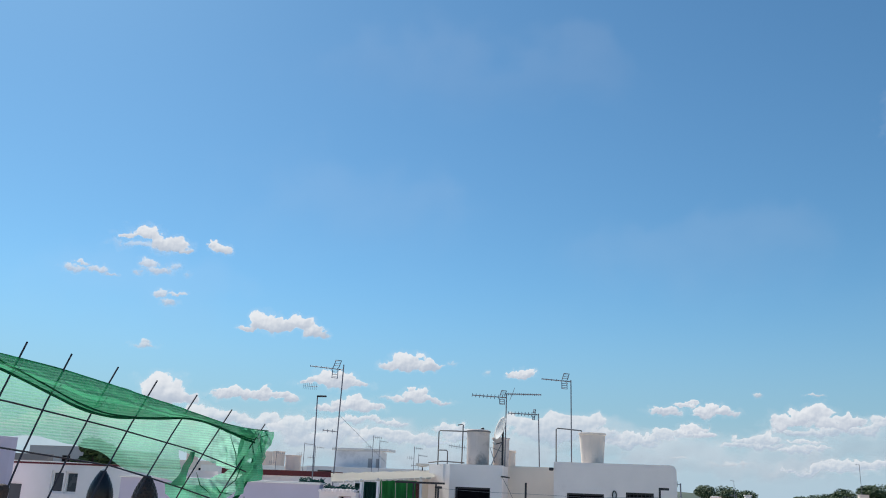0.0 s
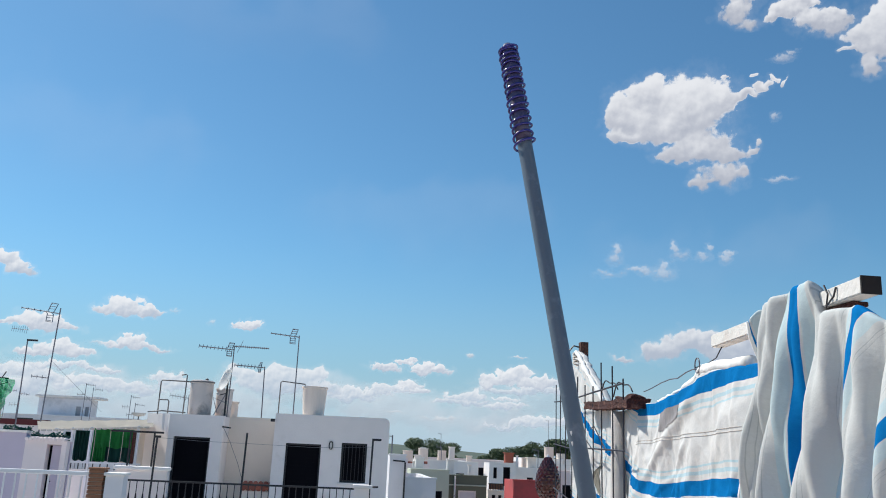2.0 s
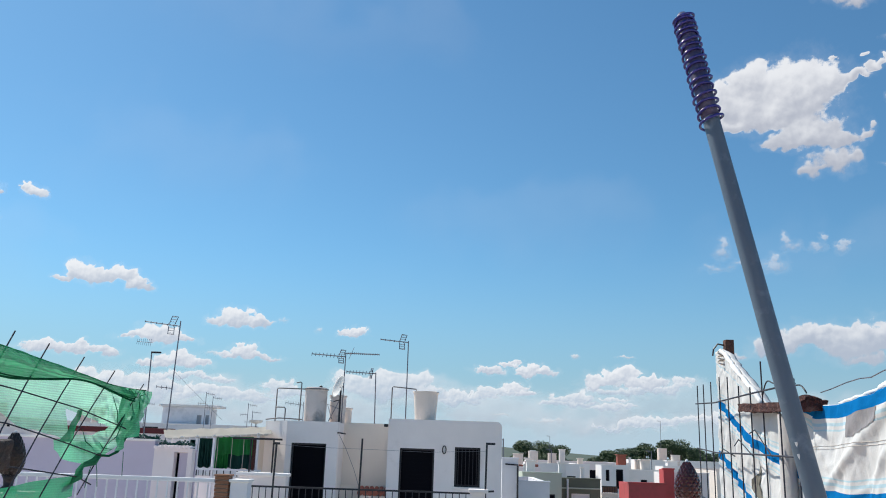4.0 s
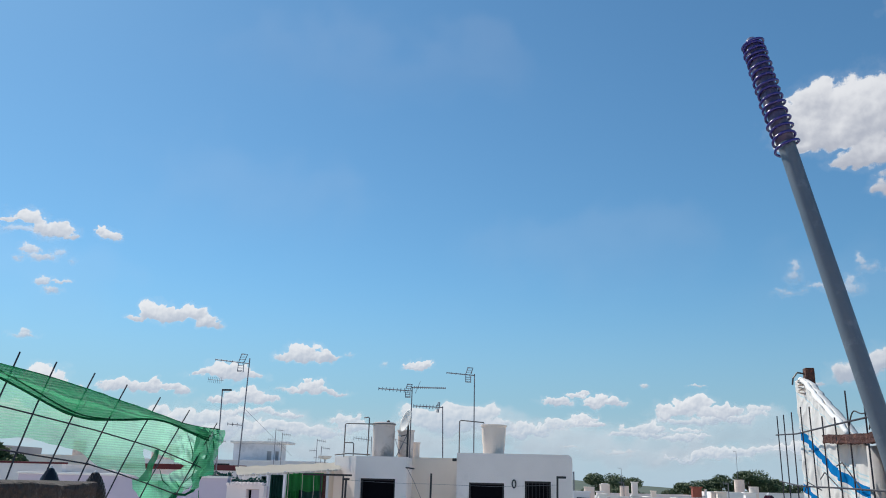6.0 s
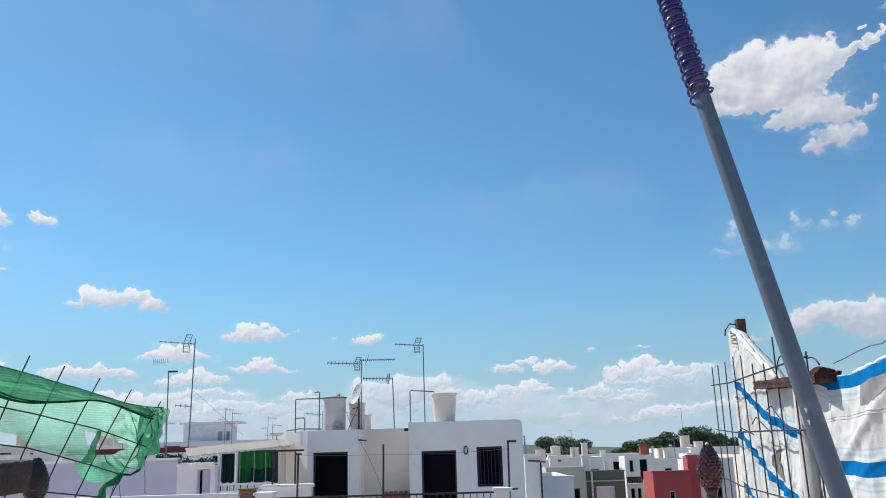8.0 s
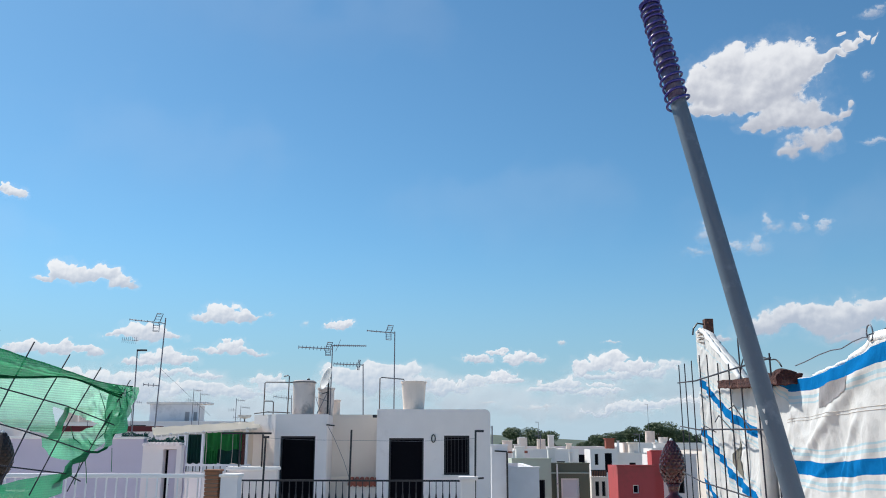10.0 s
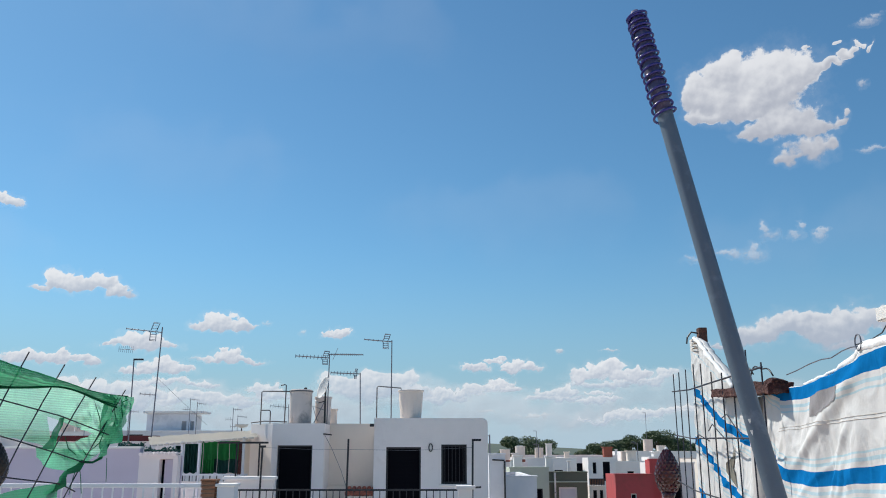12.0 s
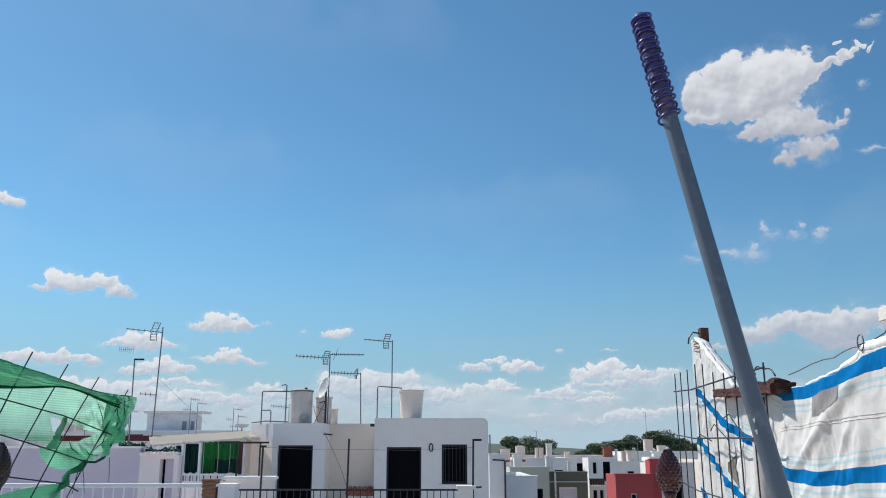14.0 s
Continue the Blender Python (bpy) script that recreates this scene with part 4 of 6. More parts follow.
# left-hand roofs
house(-17.5, -12.0, 21.5, 24.5, 1.85, M_white2, coping_mat=M_redcap, label="white rooftop room with paired dark windows", holes=[(-16.9, -16.3, 0.8, 1.35), (-15.42, -15.03, 1.1, 1.68), (-14.99, -14.6, 1.1, 1.68)], bottom=-6.4, rim_mat=M_white2, leaf=M_pane)
house(-12.0, -9.2, 21.5, 27, 1.6, M_white, "low white roof wall in the sun")
house(-11.6, -8.0, 24.0, 25.5, 1.8, M_white, "white roof wall under a dark red coping", coping=0.3, coping_mat=M_redcap)
house(-15.6, -13.05, 45, 46.2, 3.35, M_greyblue, "pale grey rooftop stair house with an overhanging slab", holes=[(-13.75, -13.5, 2.45, 3.0), (-13.3, -13.1, 2.45, 3.0)], leaf=M_grey, rim_mat=M_grey)
house(-16.8, -10.3, 44, 44.9, 2.45, M_greyblue, "grey rendered roof wall", holes=[(-16.2, -15.4, 1.9, 2.3)])
house(-30, -18, 60, 72, 2.7, M_white2, "distant white houses in a row", holes=[(-28, -27.2, 1.2, 2.1), (-25, -24.2, 1.2, 2.1), (-22, -21.2, 1.2, 2.1)])
house(-62, -54, 80, 92, 4.3, M_grey, "distant grey apartment block", holes=[(-60.5, -59.5, 2.2, 3.4), (-58, -57, 2.2, 3.4), (-56, -55, 2.2, 3.4)])
house(-53, -42, 85, 97, 3.4, M_cream, "distant cream apartment block", holes=[(-51, -50, 1.6, 2.7), (-48, -47, 1.6, 2.7), (-45, -44, 1.6, 2.7)])
house(-41, -31, 78, 90, 2.9, M_white2, "distant white flat-roofed block", holes=[(-39, -38, 1.2, 2.2), (-36, -35, 1.2, 2.2), (-33, -32, 1.2, 2.2)])


def tree(x, y, height, wide, seed, ground=-6.4):
    """A broad dark tree: tapered trunk, limbs, and a crown of many small leaf clumps with gaps."""
    rnd = random.Random(seed)
    t = thing("tree", (x, y, ground), "dark green broad-crowned tree behind the houses", "tree", "trees beyond the houses")
    fork = ground + height * 0.45
    b = tube([(x, y, ground), (x + 0.1, y, ground + height * 0.25), (x, y, fork)], [0.35, 0.27, 0.22], 8)
    heads = []
    for i in range(9):
        a = 2 * math.pi * i / 9 + rnd.uniform(-0.3, 0.3)
        reach = wide * rnd.uniform(0.2, 0.42)
        head = Vector((x + reach * math.cos(a), y + reach * math.sin(a), ground + height * rnd.uniform(0.68, 0.93)))
        tube([(x, y, fork - 0.2), ((x + head.x) / 2, (y + head.y) / 2, (fork + head.z) / 2 + 0.2), head], [0.16, 0.1, 0.04], 6, bm=b)
        heads.append((head, wide * rnd.uniform(0.13, 0.24)))
    heads.append((Vector((x, y, ground + height * 0.88)), wide * 0.25))
    part("trunk", b, M_trunk, t, smooth=True)
    verts, faces = [], []
    for head, size in heads:
        for _ in range(760):
            d = Vector((rnd.gauss(0, 1), rnd.gauss(0, 1), rnd.gauss(0, 1))).normalized()
            p = head + Vector((d.x * size, d.y * size, d.z * size * 0.62)) * rnd.uniform(0.5, 1.08)
            s = rnd.uniform(0.06, 0.17)
            e1 = Vector((rnd.gauss(0, 1), rnd.gauss(0, 1), rnd.gauss(0, 1))).normalized() * s
            e2 = e1.orthogonal().normalized() * s * 0.7
            k = len(verts)
            verts += [p - e1, p + e2, p + e1, p - e2]
            faces.append((k, k + 1, k + 2, k + 3))
    me = bpy.data.meshes.new("crown")
    me.from_pydata([v - Vector((x, y, ground)) for v in verts], [], faces)
    me.materials.append(M_leaf)
    c = new("crown", me)
    c.parent = t
    return t


tree(11.6, 118, 9.7, 7.4, 1)
tree(14.6, 122, 8.0, 4.4, 2)
tree(9.3, 126, 8.0, 4.2, 3)
tree(22.6, 118, 9.2, 5.4, 4)
tree(26.3, 121, 9.8, 5.6, 5)
tree(30.0, 116, 10.8, 6.4, 6)
tree(33.2, 120, 9.6, 5.4, 7)
tree(20.2, 126, 8.0, 4.0, 8)
tree(36.5, 124, 9.2, 5.0, 9)
tree(-22.3, 34, 10.0, 3.0, 10)


# ---------------------------------------------------------------- the neighbours' roof terrace: stair house
def prism(points, y0, y1):
    b = bmesh.new()
    f = [b.verts.new((x, y0, z)) for x, z in points]
    k = [b.verts.new((x, y1, z)) for x, z in points]
    b.faces.new(f)
    b.faces.new(k[::-1])
    n = len(points)
    for i in range(n):
        b.faces.new((f[i], k[i], k[(i + 1) % n], f[(i + 1) % n]))
    return b


def solid(corners):
    """A box from eight corners: four below, four above, both in the same turn."""
    b = bmesh.new()
    v = [b.verts.new(c) for c in corners]
    for f in ((3, 2, 1, 0), (4, 5, 6, 7), (0, 1, 5, 4), (1, 2, 6, 5), (2, 3, 7, 6), (3, 0, 4, 7)):
        b.faces.new([v[i] for i in f])
    return b


FY, FLOOR = 20.3, -0.35
roof_house = thing("rooftop_house", (-1.7, 22, FLOOR), "white plastered rooftop stair house with dark doors", "house")
part("left_block_wall", pierced(-4.03, -2.8, FLOOR, 2.18, FY, FY + 0.25, [(-3.9, -3.07, FLOOR, 1.67)]), M_white, roof_house)
part("splayed_wall", solid([(-4.03, FY, FLOOR), (-4.03, FY + 0.25, FLOOR), (-4.5, 21.3, FLOOR), (-4.74, 21.2, FLOOR), (-4.03, FY, 2.18), (-4.03, FY + 0.25, 2.18), (-4.5, 21.3, 2.18), (-4.74, 21.2, 2.18)]), M_white, roof_house)
part("return_wall", bx(-2.98, -2.8, FY + 0.25, 21.5, FLOOR, 2.17), M_white, roof_house)
part("recessed_wall", bx(-2.8, -1.62, 21.3, 21.5, FLOOR, 2.2), M_cream, roof_house, "recessed cream wall")
part("recess_ledge", bx(-2.8, -1.62, 21.16, 21.3, FLOOR, 0.72, 0.01), M_cream, roof_house)
part("left_roof", bx(-4.0, -2.98, 20.56, 24, 2.05, 2.16), M_roof, roof_house)
part("left_roof", bx(-4.54, -4.0, 21.35, 24, 2.05, 2.16), M_roof, roof_house)
part("side_wall", bx(-4.74, -4.54, 21.32, 24, FLOOR, 2.17), M_white, roof_house)
part("recess_roof", bx(-2.8, -1.62, 21.5, 24, 2.05, 2.16), M_roof, roof_house)
part("right_block_wall", pierced(-1.62, 0.94, FLOOR, 2.3, FY, FY + 0.25, [(-1.33, -0.51, FLOOR, 1.63), (-0.03, 0.57, 0.79, 1.69)]), M_white, roof_house)
arc = [(0.94 + 0.13 * math.sin(a), 2.17 + 0.13 * math.cos(a)) for a in [math.pi / 2 * i / 8 for i in range(9)]]
part("rounded_corner", prism([(0.94, FLOOR)] + arc + [(1.07, FLOOR)], FY, 24), M_white, roof_house)
part("right_roof", bx(-1.62, 0.94, FY + 0.25, 24, 2.14, 2.28), M_white, roof_house)
part("right_block_side", bx(-1.62, -1.42, FY + 0.25, 24, FLOOR, 2.14), M_white, roof_house)
part("back_wall", bx(-4.6, 1.07, 24, 24.2, FLOOR, 2.16), M_white, roof_house)
for x0, x1, z1 in ((-3.9, -3.07, 1.67), (-1.33, -0.51, 1.63)):
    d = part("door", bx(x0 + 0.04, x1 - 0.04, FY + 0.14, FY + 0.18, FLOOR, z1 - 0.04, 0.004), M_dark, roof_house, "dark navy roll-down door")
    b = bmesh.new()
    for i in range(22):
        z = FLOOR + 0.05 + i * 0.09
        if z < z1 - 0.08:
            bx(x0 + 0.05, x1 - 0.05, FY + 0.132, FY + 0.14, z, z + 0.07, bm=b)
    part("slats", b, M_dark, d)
    b = bx(x0, x0 + 0.04, FY + 0.1, FY + 0.2, FLOOR, z1)
    bx(x1 - 0.04, x1, FY + 0.1, FY + 0.2, FLOOR, z1, bm=b)
    bx(x0 + 0.04, x1 - 0.04, FY + 0.1, FY + 0.2, z1 - 0.04, z1, bm=b)
    part("door_frame", b, M_bars, d)
opening(roof_house, -0.03, 0.57, 0.79, 1.69, FY, bars=6, label="dark barred window")
part("window_sill", bx(-0.08, 0.62, FY - 0.04, FY + 0.06, 0.74, 0.79, 0.01), M_white, roof_house)

lamp = thing("wall_lamp", (-0.27, FY, 1.5), "small oval dark-rimmed lamp on the white wall", "lamp")
ring = [(-0.28 + 0.042 * math.cos(a), FY - 0.03, 1.62 + 0.088 * math.sin(a)) for a in [2 * math.pi * i / 20 for i in range(21)]]
part("rim", tube(ring, 0.013, 6, cap=False), M_bars, lamp)
b = bmesh.new()
b.faces.new([b.verts.new((x * 1.0, FY - 0.025, z)) for x, y, z in ring[:-1]])
part("glass", b, M_dish, lamp)
part("mount", tube([(-0.28, FY - 0.02, 1.62), (-0.28, FY + 0.01, 1.62)], 0.03, 8), M_bars, lamp)

cable = thing("wall_shadow_line", (-2.8, 20.25, 1.9), "bracket with a thin cord standing in for a faint wall shadow", "cable")
part("bracket", tube([(-2.82, 20.31, 1.93), (-2.78, 20.15, 1.93), (-2.6, 20.1, 1.91)], 0.018, 6), M_bars, cable)
# thin grey cord traces the faint diagonal shadow on the recessed wall
part("cord", tube([(-2.78, 20.15, 1.93), (-2.6, 20.2, 1.6), (-2.42, 20.6, 1.1), (-2.35, 21.1, 0.72)], 0.006, 5), M_greywire, cable)

tiles = thing("tile_coping", (-1.98, 20.9, FLOOR), "row of orange-red clay tiles on a low wall", "roof tiles")
part("low_wall", bx(-2.35, -1.64, 20.75, 21.1, FLOOR, 0.5), M_cream, tiles)
for i in range(6):
    x = -2.26 + i * 0.12
    part("tile", tube([(x, 20.68, 0.56), (x, 21.12, 0.66)], [0.065, 0.055], 10), M_terracotta, tiles)


def water_tank(x, y, z0, z1, r0, r1, material, label, lid=True, rim=0.02):
    t = thing("water_tank", (x, y, z0), label, "water tank", "roof water tanks")
    h = z1 - z0
    part("shell", lathe(x, y, [(r0 * 0.96, z0), (r0, z0 + 0.03), ((r0 + r1) / 2 * 1.01, z0 + h * 0.5), (r1, z1 - 0.05), (r1 + rim, z1 - 0.045), (r1 + rim, z1 - 0.005), (r1, z1)], 28), material, t, smooth=False)
    if lid:
        part("rim_band", lathe(x, y, [(r1 + rim + 0.004, z1 - 0.04), (r1 + rim + 0.005, z1 - 0.02), (r1 + rim, z1 - 0.004)], 28), M_pvc, t, "dark stained rim")
        part("lid", lathe(x, y, [(r1 * 0.98, z1), (r1 * 0.9, z1 + 0.02), (r1 * 0.25, z1 + 0.035)], 24), material, t)
        part("knob", lathe(x + 0.1, y, [(0.035, z1 + 0.02), (0.04, z1 + 0.06), (0.02, z1 + 0.075)], 10), M_bars, t)
    return t


water_tank(-3.48, 20.9, 2.17, 2.99, 0.265, 0.27, M_tank, "stained grey fibre-cement water tank on the flat roof")
water_tank(-2.98, 21.25, 2.17, 2.86, 0.19, 0.2, M_tank, "smaller streaked fibre-cement tank behind the satellite dish", lid=False)
water_tank(-2.78, 21.6, 2.17, 2.58, 0.11, 0.11, M_tank2, "small pale drum on the flat roof", lid=False)
water_tank(-0.78, 20.95, 2.29, 3.0, 0.255, 0.3, M_tank2, "cream water tank widening towards its rim", lid=False)

dish = thing("satellite_dish", (-2.93, 20.75, 2.17), "pale satellite dish on a short pole with braces", "satellite dish")
dn = Vector((-0.82, -0.48, 0.3)).normalized()
e1 = dn.orthogonal().normalized()
e2 = dn.cross(e1)
dc = Vector((-2.850, 20.6, 3.020))
b = bmesh.new()
rings = []
for r, dep in ((0.02, 0.0), (0.1, 0.008), (0.18, 0.03), (0.25, 0.06), (0.285, 0.075), (0.285, 0.065), (0.18, 0.018), (0.1, -0.006), (0.02, -0.014)):
    rings.append([b.verts.new(dc + dn * dep + (e1 * math.cos(a) + e2 * math.sin(a)) * r) for a in [2 * math.pi * i / 28 for i in range(28)]])
for p, q in zip(rings, rings[1:]):
    for i in range(28):
        b.faces.new((p[i], p[(i + 1) % 28], q[(i + 1) % 28], q[i]))
part("reflector", b, M_dish, dish, smooth=True)
part("pole", tube([(-2.86, 20.72, 2.16), (-2.86, 20.72, 3.2)], 0.024, 8), M_bars, dish)
part("arm", tube([dc + Vector((0.02, 0, -0.3)), dc + dn * 0.2 + Vector((0, 0, -0.42))], 0.012, 6), M_bars, dish)
part("receiver", tube([dc + dn * 0.19 + Vector((0, 0, -0.42)), dc + dn * 0.25 + Vector((0, 0, -0.38))], 0.025, 8), M_dish, dish)
part("brace", tube([(-2.86, 20.72, 2.75), (-3.1, 20.6, 2.2)], 0.012, 6), M_alu, dish)
part("brace", tube([(-2.86, 20.72, 2.5), (-3.14, 20.55, 2.6), (-3.02, 20.6, 2.25)], 0.01, 6), M_alu, dish)


def yagi(parent, hub, tip, n, size, tilt=(0, 0, 1), back=None, slim=1.0):
    """A boom with short cross rods, and for some a folded reflector at its foot."""
    hub, tip, tilt = Vector(hub), Vector(tip), Vector(tilt).normalized()
    boom = part("boom", tube([hub, tip], 0.013 * slim, 6), M_alu, parent)
    for i in range(n):
        c = hub.lerp(tip, (i + 1) / n)
        s = size * (1 - 0.3 * i / n)
        part("element", tube([c - tilt * s / 2, c + tilt * s / 2], 0.008 * slim, 5), M_alu, boom)
    if back:
        w, h, at = back
        c = hub.lerp(tip, at)
        ax = (tip - hub).normalized()
        for s in (-1, 1):
            pts = [c + ax * w * 0.5 + tilt * s * 0.03, c + ax * w * 0.35 + tilt * s * h / 2, c - ax * w * 0.5 + tilt * s * h / 2, c - ax * w * 0.3 + tilt * s * 0.03]
            part("reflector_loop", tube(pts, 0.012, 5), M_alu, boom)
            for q in (0.35, 0.62, 0.9):
                part("reflector_rod", tube([c - ax * w * 0.5 + tilt * s * h * 0.5 * q - Vector((0, 0.12, 0)), c + ax * w * 0.4 + tilt * s * h * 0.5 * q], 0.008, 5), M_alu, boom)
    return boom


def antenna(base, top, label, r=0.015, material=None):
    a = thing("tv_antenna", base, label, "antenna", "roof antennas")
    part("mast", tube([base, top], [r, r * 0.85], 8), material or M_mast, a)
    return a


a = antenna((-2.83, 20.9, 2.16), (-2.8, 20.8, 3.88), "roof mast with two comb antennas above the dish")
yagi(a, (-2.81, 20.8, 3.78), (-3.64, 20.8, 3.83), 9, 0.12, (0.1, 0.2, 1), (0.14, 0.34, 0.1))
yagi(a, (-2.8, 20.8, 3.87), (-1.97, 20.8, 3.86), 16, 0.07, (0, 0.6, 1))
part("whip", tube([(-2.72, 20.8, 3.72), (-2.6, 20.8, 4.02)], 0.006, 5), M_alu, a)
a = antenna((-2.06, 21.4, 2.16), (-2.08, 21.3, 3.46), "roof mast with one comb antenna")
yagi(a, (-2.08, 21.3, 3.43), (-2.82, 21.3, 3.46), 9, 0.12, (0.1, 0.2, 1), (0.05, 0.26, 0.15))
a = antenna((-1.26, 20.9, 2.28), (-1.26, 20.8, 4.22), "tall roof mast with a looped reflector antenna")
yagi(a, (-1.26, 20.8, 4.18), (-1.95, 20.8, 4.24), 6, 0.06, (0.12, 0.2, 1), (0.15, 0.38, 0.2))
a = antenna((-7.52, 22, -0.3), (-7.4, 22, 4.72), "tall leaning roof mast with a looped reflector antenna", 0.019)
yagi(a, (-7.42, 22, 4.58), (-8.35, 22, 4.68), 6, 0.07, (0.1, 0.2, 1), (0.19, 0.5, 0.2))
yagi(a, (-7.46, 22, 2.95), (-7.85, 22, 2.98), 3, 0.1)
part("guy_wire", tube([(-7.45, 22, 3.4), (-6.2, 22.5, 2.2)], 0.004, 4), M_greywire, a)
a = antenna((-8.02, 22, -0.3), (-8.08, 22, 3.88), "roof mast with a small dark box antenna", 0.019)
part("box", bx(-8.09, -7.83, 21.97, 22.03, 3.845, 3.89, 0.008), M_bars, a)
yagi(a, (-8.08, 22, 4.12), (-8.5, 22, 4.14), 8, 0.2, (0, 0.2, 1), slim=0.5)
for x, y, _, z1 in ((-8.95, 30, 1.0, 3.34), (-8.7, 30, 1.0, 3.2), (-7.42, 30, 1.0, 3.0), (-7.25, 30, 1.0, 2.75), (-10.75, 28, 1.0, 2.95), (-10.35, 28, 1.0, 2.85), (-12.6, 30, 1.0, 2.7)):
    a = antenna((x, y, -6.4), (x + 0.05, y, z1), "thin distant roof mast with a small antenna", 0.012)
    yagi(a, (x + 0.05, y, z1 - 0.05), (x + 0.35, y, z1 - 0.08), 4, 0.1, slim=0.6)
    yagi(a, (x + 0.04, y, z1 - 0.4), (x - 0.2, y, z1 - 0.4), 3, 0.14, slim=0.6)
for x, y, _, z1 in ((1.75, 32, 1.0, 2.1), (12.0, 110, 1.0, 3.8), (26.6, 112, 1.0, 6.2), (31.0, 100, 0.5, 4.9), (7.0, 63, 0.5, 1.9), (13.8, 61, 0.5, 2.0)):
    a = antenna((x, y, -6.4), (x, y, z1), "thin distant roof mast above the houses", 0.03)
    yagi(a, (x, y, z1 - 0.05), (x - 0.4, y, z1), 4, 0.2)
a = antenna((-4.35, 24.1, 2.1), (-4.36, 24.1, 2.82), "short mast with a small pale comb antenna behind the tanks", 0.01)
yagi(a, (-4.36, 24.1, 2.72), (-4.87, 24.1, 2.78), 7, 0.14, (0.05, 0.2, 1), slim=0.6)
a = thing("satellite_dish", (-7.05, 30, -6.4), "small distant grey satellite dish on a roof", "satellite dish")
part("reflector", lathe(-7.05, 30, [(0.05, 2.3), (0.2, 2.34), (0.24, 2.42)], 18), M_dish, a)
part("pole", tube([(-7.05, 30, -6.4), (-7.05, 30, 2.3)], 0.02, 6), M_bars, a)
water_tank(-9.68, 24.6, 1.8, 2.4, 0.23, 0.23, M_tank2, "pale cylindrical water tank beside the red coping", lid=False)

for label, pts in (("bent grey water pipe above the roof edge", [(-4.41, 20.7, 2.16), (-4.41, 20.7, 2.93), (-4.38, 20.7, 2.96), (-3.74, 20.8, 2.96)]),
                   ("upright grey vent pipe with a hooked end", [(-3.83, 20.7, 2.16), (-3.82, 20.7, 3.1), (-3.85, 20.7, 3.12), (-3.95, 20.7, 3.1)]),
                   ("small looped water pipe on the roof edge", [(-4.4, 20.65, 2.5), (-4.2, 20.65, 2.5), (-4.17, 20.65, 2.47), (-4.17, 20.65, 2.16)]),
                   ("grey pipe lying along the roof edge", [(-4.62, 20.62, 2.2), (-4.3, 20.6, 2.24), (-3.75, 20.62, 2.22)]),
                   ("bent grey water pipe feeding the cream tank", [(-1.6, 20.7, 2.28), (-1.6, 20.7, 3.05), (-1.57, 20.7, 3.08), (-1.02, 20.8, 3.04), (-1.0, 20.8, 2.95)])):
    solo("water_pipe", tube(pts, 0.015, 7), M_pvc, pts[0], label, "pipe", "roof pipes", smooth=True)
solo("floodlight", bx(-1.72, -1.62, 20.2, 20.28, 2.1, 2.17, 0.015), M_bars, (-1.67, 20.24, 2.1), "small black floodlight fixed at the roof edge", "lamp")

# terrace rail and washing posts
terrace = thing("neighbour_terrace", (-2, 21, -6.4), "white house body carrying the roof terrace", "house", kind="structure")
part("body", bx(-4.8, 1.1, 17.5, 24.3, -6.4, FLOOR), M_white, terrace)
rail = thing("railing", (-1.95, 17.6, FLOOR), "black iron terrace railing with turned balusters", "railing")
part("top_rail", bx(-4.17, 0.3, 17.575, 17.625, 0.765, 0.8, 0.006), M_bars, rail)
part("bottom_rail", bx(-4.17, 0.3, 17.585, 17.615, -0.25, -0.22), M_bars, rail)
for i in range(33):
    x = -4.1 + i * 0.135
    part("baluster", lathe(x, 17.6, [(0.009, -0.35), (0.009, 0.2), (0.016, 0.3), (0.026, 0.38), (0.016, 0.5), (0.009, 0.55), (0.009, 0.766)], 8), M_bars, rail)
for x, z1, arm in ((-3.67, 1.66, (-0.07, 0.07)), (-1.92, 1.79, None), (0.62, 1.79, (0.0, 0.17))):
    p = thing("washing_line_post", (x, 17.55, FLOOR), "dark iron washing-line post on the terrace edge", "post", "washing-line posts")
    part("shaft", tube([(x - 0.03, 17.55, FLOOR), (x, 17.55, z1)], 0.02, 8), M_bars, p)
    if arm:
        part("crossbar", bx(x + arm[0], x + arm[1], 17.53, 17.57, z1 - 0.045, z1, 0.006), M_bars, p)
    if x > 0:
        part("foot_bracket", tube([(x, 17.55, 0.83), (x + 0.16, 17.55, 0.84)], 0.02, 6), M_bars, p)
solo("washing_line", tube([(-3.67, 17.55, 1.62), (-2.8, 17.55, 1.585), (-1.92, 17.55, 1.58), (-0.6, 17.55, 1.56), (0.62, 17.55, 1.62)], 0.004, 4), M_greywire, (-3.67, 17.55, 1.62), "thin washing line strung between iron posts", "washing line")
pier = thing("wall_pier", (0.45, 17.6, FLOOR), "white plastered pier with a capping slab", "pier", "white piers")
part("shaft", bx(0.32, 0.6, 17.45, 17.75, FLOOR, 0.8), M_white, pier)
part("cap", bx(0.27, 0.66, 17.4, 17.8, 0.8, 0.87, 0.015), M_white, pier)
pier = thing("wall_pier", (-3.6, 14.6, FLOOR), "white plastered pier at the end of the brick pillar", "pier", "white piers")
part("shaft", bx(-3.74, -3.46, 14.45, 14.75, FLOOR, 0.98), M_greyblue, pier)
part("cap", bx(-3.77, -3.43, 14.42, 14.78, 0.98, 1.03, 0.012), M_white2, pier)
ledge = thing("ledge_wall", (-4.0, 18.3, FLOOR), "white ledge wall with an uneven top slab", "wall")
part("wall", bx(-4.55, -3.55, 18.2, 18.4, FLOOR, 0.96), M_white, ledge)
part("slab", bx(-4.6, -3.5, 18.12, 18.46, 0.96, 1.03, 0.02), M_white2, ledge)
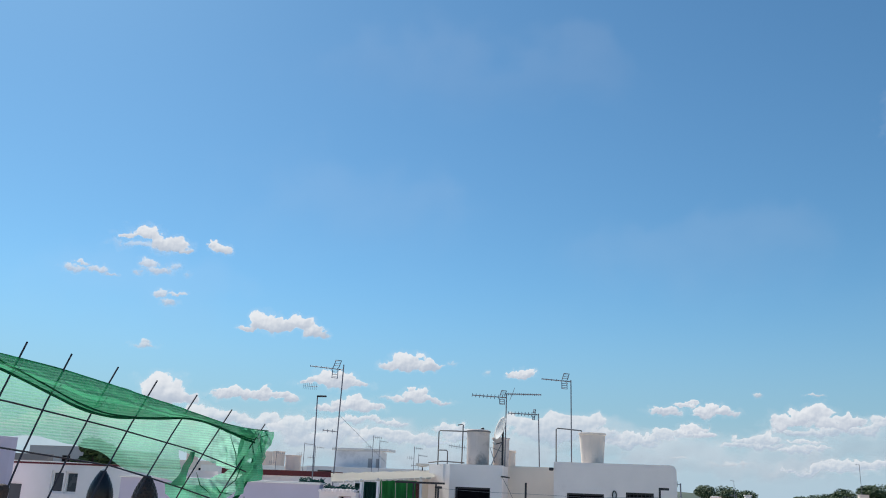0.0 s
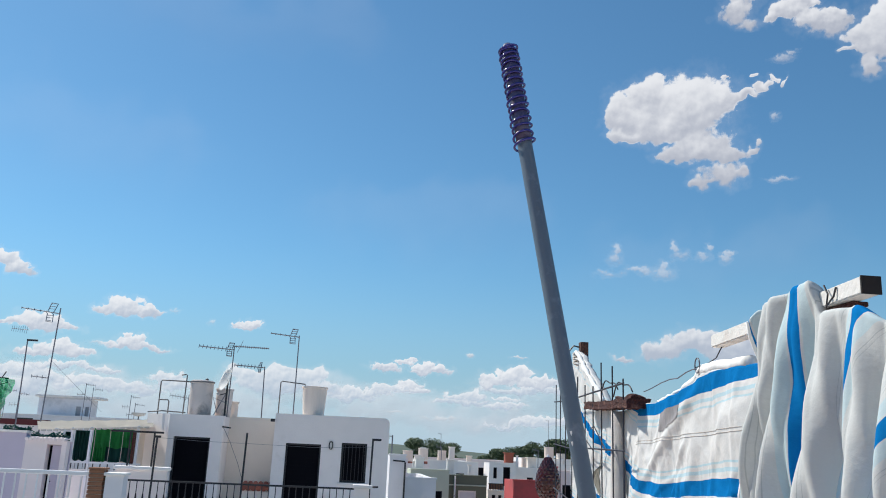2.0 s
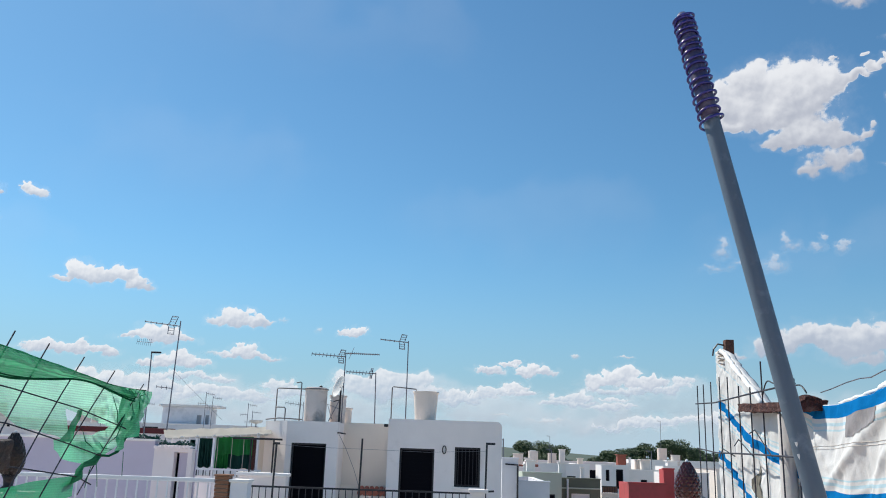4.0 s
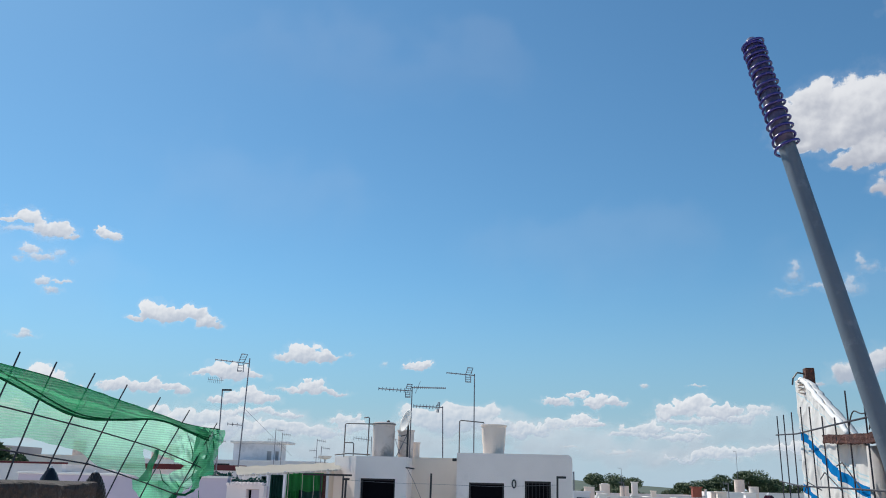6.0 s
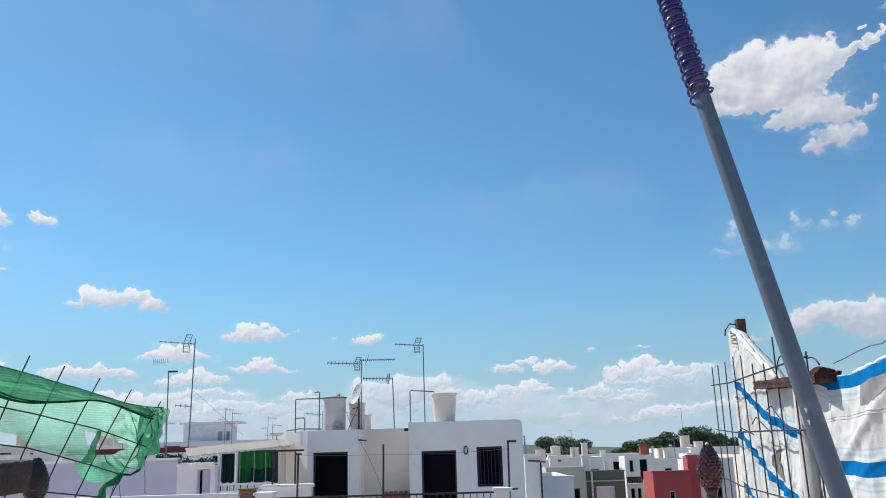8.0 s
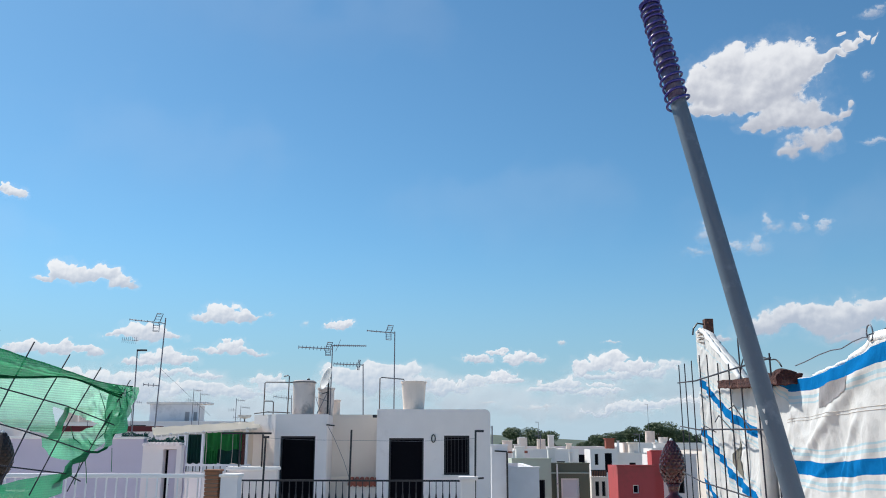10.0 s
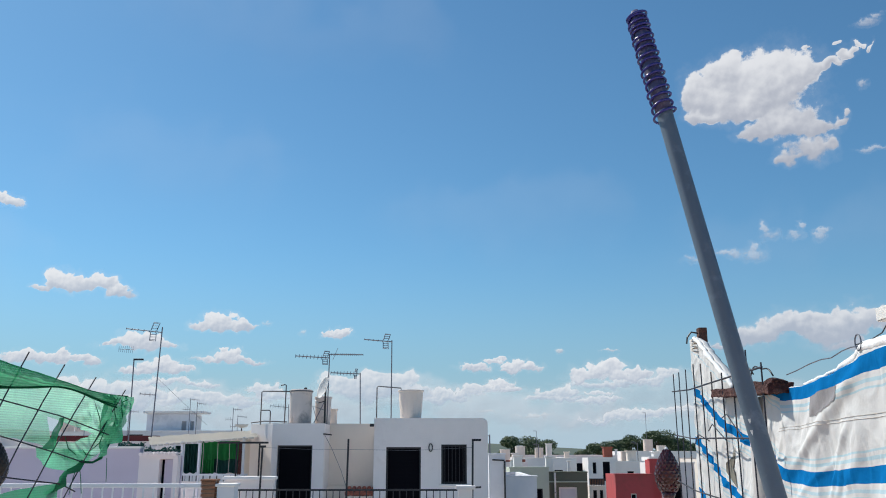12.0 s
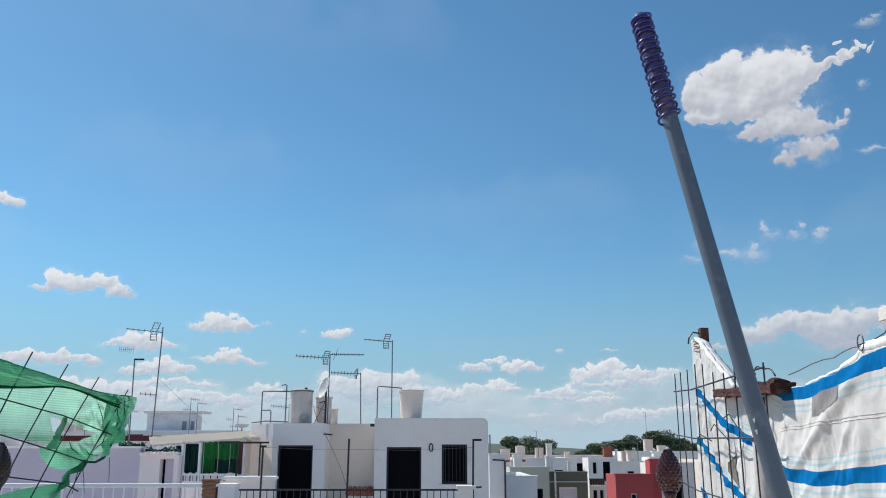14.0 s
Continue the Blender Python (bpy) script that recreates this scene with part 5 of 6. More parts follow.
rack = thing("iron_rack", (-4.0, 18.2, 1.03), "dark iron rail frame standing on the ledge", "rack")
part("top_bar", bx(-4.75, -3.69, 18.2, 18.24, 1.7, 1.74, 0.005), M_bars, rack)
for x in (-4.35, -3.87):
    part("leg", bx(x - 0.015, x + 0.015, 18.2, 18.23, 1.03, 1.7), M_bars, rack)

# ---------------------------------------------------------------- lilac roof room, white rail, brick pillar
shed = thing("roof_room", (-7.5, 18, FLOOR), "lilac plastered roof room with a pale pink door side", "shed")
part("lilac_wall", bx(-10.4, -5.97, 17.0, 17.2, FLOOR, 1.6), M_lilac, shed)
part("pink_wall", pierced(-5.97, -5.21, FLOOR, 1.48, 17.0, 17.2, [(-5.57, -5.3, FLOOR, 1.4)]), M_pink, shed, "pale pink wall with a doorway")
part("back_wall", bx(-10.4, -5.23, 17.34, 17.4, FLOOR, 1.46), M_lilac, shed)
part("roof", bx(-10.2, -5.25, 17.2, 17.34, 1.38, 1.44), M_roof, shed)
part("wall_cap", bx(-10.43, -5.95, 16.95, 17.25, 1.6, 1.64, 0.012), M_white2, shed)
door_ = part("door", bx(-5.5, -5.3, 17.12, 17.16, FLOOR, 1.39, 0.006), M_lilac, shed, "mauve door standing ajar")
part("handle", tube([(-5.47, 17.11, 0.72), (-5.47, 17.085, 0.72), (-5.44, 17.085, 0.72)], 0.008, 6), M_bars, door_)
# dark block painting the shade inside the doorway gap
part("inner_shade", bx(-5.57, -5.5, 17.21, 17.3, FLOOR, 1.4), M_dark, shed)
for i in range(10):
    x = -5.93 + i * 0.074
    part("edge_tile", tube([(x, 16.92, 1.49 + 0.004 * (i % 3)), (x, 17.3, 1.53)], [0.036, 0.03], 8), M_pink, shed)
rnd_ = random.Random(11)
b = bmesh.new()
for k in range(420):
    u = rnd_.random()
    x = -6.45 + 1.22 * u
    clump = 0.5 + 0.5 * math.sin(u * 17)
    base_ = 1.64 if x < -5.93 else 1.53
    c = Vector((x, 17.12 + rnd_.uniform(-0.05, 0.07), base_ + rnd_.random() ** 1.5 * (0.03 + 0.07 * clump)))
    e1 = Vector((rnd_.gauss(0, 1), rnd_.gauss(0, 1), rnd_.gauss(0, 0.6))).normalized() * rnd_.uniform(0.02, 0.045)
    e2 = e1.orthogonal().normalized() * rnd_.uniform(0.012, 0.03)
    b.faces.new([b.verts.new(c + q) for q in (-e1, e2, e1, -e2)])
solo("bunched_netting", b, M_tealcloth, (-5.9, 17.12, 1.55), "dark green netting bunched along the roof edge", "netting")

rail = thing("railing", (-6.8, 14.5, FLOOR), "white painted metal terrace railing", "railing")
part("top_rail", bx(-10.5, -4.02, 14.46, 14.54, 0.965, 1.03, 0.012), M_rail, rail)
part("bottom_rail", bx(-10.5, -4.02, 14.48, 14.52, -0.2, -0.16), M_rail, rail)
for i in range(38):
    x = -10.42 + i * 0.17
    part("baluster", bx(x - 0.011, x + 0.011, 14.489, 14.511, FLOOR, 0.966), M_rail, rail)
left_terrace = thing("left_terrace", (-7, 16, -6.4), "house body carrying the white-railed terrace", "house", kind="structure")
part("body", bx(-10.6, -5.0, 14.3, 19.7, -6.4, FLOOR), M_white, left_terrace)
part("body_wing", bx(-4.98, -3.3, 14.3, 17.45, -6.4, FLOOR), M_white, left_terrace)

pillar = thing("brick_pillar", (-3.9, 14.6, FLOOR), "brown brick pillar between railing and white pier", "pillar")
part("core", bx(-4.0, -3.8, 14.5, 14.72, FLOOR, 1.07), M_mortar, pillar)
b = bx(-0.115, 0.115, -0.05, 0.05, -0.027, 0.027, 0.004, segs=1)
bm_data = bpy.data.meshes.new("brick")
b.to_mesh(bm_data)
b.free()
bm_data.materials.append(M_brick)
for i in range(22):
    for yy in (14.53, 14.69):
        o = new("brick", bm_data)
        o.parent = pillar
        o.location = (0.003 * ((i * 7) % 3 - 1), yy - 14.6, 0.035 + i * 0.0645)
part("cap", bx(-4.03, -3.77, 14.46, 14.76, 1.07, 1.1, 0.008), M_brick, pillar)

# ---------------------------------------------------------------- pergola with green cloths
perg = thing("pergola", (-5.3, 20.5, FLOOR), "pergola with a faded cream awning and white posts", "pergola")
b = bmesh.new()
rows_ = []
for k in range(9):
    t_ = k / 8
    row = []
    for i in range(25):
        u = i / 24
        x = (-6.45 + u * 2.38) * (1 + 0.165 * t_) - 0.1 * t_
        row.append(b.verts.new((x, 19 + 3.2 * t_, 1.67 + 0.17 * u + 0.22 * t_ - 0.03 * math.sin(math.pi * t_) + 0.012 * math.sin(u * 40))))
    rows_.append(row)
for r0, r1 in zip(rows_, rows_[1:]):
    for i in range(24):
        b.faces.new((r0[i], r0[i + 1], r1[i + 1], r1[i]))
bmesh.ops.solidify(b, geom=b.faces[:], thickness=0.02)
part("awning", b, M_awning, perg, "faded cream awning sheet", smooth=True)
for i in range(18):
    x = -6.4 + i * 0.125
    z = 1.675 + 0.17 * (x + 6.45) / 2.3
    part("fringe", prism([(x, z), (x + 0.11, z + 0.008), (x + 0.105, z - 0.03), (x + 0.055, z - 0.036), (x + 0.005, z - 0.03)], 18.97, 18.985), M_awning, perg)
for x in (-6.1, -5.76, -5.375, -4.4):
    part("post", bx(x - 0.025, x + 0.025, 19.02, 19.07, FLOOR, 1.7 + 0.17 * (x + 6.45) / 2.3), M_rail, perg)
part("side_shutter", bx(-4.5, -4.43, 19.0, 19.04, 1.04, 1.74), M_wood, perg)
part("end_wall", bx(-5.3, -4.76, 21.3, 21.45, FLOOR, 1.9), M_cream, perg)
part("rail", bx(-6.05, -4.28, 19.0, 19.05, 1.02, 1.06), M_rail, perg)
part("low_wall", bx(-6.05, -4.28, 19.05, 19.2, FLOOR, 0.9), M_white2, perg)
for i in range(12):
    x = -6.0 + i * 0.15
    part("spindle", bx(x - 0.01, x + 0.01, 19.01, 19.03, 0.9, 1.02), M_bars, perg)


def hung_cloth(x0, x1, z0, z1, y, material, label, seed):
    b = bmesh.new()
    g = [[b.verts.new((x0 + (x1 - x0) * i / 30, y + 0.03 * math.sin(i * 1.1 + seed) + 0.02 * noise.noise((i * 0.3, k * 0.2, seed)), z1 - (z1 - z0) * k / 12 + 0.02 * math.sin(i * 0.5 + seed) * (k / 12))) for i in range(31)] for k in range(13)]
    for r0, r1 in zip(g, g[1:]):
        for i in range(30):
            b.faces.new((r0[i], r0[i + 1], r1[i + 1], r1[i]))
    bmesh.ops.solidify(b, geom=b.faces[:], thickness=0.008)
    return solo("hanging_cloth", b, material, ((x0 + x1) / 2, y, z0), label, "cloth", "cloths in the pergola", smooth=True)


hung_cloth(-5.73, -5.4, 1.07, 1.7, 19.12, M_tealcloth, "dark teal cloth hanging in the pergola", 1)
hung_cloth(-5.35, -4.5, 1.36, 1.76, 19.1, M_greencloth, "bright green cloth hanging over a rail", 2)
hung_cloth(-5.35, -5.05, 1.07, 1.45, 19.13, M_greencloth, "bright green cloth gathered behind a post", 4)
hung_cloth(-5.34, -4.5, 1.06, 1.5, 19.2, M_tealcloth, "dark green cloth hanging in shade", 3)
hung_cloth(-5.93, -5.785, 0.86, 1.66, 19.14, M_tealcloth, "ragged dark teal cloth at the pergola corner", 5)
for x in (-5.3, -4.98, -4.72):
    solo("clothes_cord", tube([(x, 19.07, 1.72), (x + 0.01, 19.06, 1.4), (x, 19.07, 1.07)], 0.006, 5), M_rope, (x, 19.07, 1.07), "pale cord hanging before the green cloth", "cord", "cords in the pergola")


# ---------------------------------------------------------------- our own terrace
solo("terrace_floor", bx(-3.6, 2.2, -3, 5.6, -0.2, 0), M_roof, (0, 0, 0), "red tiled roof terrace floor", "floor", kind="structure")
solo("house_body", bx(-3.6, 2.2, -3, 5.6, -6.4, -0.2), M_white, (0, 0, -6.4), "white house body below the terrace", "house", kind="structure")
solo("wall_front", bx(-3.6, 2.2, 5.2, 5.4, 0, 0.95), M_white, (0, 5.3, 0), "white terrace parapet wall", "wall", kind="structure")
solo("wall_left", bx(-3.6, -3.4, -3, 5.2, 0, 0.95), M_white, (-3.5, 1, 0), "white terrace parapet wall", "wall", kind="structure")
solo("wall_right", bx(2.0, 2.2, -3, 5.2, 0, 0.95), M_white, (2.1, 1, 0), "white terrace parapet wall", "wall", kind="structure")
solo("wall_back", bx(-3.4, 2.0, -3, -2.8, 0, 2.6), M_white, (0, -2.9, 0), "white wall of the stair room", "wall", kind="structure")


def pine_cone(x, y, top, material, label, proud=0.0065):
    """A glazed pine-cone finial: core, spiral of pointed scales, neck and foot."""
    f = thing("pine_cone_finial", (x, y, top - 0.36), label, "finial", "pine-cone finials")
    H, R0 = 0.29, 0.078
    prof = lambda t: R0 * max(0.02, math.sin(math.pi * min(1, t ** 0.82))) ** 0.75
    z0 = top - H
    part("core", lathe(x, y, [(prof(t) * 0.93 + 0.001, z0 + t * H) for t in [0.04 + 0.95 * i / 16 for i in range(17)]], 24), material, f, smooth=True)
    b = bmesh.new()
    for row in range(14):
        t = 0.06 + row * 0.066
        r = prof(t)
        n = 13
        slope = (prof(min(0.99, t + 0.02)) - prof(t - 0.02)) / (0.04 * H)
        up = Vector((slope, 0, 1)).normalized()
        for k in range(n):
            a = 2 * math.pi * (k + 0.5 * (row % 2)) / n
            out = Vector((math.cos(a), math.sin(a), 0))
            side = Vector((-math.sin(a), math.cos(a), 0))
            rise = (out * up.x + Vector((0, 0, up.z)))
            nrm = (out - Vector((0, 0, slope)) * 0.6).normalized()
            c = Vector((x, y, z0 + t * H)) + out * r * 0.94
            w = math.pi * r / n * 1.05
            v = [b.verts.new(c + q) for q in (-rise * 0.014, side * w + rise * 0.002, rise * 0.019 + nrm * 0.004, -side * w + rise * 0.002)]
            m = b.verts.new(c + nrm * proud + rise * 0.004)
            for i in range(4):
                b.faces.new((v[i], v[(i + 1) % 4], m))
    part("scale_relief", b, material, f)
    part("tip", lathe(x, y, [(0.011, top - 0.022), (0.012, top - 0.008), (0.007, top + 0.002), (0.002, top + 0.006)], 12), M_chip, f, "pale worn tip", smooth=True)
    part("neck", lathe(x, y, [(0.05, z0 - 0.07), (0.055, z0 - 0.055), (0.028, z0 - 0.035), (0.032, z0 + 0.0), (0.045, z0 + 0.03)], 20), material, f, smooth=True)
    pl = thing("finial_pillar", (x, y, 0), "white plastered parapet pillar under a finial", "pillar", "parapet pillars")
    part("shaft", bx(x - 0.12, x + 0.12, y - 0.12, y + 0.12, 0.96, z0 - 0.1), M_white, pl)
    part("cap", bx(x - 0.15, x + 0.15, y - 0.15, y + 0.15, z0 - 0.1, z0 - 0.07, 0.008), M_white, pl)
    return f


pine_cone(1.37, 5.25, 1.605, M_cone_r, "glossy red-brown glazed pine-cone finial")
pine_cone(-3.03, 5.3, 1.665, M_cone_n, "dark navy glazed pine-cone finial in shade", 0.003)
pine_cone(-2.74, 5.32, 1.645, M_cone_b, "brown glazed pine-cone finial with rough scales", 0.006)

block = thing("masonry_block", (-1.47, 1.62, 0), "cream plastered masonry pier with a lichen-dark coping", "pier")
part("shaft", bx(-1.8, -1.075, 1.25, 1.97, 0, 1.535, 0.01), M_cream, block)
b = bx(-1.85, -1.032, 1.2, 2.018, 1.535, 1.608, 0.01, segs=2)
bmesh.ops.subdivide_edges(b, edges=b.edges[:], cuts=5, use_grid_fill=True)
for v in b.verts:
    v.co += Vector((noise.noise(v.co * 9), noise.noise(v.co * 9 + Vector((5, 0, 0))), noise.noise(v.co * 11 + Vector((0, 7, 0))))) * 0.008
part("coping", b, M_lichen, block, "dark lichen-covered coping slab", smooth=True)

# ---------------------------------------------------------------- leaning pole with a wire coil
pole = thing("leaning_pole", (0.7225, 1.026, 0), "blue-grey painted metal pole with violet wire wound round its end", "pole")
AX0, AXD = Vector((0.4132, 1.43, 2.19)), Vector((-0.0928, 0.12, 0.65)) / 0.65
axis = lambda z: AX0 + AXD * (z - 2.19)
rad = curve([(0, 0.021), (1.54, 0.0149), (2.19, 0.0144), (2.43, 0.0142)])
zs = [0.0, 0.5, 1.0, 1.3, 1.54, 1.7, 1.85, 2.0, 2.1, 2.19, 2.3, 2.4, 2.412]
part("shaft", tube([axis(z) for z in zs], [rad(z) for z in zs[:-1]] + [0.011], 28), M_pole, pole, smooth=True)
zs = [2.195, 2.25, 2.3, 2.35, 2.39, 2.408, 2.418]
part("sleeve", tube([axis(z) for z in zs], [rad(z) + 0.0012 for z in zs[:-2]] + [0.0145, 0.008], 24), M_coilunder, pole, "dark violet sleeve under the coil", smooth=True)
side_ = AXD.normalized().orthogonal().normalized()
fore_ = AXD.normalized().cross(side_)
pts = []
TURNS = 17
for i in range(TURNS * 20 + 1):
    u = i / (TURNS * 20)
    z = 2.18 + 0.228 * (1 - (1 - u) ** 1.25)
    a = 2 * math.pi * TURNS * u
    r = rad(z) + 0.0042 + 0.0012 * math.sin(a * 0.37) + 0.0015 * (1 - u)
    wob = 0.003 * math.sin(u * 40)
    pts.append(axis(z) + AXD * wob * math.cos(a) + (side_ * math.cos(a) + fore_ * math.sin(a)) * r)
part("wire_coil", tube(pts, 0.0024, 7), M_coil, pole, "shiny violet plastic-coated wire coil", smooth=True)
for z, a in ((1.645, 3.9), (1.628, 3.8)):
    n_ = (Vector((math.cos(a), math.sin(a), 0)))
    c = axis(z) + n_ * (rad(z) - 0.0004)
    part("paint_chip", tube([c, c + Vector((0.002, 0, -0.008)) + n_ * 0.0004], [0.0022, 0.0015], 6), M_chip, pole)

# ---------------------------------------------------------------- striped canvas screen
wall_x = lambda y: 0.73 + 0.12 * y
top_z = curve([(1.5, 1.81), (1.78, 1.82), (1.9, 1.825), (1.95, 1.805), (2.08, 1.79), (2.26, 1.783), (2.42, 1.782), (2.55, 1.79), (2.7, 1.78), (3.0, 1.78), (3.18, 1.815), (3.34, 1.9), (3.62, 2.015), (3.82, 2.085), (3.98, 2.13), (4.1, 2.13)], 0.03)
band_z = curve([(1.5, 1.565), (1.87, 1.55), (2.1, 1.534), (2.33, 1.52), (2.62, 1.527), (2.72, 1.55), (2.84, 1.595), (3.1, 1.633), (3.45, 1.69), (3.62, 1.745), (4.03, 1.86), (4.15, 1.89)], 0.05)


def grid_cloth(ny, nz, place, across, keep=None):
    """A cloth from a grid; place(i, k) gives a point, across(i, k) its measure over the weave."""
    verts = [place(i / ny, k / nz) for k in range(nz + 1) for i in range(ny + 1)]
    vals = [across(i / ny, k / nz) for k in range(nz + 1) for i in range(ny + 1)]
    faces = [(k * (ny + 1) + i, k * (ny + 1) + i + 1, (k + 1) * (ny + 1) + i + 1, (k + 1) * (ny + 1) + i) for k in range(nz) for i in range(ny) if keep is None or keep((i + 0.5) / ny, (k + 0.5) / nz)]
    return verts, vals, faces


def cloth_part(name, parent, material, data, label="", thick=0.0015):
    o = root_of(parent).location
    me = bpy.data.meshes.new(name)
    me.from_pydata([Vector(v) - o for v in data[0]], [], data[2])
    me.attributes.new("across", "FLOAT", "POINT").data.foreach_set("value", data[1])
    me.polygons.foreach_set("use_smooth", [True] * len(me.polygons))
    me.materials.append(material)
    ob = new(name, me)
    ob.parent = parent
    if thick:
        sm = ob.modifiers.new("thickness", "SOLIDIFY")
        sm.thickness = thick
    return tagged(ob, label)


screen = thing("canvas_screen", (1.05, 2.8, 0), "white canvas with blue stripes strung along the terrace side", "canvas")
Y0, Y1 = 1.5, 4.12


def fold(y, z):
    far = max(0.0, min(1.0, (y - 3.0) / 0.5))
    drop = max(0.0, top_z(y) - z)
    f = 0.005 * far * math.sin(y * 46 + 1.5 * math.sin(z * 7)) * min(1, 0.25 + drop * 2)
    f += 0.008 * (1 - far) * math.sin((y + 0.28 * (z - 1.6)) * 21 + 2 * math.sin(z * 4)) * min(1, 0.3 + drop * 3)
    f += (0.018 - 0.008 * far) * noise.noise((y * 3.2, z * 2.4, 1.7)) + (0.007 - 0.003 * far) * noise.noise((y * 11, z * 6, 4.2)) + 0.0035 * noise.noise((y * 25, z * 17, 8.8))
    for a, b_, c, w in ((5, 3, 9.1, 0.065), (-4, 3.4, 2.2, 0.05), (2.2, 7, 5.5, 0.05), (11, 9, 3.3, 0.025), (-9, 12, 7.3, 0.02)):
        f -= (0.6 - 0.1 * far) * w * max(0.0, 0.13 - abs(noise.noise((y * a + z * b_, z * a * 0.5 - y * b_ * 0.35, c)))) * min(1, 0.3 + drop * 4)
    for ya, za, yb, zb, high_, wide in ((1.97, 1.754, 2.48, 1.571, 0.01, 0.02), (2.037, 1.642, 2.239, 1.491, 0.008, 0.014), (2.24, 1.72, 2.62, 1.55, 0.006, 0.024), (2.62, 1.74, 2.5, 1.6, 0.006, 0.014), (2.1, 1.56, 2.3, 1.4, 0.007, 0.018), (1.72, 1.7, 1.9, 1.5, 0.005, 0.02)):
        ly, lz = yb - ya, zb - za
        k = ((y - ya) * ly + (z - za) * lz) / (ly * ly + lz * lz)
        if -0.25 < k < 1.25:
            off = ((y - ya) * lz - (z - za) * ly) / math.hypot(ly, lz)
            f -= high_ * math.exp(-(off / wide) ** 2) * max(0.0, min(1.0, 4 * (k + 0.25), 4 * (1.25 - k)))
    return f


def screen_at(u, v):
    y = Y0 + (Y1 - Y0) * u
    z = top_z(y) - (top_z(y) - 0.85) * v ** 1.35
    roll = max(0, 1 - v * 26)
    return (wall_x(y) + fold(y, z) + 0.03 * roll ** 2, y + 0.008 * noise.noise((z * 9, y * 2, 3)), z - 0.02 * roll ** 2)


def screen_band(u, v):
    y = Y0 + (Y1 - Y0) * u
    z = top_z(y) - (top_z(y) - 0.85) * v ** 1.35
    q = z - band_z(y) + 0.006 * noise.noise((y * 7, z * 7, 2))
    return min(q, 0.19) if y > 3.08 else q            # the far corner is folded over, white side out


cloth_part("sheet", screen, M_canvas, grid_cloth(440, 130, screen_at, screen_band))
hem_pts = [(wall_x(y) + fold(y, top_z(y)) + 0.012, y, top_z(y) - 0.002 + 0.005 * noise.noise((y * 14, 0, 0))) for y in np.linspace(1.58, 2.42, 26)]
part("rolled_hem", tube(hem_pts, [0.0045 + 0.01 * max(0.0, min(1.0, (2.12 - p[1]) / 0.2)) + 0.003 * noise.noise((p[1] * 17, 2, 0)) for p in hem_pts], 9), mat("plain_canvas", WHITE_C, 0.9, var=0.06, scale=20), screen, "rolled white canvas hem", smooth=True)
M_plaincanvas = bpy.data.materials["plain_canvas"]
hem_pts = [(wall_x(y) + fold(y, top_z(y)) - 0.012 + 0.006 * noise.noise((y * 9, 1, 1)), y, top_z(y) - 0.016 + 0.008 * noise.noise((y * 8, 4, 1))) for y in np.linspace(3.22, 3.97, 34)]
part("rolled_hem", tube(hem_pts, [0.01 + 0.005 * noise.noise((p[1] * 11, 5, 0)) for p in hem_pts], 12), M_plaincanvas, screen, smooth=True)
for k in range(3):
    ring = [(wall_x(3.95) + 0.005 + 0.026 * math.cos(a), 3.95 + 0.026 * math.sin(a), 2.05 + 0.022 * k + 0.012 * math.sin(a)) for a in [2 * math.pi * i / 14 for i in range(15)]]
    part("tied_cord", tube(ring, 0.004, 6, cap=False), M_rope, screen, smooth=True)

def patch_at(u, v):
    """A grey sheet painting the shade below the upper stripe, its lower edge frayed."""
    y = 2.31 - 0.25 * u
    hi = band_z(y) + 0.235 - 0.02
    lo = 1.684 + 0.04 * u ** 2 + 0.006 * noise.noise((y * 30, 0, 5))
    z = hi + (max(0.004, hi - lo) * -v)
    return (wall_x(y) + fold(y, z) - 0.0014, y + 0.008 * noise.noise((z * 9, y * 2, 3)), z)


# flat grey laid just off the sheet in place of a soft shadow
cloth_part("grey_patch", screen, mat("shade_grey_canvas", (0.24, 0.23, 0.235), 0.9, var=0.12, scale=12), grid_cloth(110, 50, patch_at, lambda u, v: 0.0), "grey patch laid on the canvas as painted shade", thick=0)
for za, zb in ((1.652, 1.668), (1.66, 1.676)):
    part("seam", tube([(wall_x(y) + fold(y, za + (zb - za) * (2.68 - y) / 0.9) - 0.0006, y + 0.008 * noise.noise((za * 9, y * 2, 3)), za + (zb - za) * (2.68 - y) / 0.9) for y in np.linspace(1.6, 2.68, 140)], 0.0007, 5), M_rope, screen)
slit = bmesh.new()
rim_ = [(3.337, 1.609), (3.36, 1.57), (3.43, 1.545), (3.45, 1.51), (3.36, 1.48), (3.26, 1.455), (3.3, 1.5), (3.35, 1.53), (3.3, 1.565)]
slit.faces.new([slit.verts.new((wall_x(y) + fold(y, z) - 0.004, y, z)) for y, z in rim_])
part("torn_slit", slit, mat("olive_shade_cloth", (0.16, 0.15, 0.12), 0.9, var=0.2, scale=20), screen, "dark torn slit in the canvas")
post = thing("iron_post", (wall_x(3.95), 3.95, 0), "rusted square iron post holding up the canvas", "post")
px_ = wall_x(3.95) + 0.03
part("shaft", bx(px_ - 0.02, px_ + 0.02, 3.93, 3.97, 0, 2.155, 0.003), M_rust, post)
part("hook", tube([(px_ - 0.02, 3.95, 2.13), (px_ - 0.05, 3.95, 2.135), (px_ - 0.07, 3.95, 2.11), (px_ - 0.075, 3.95, 2.08)], 0.004, 6), M_wire, post)

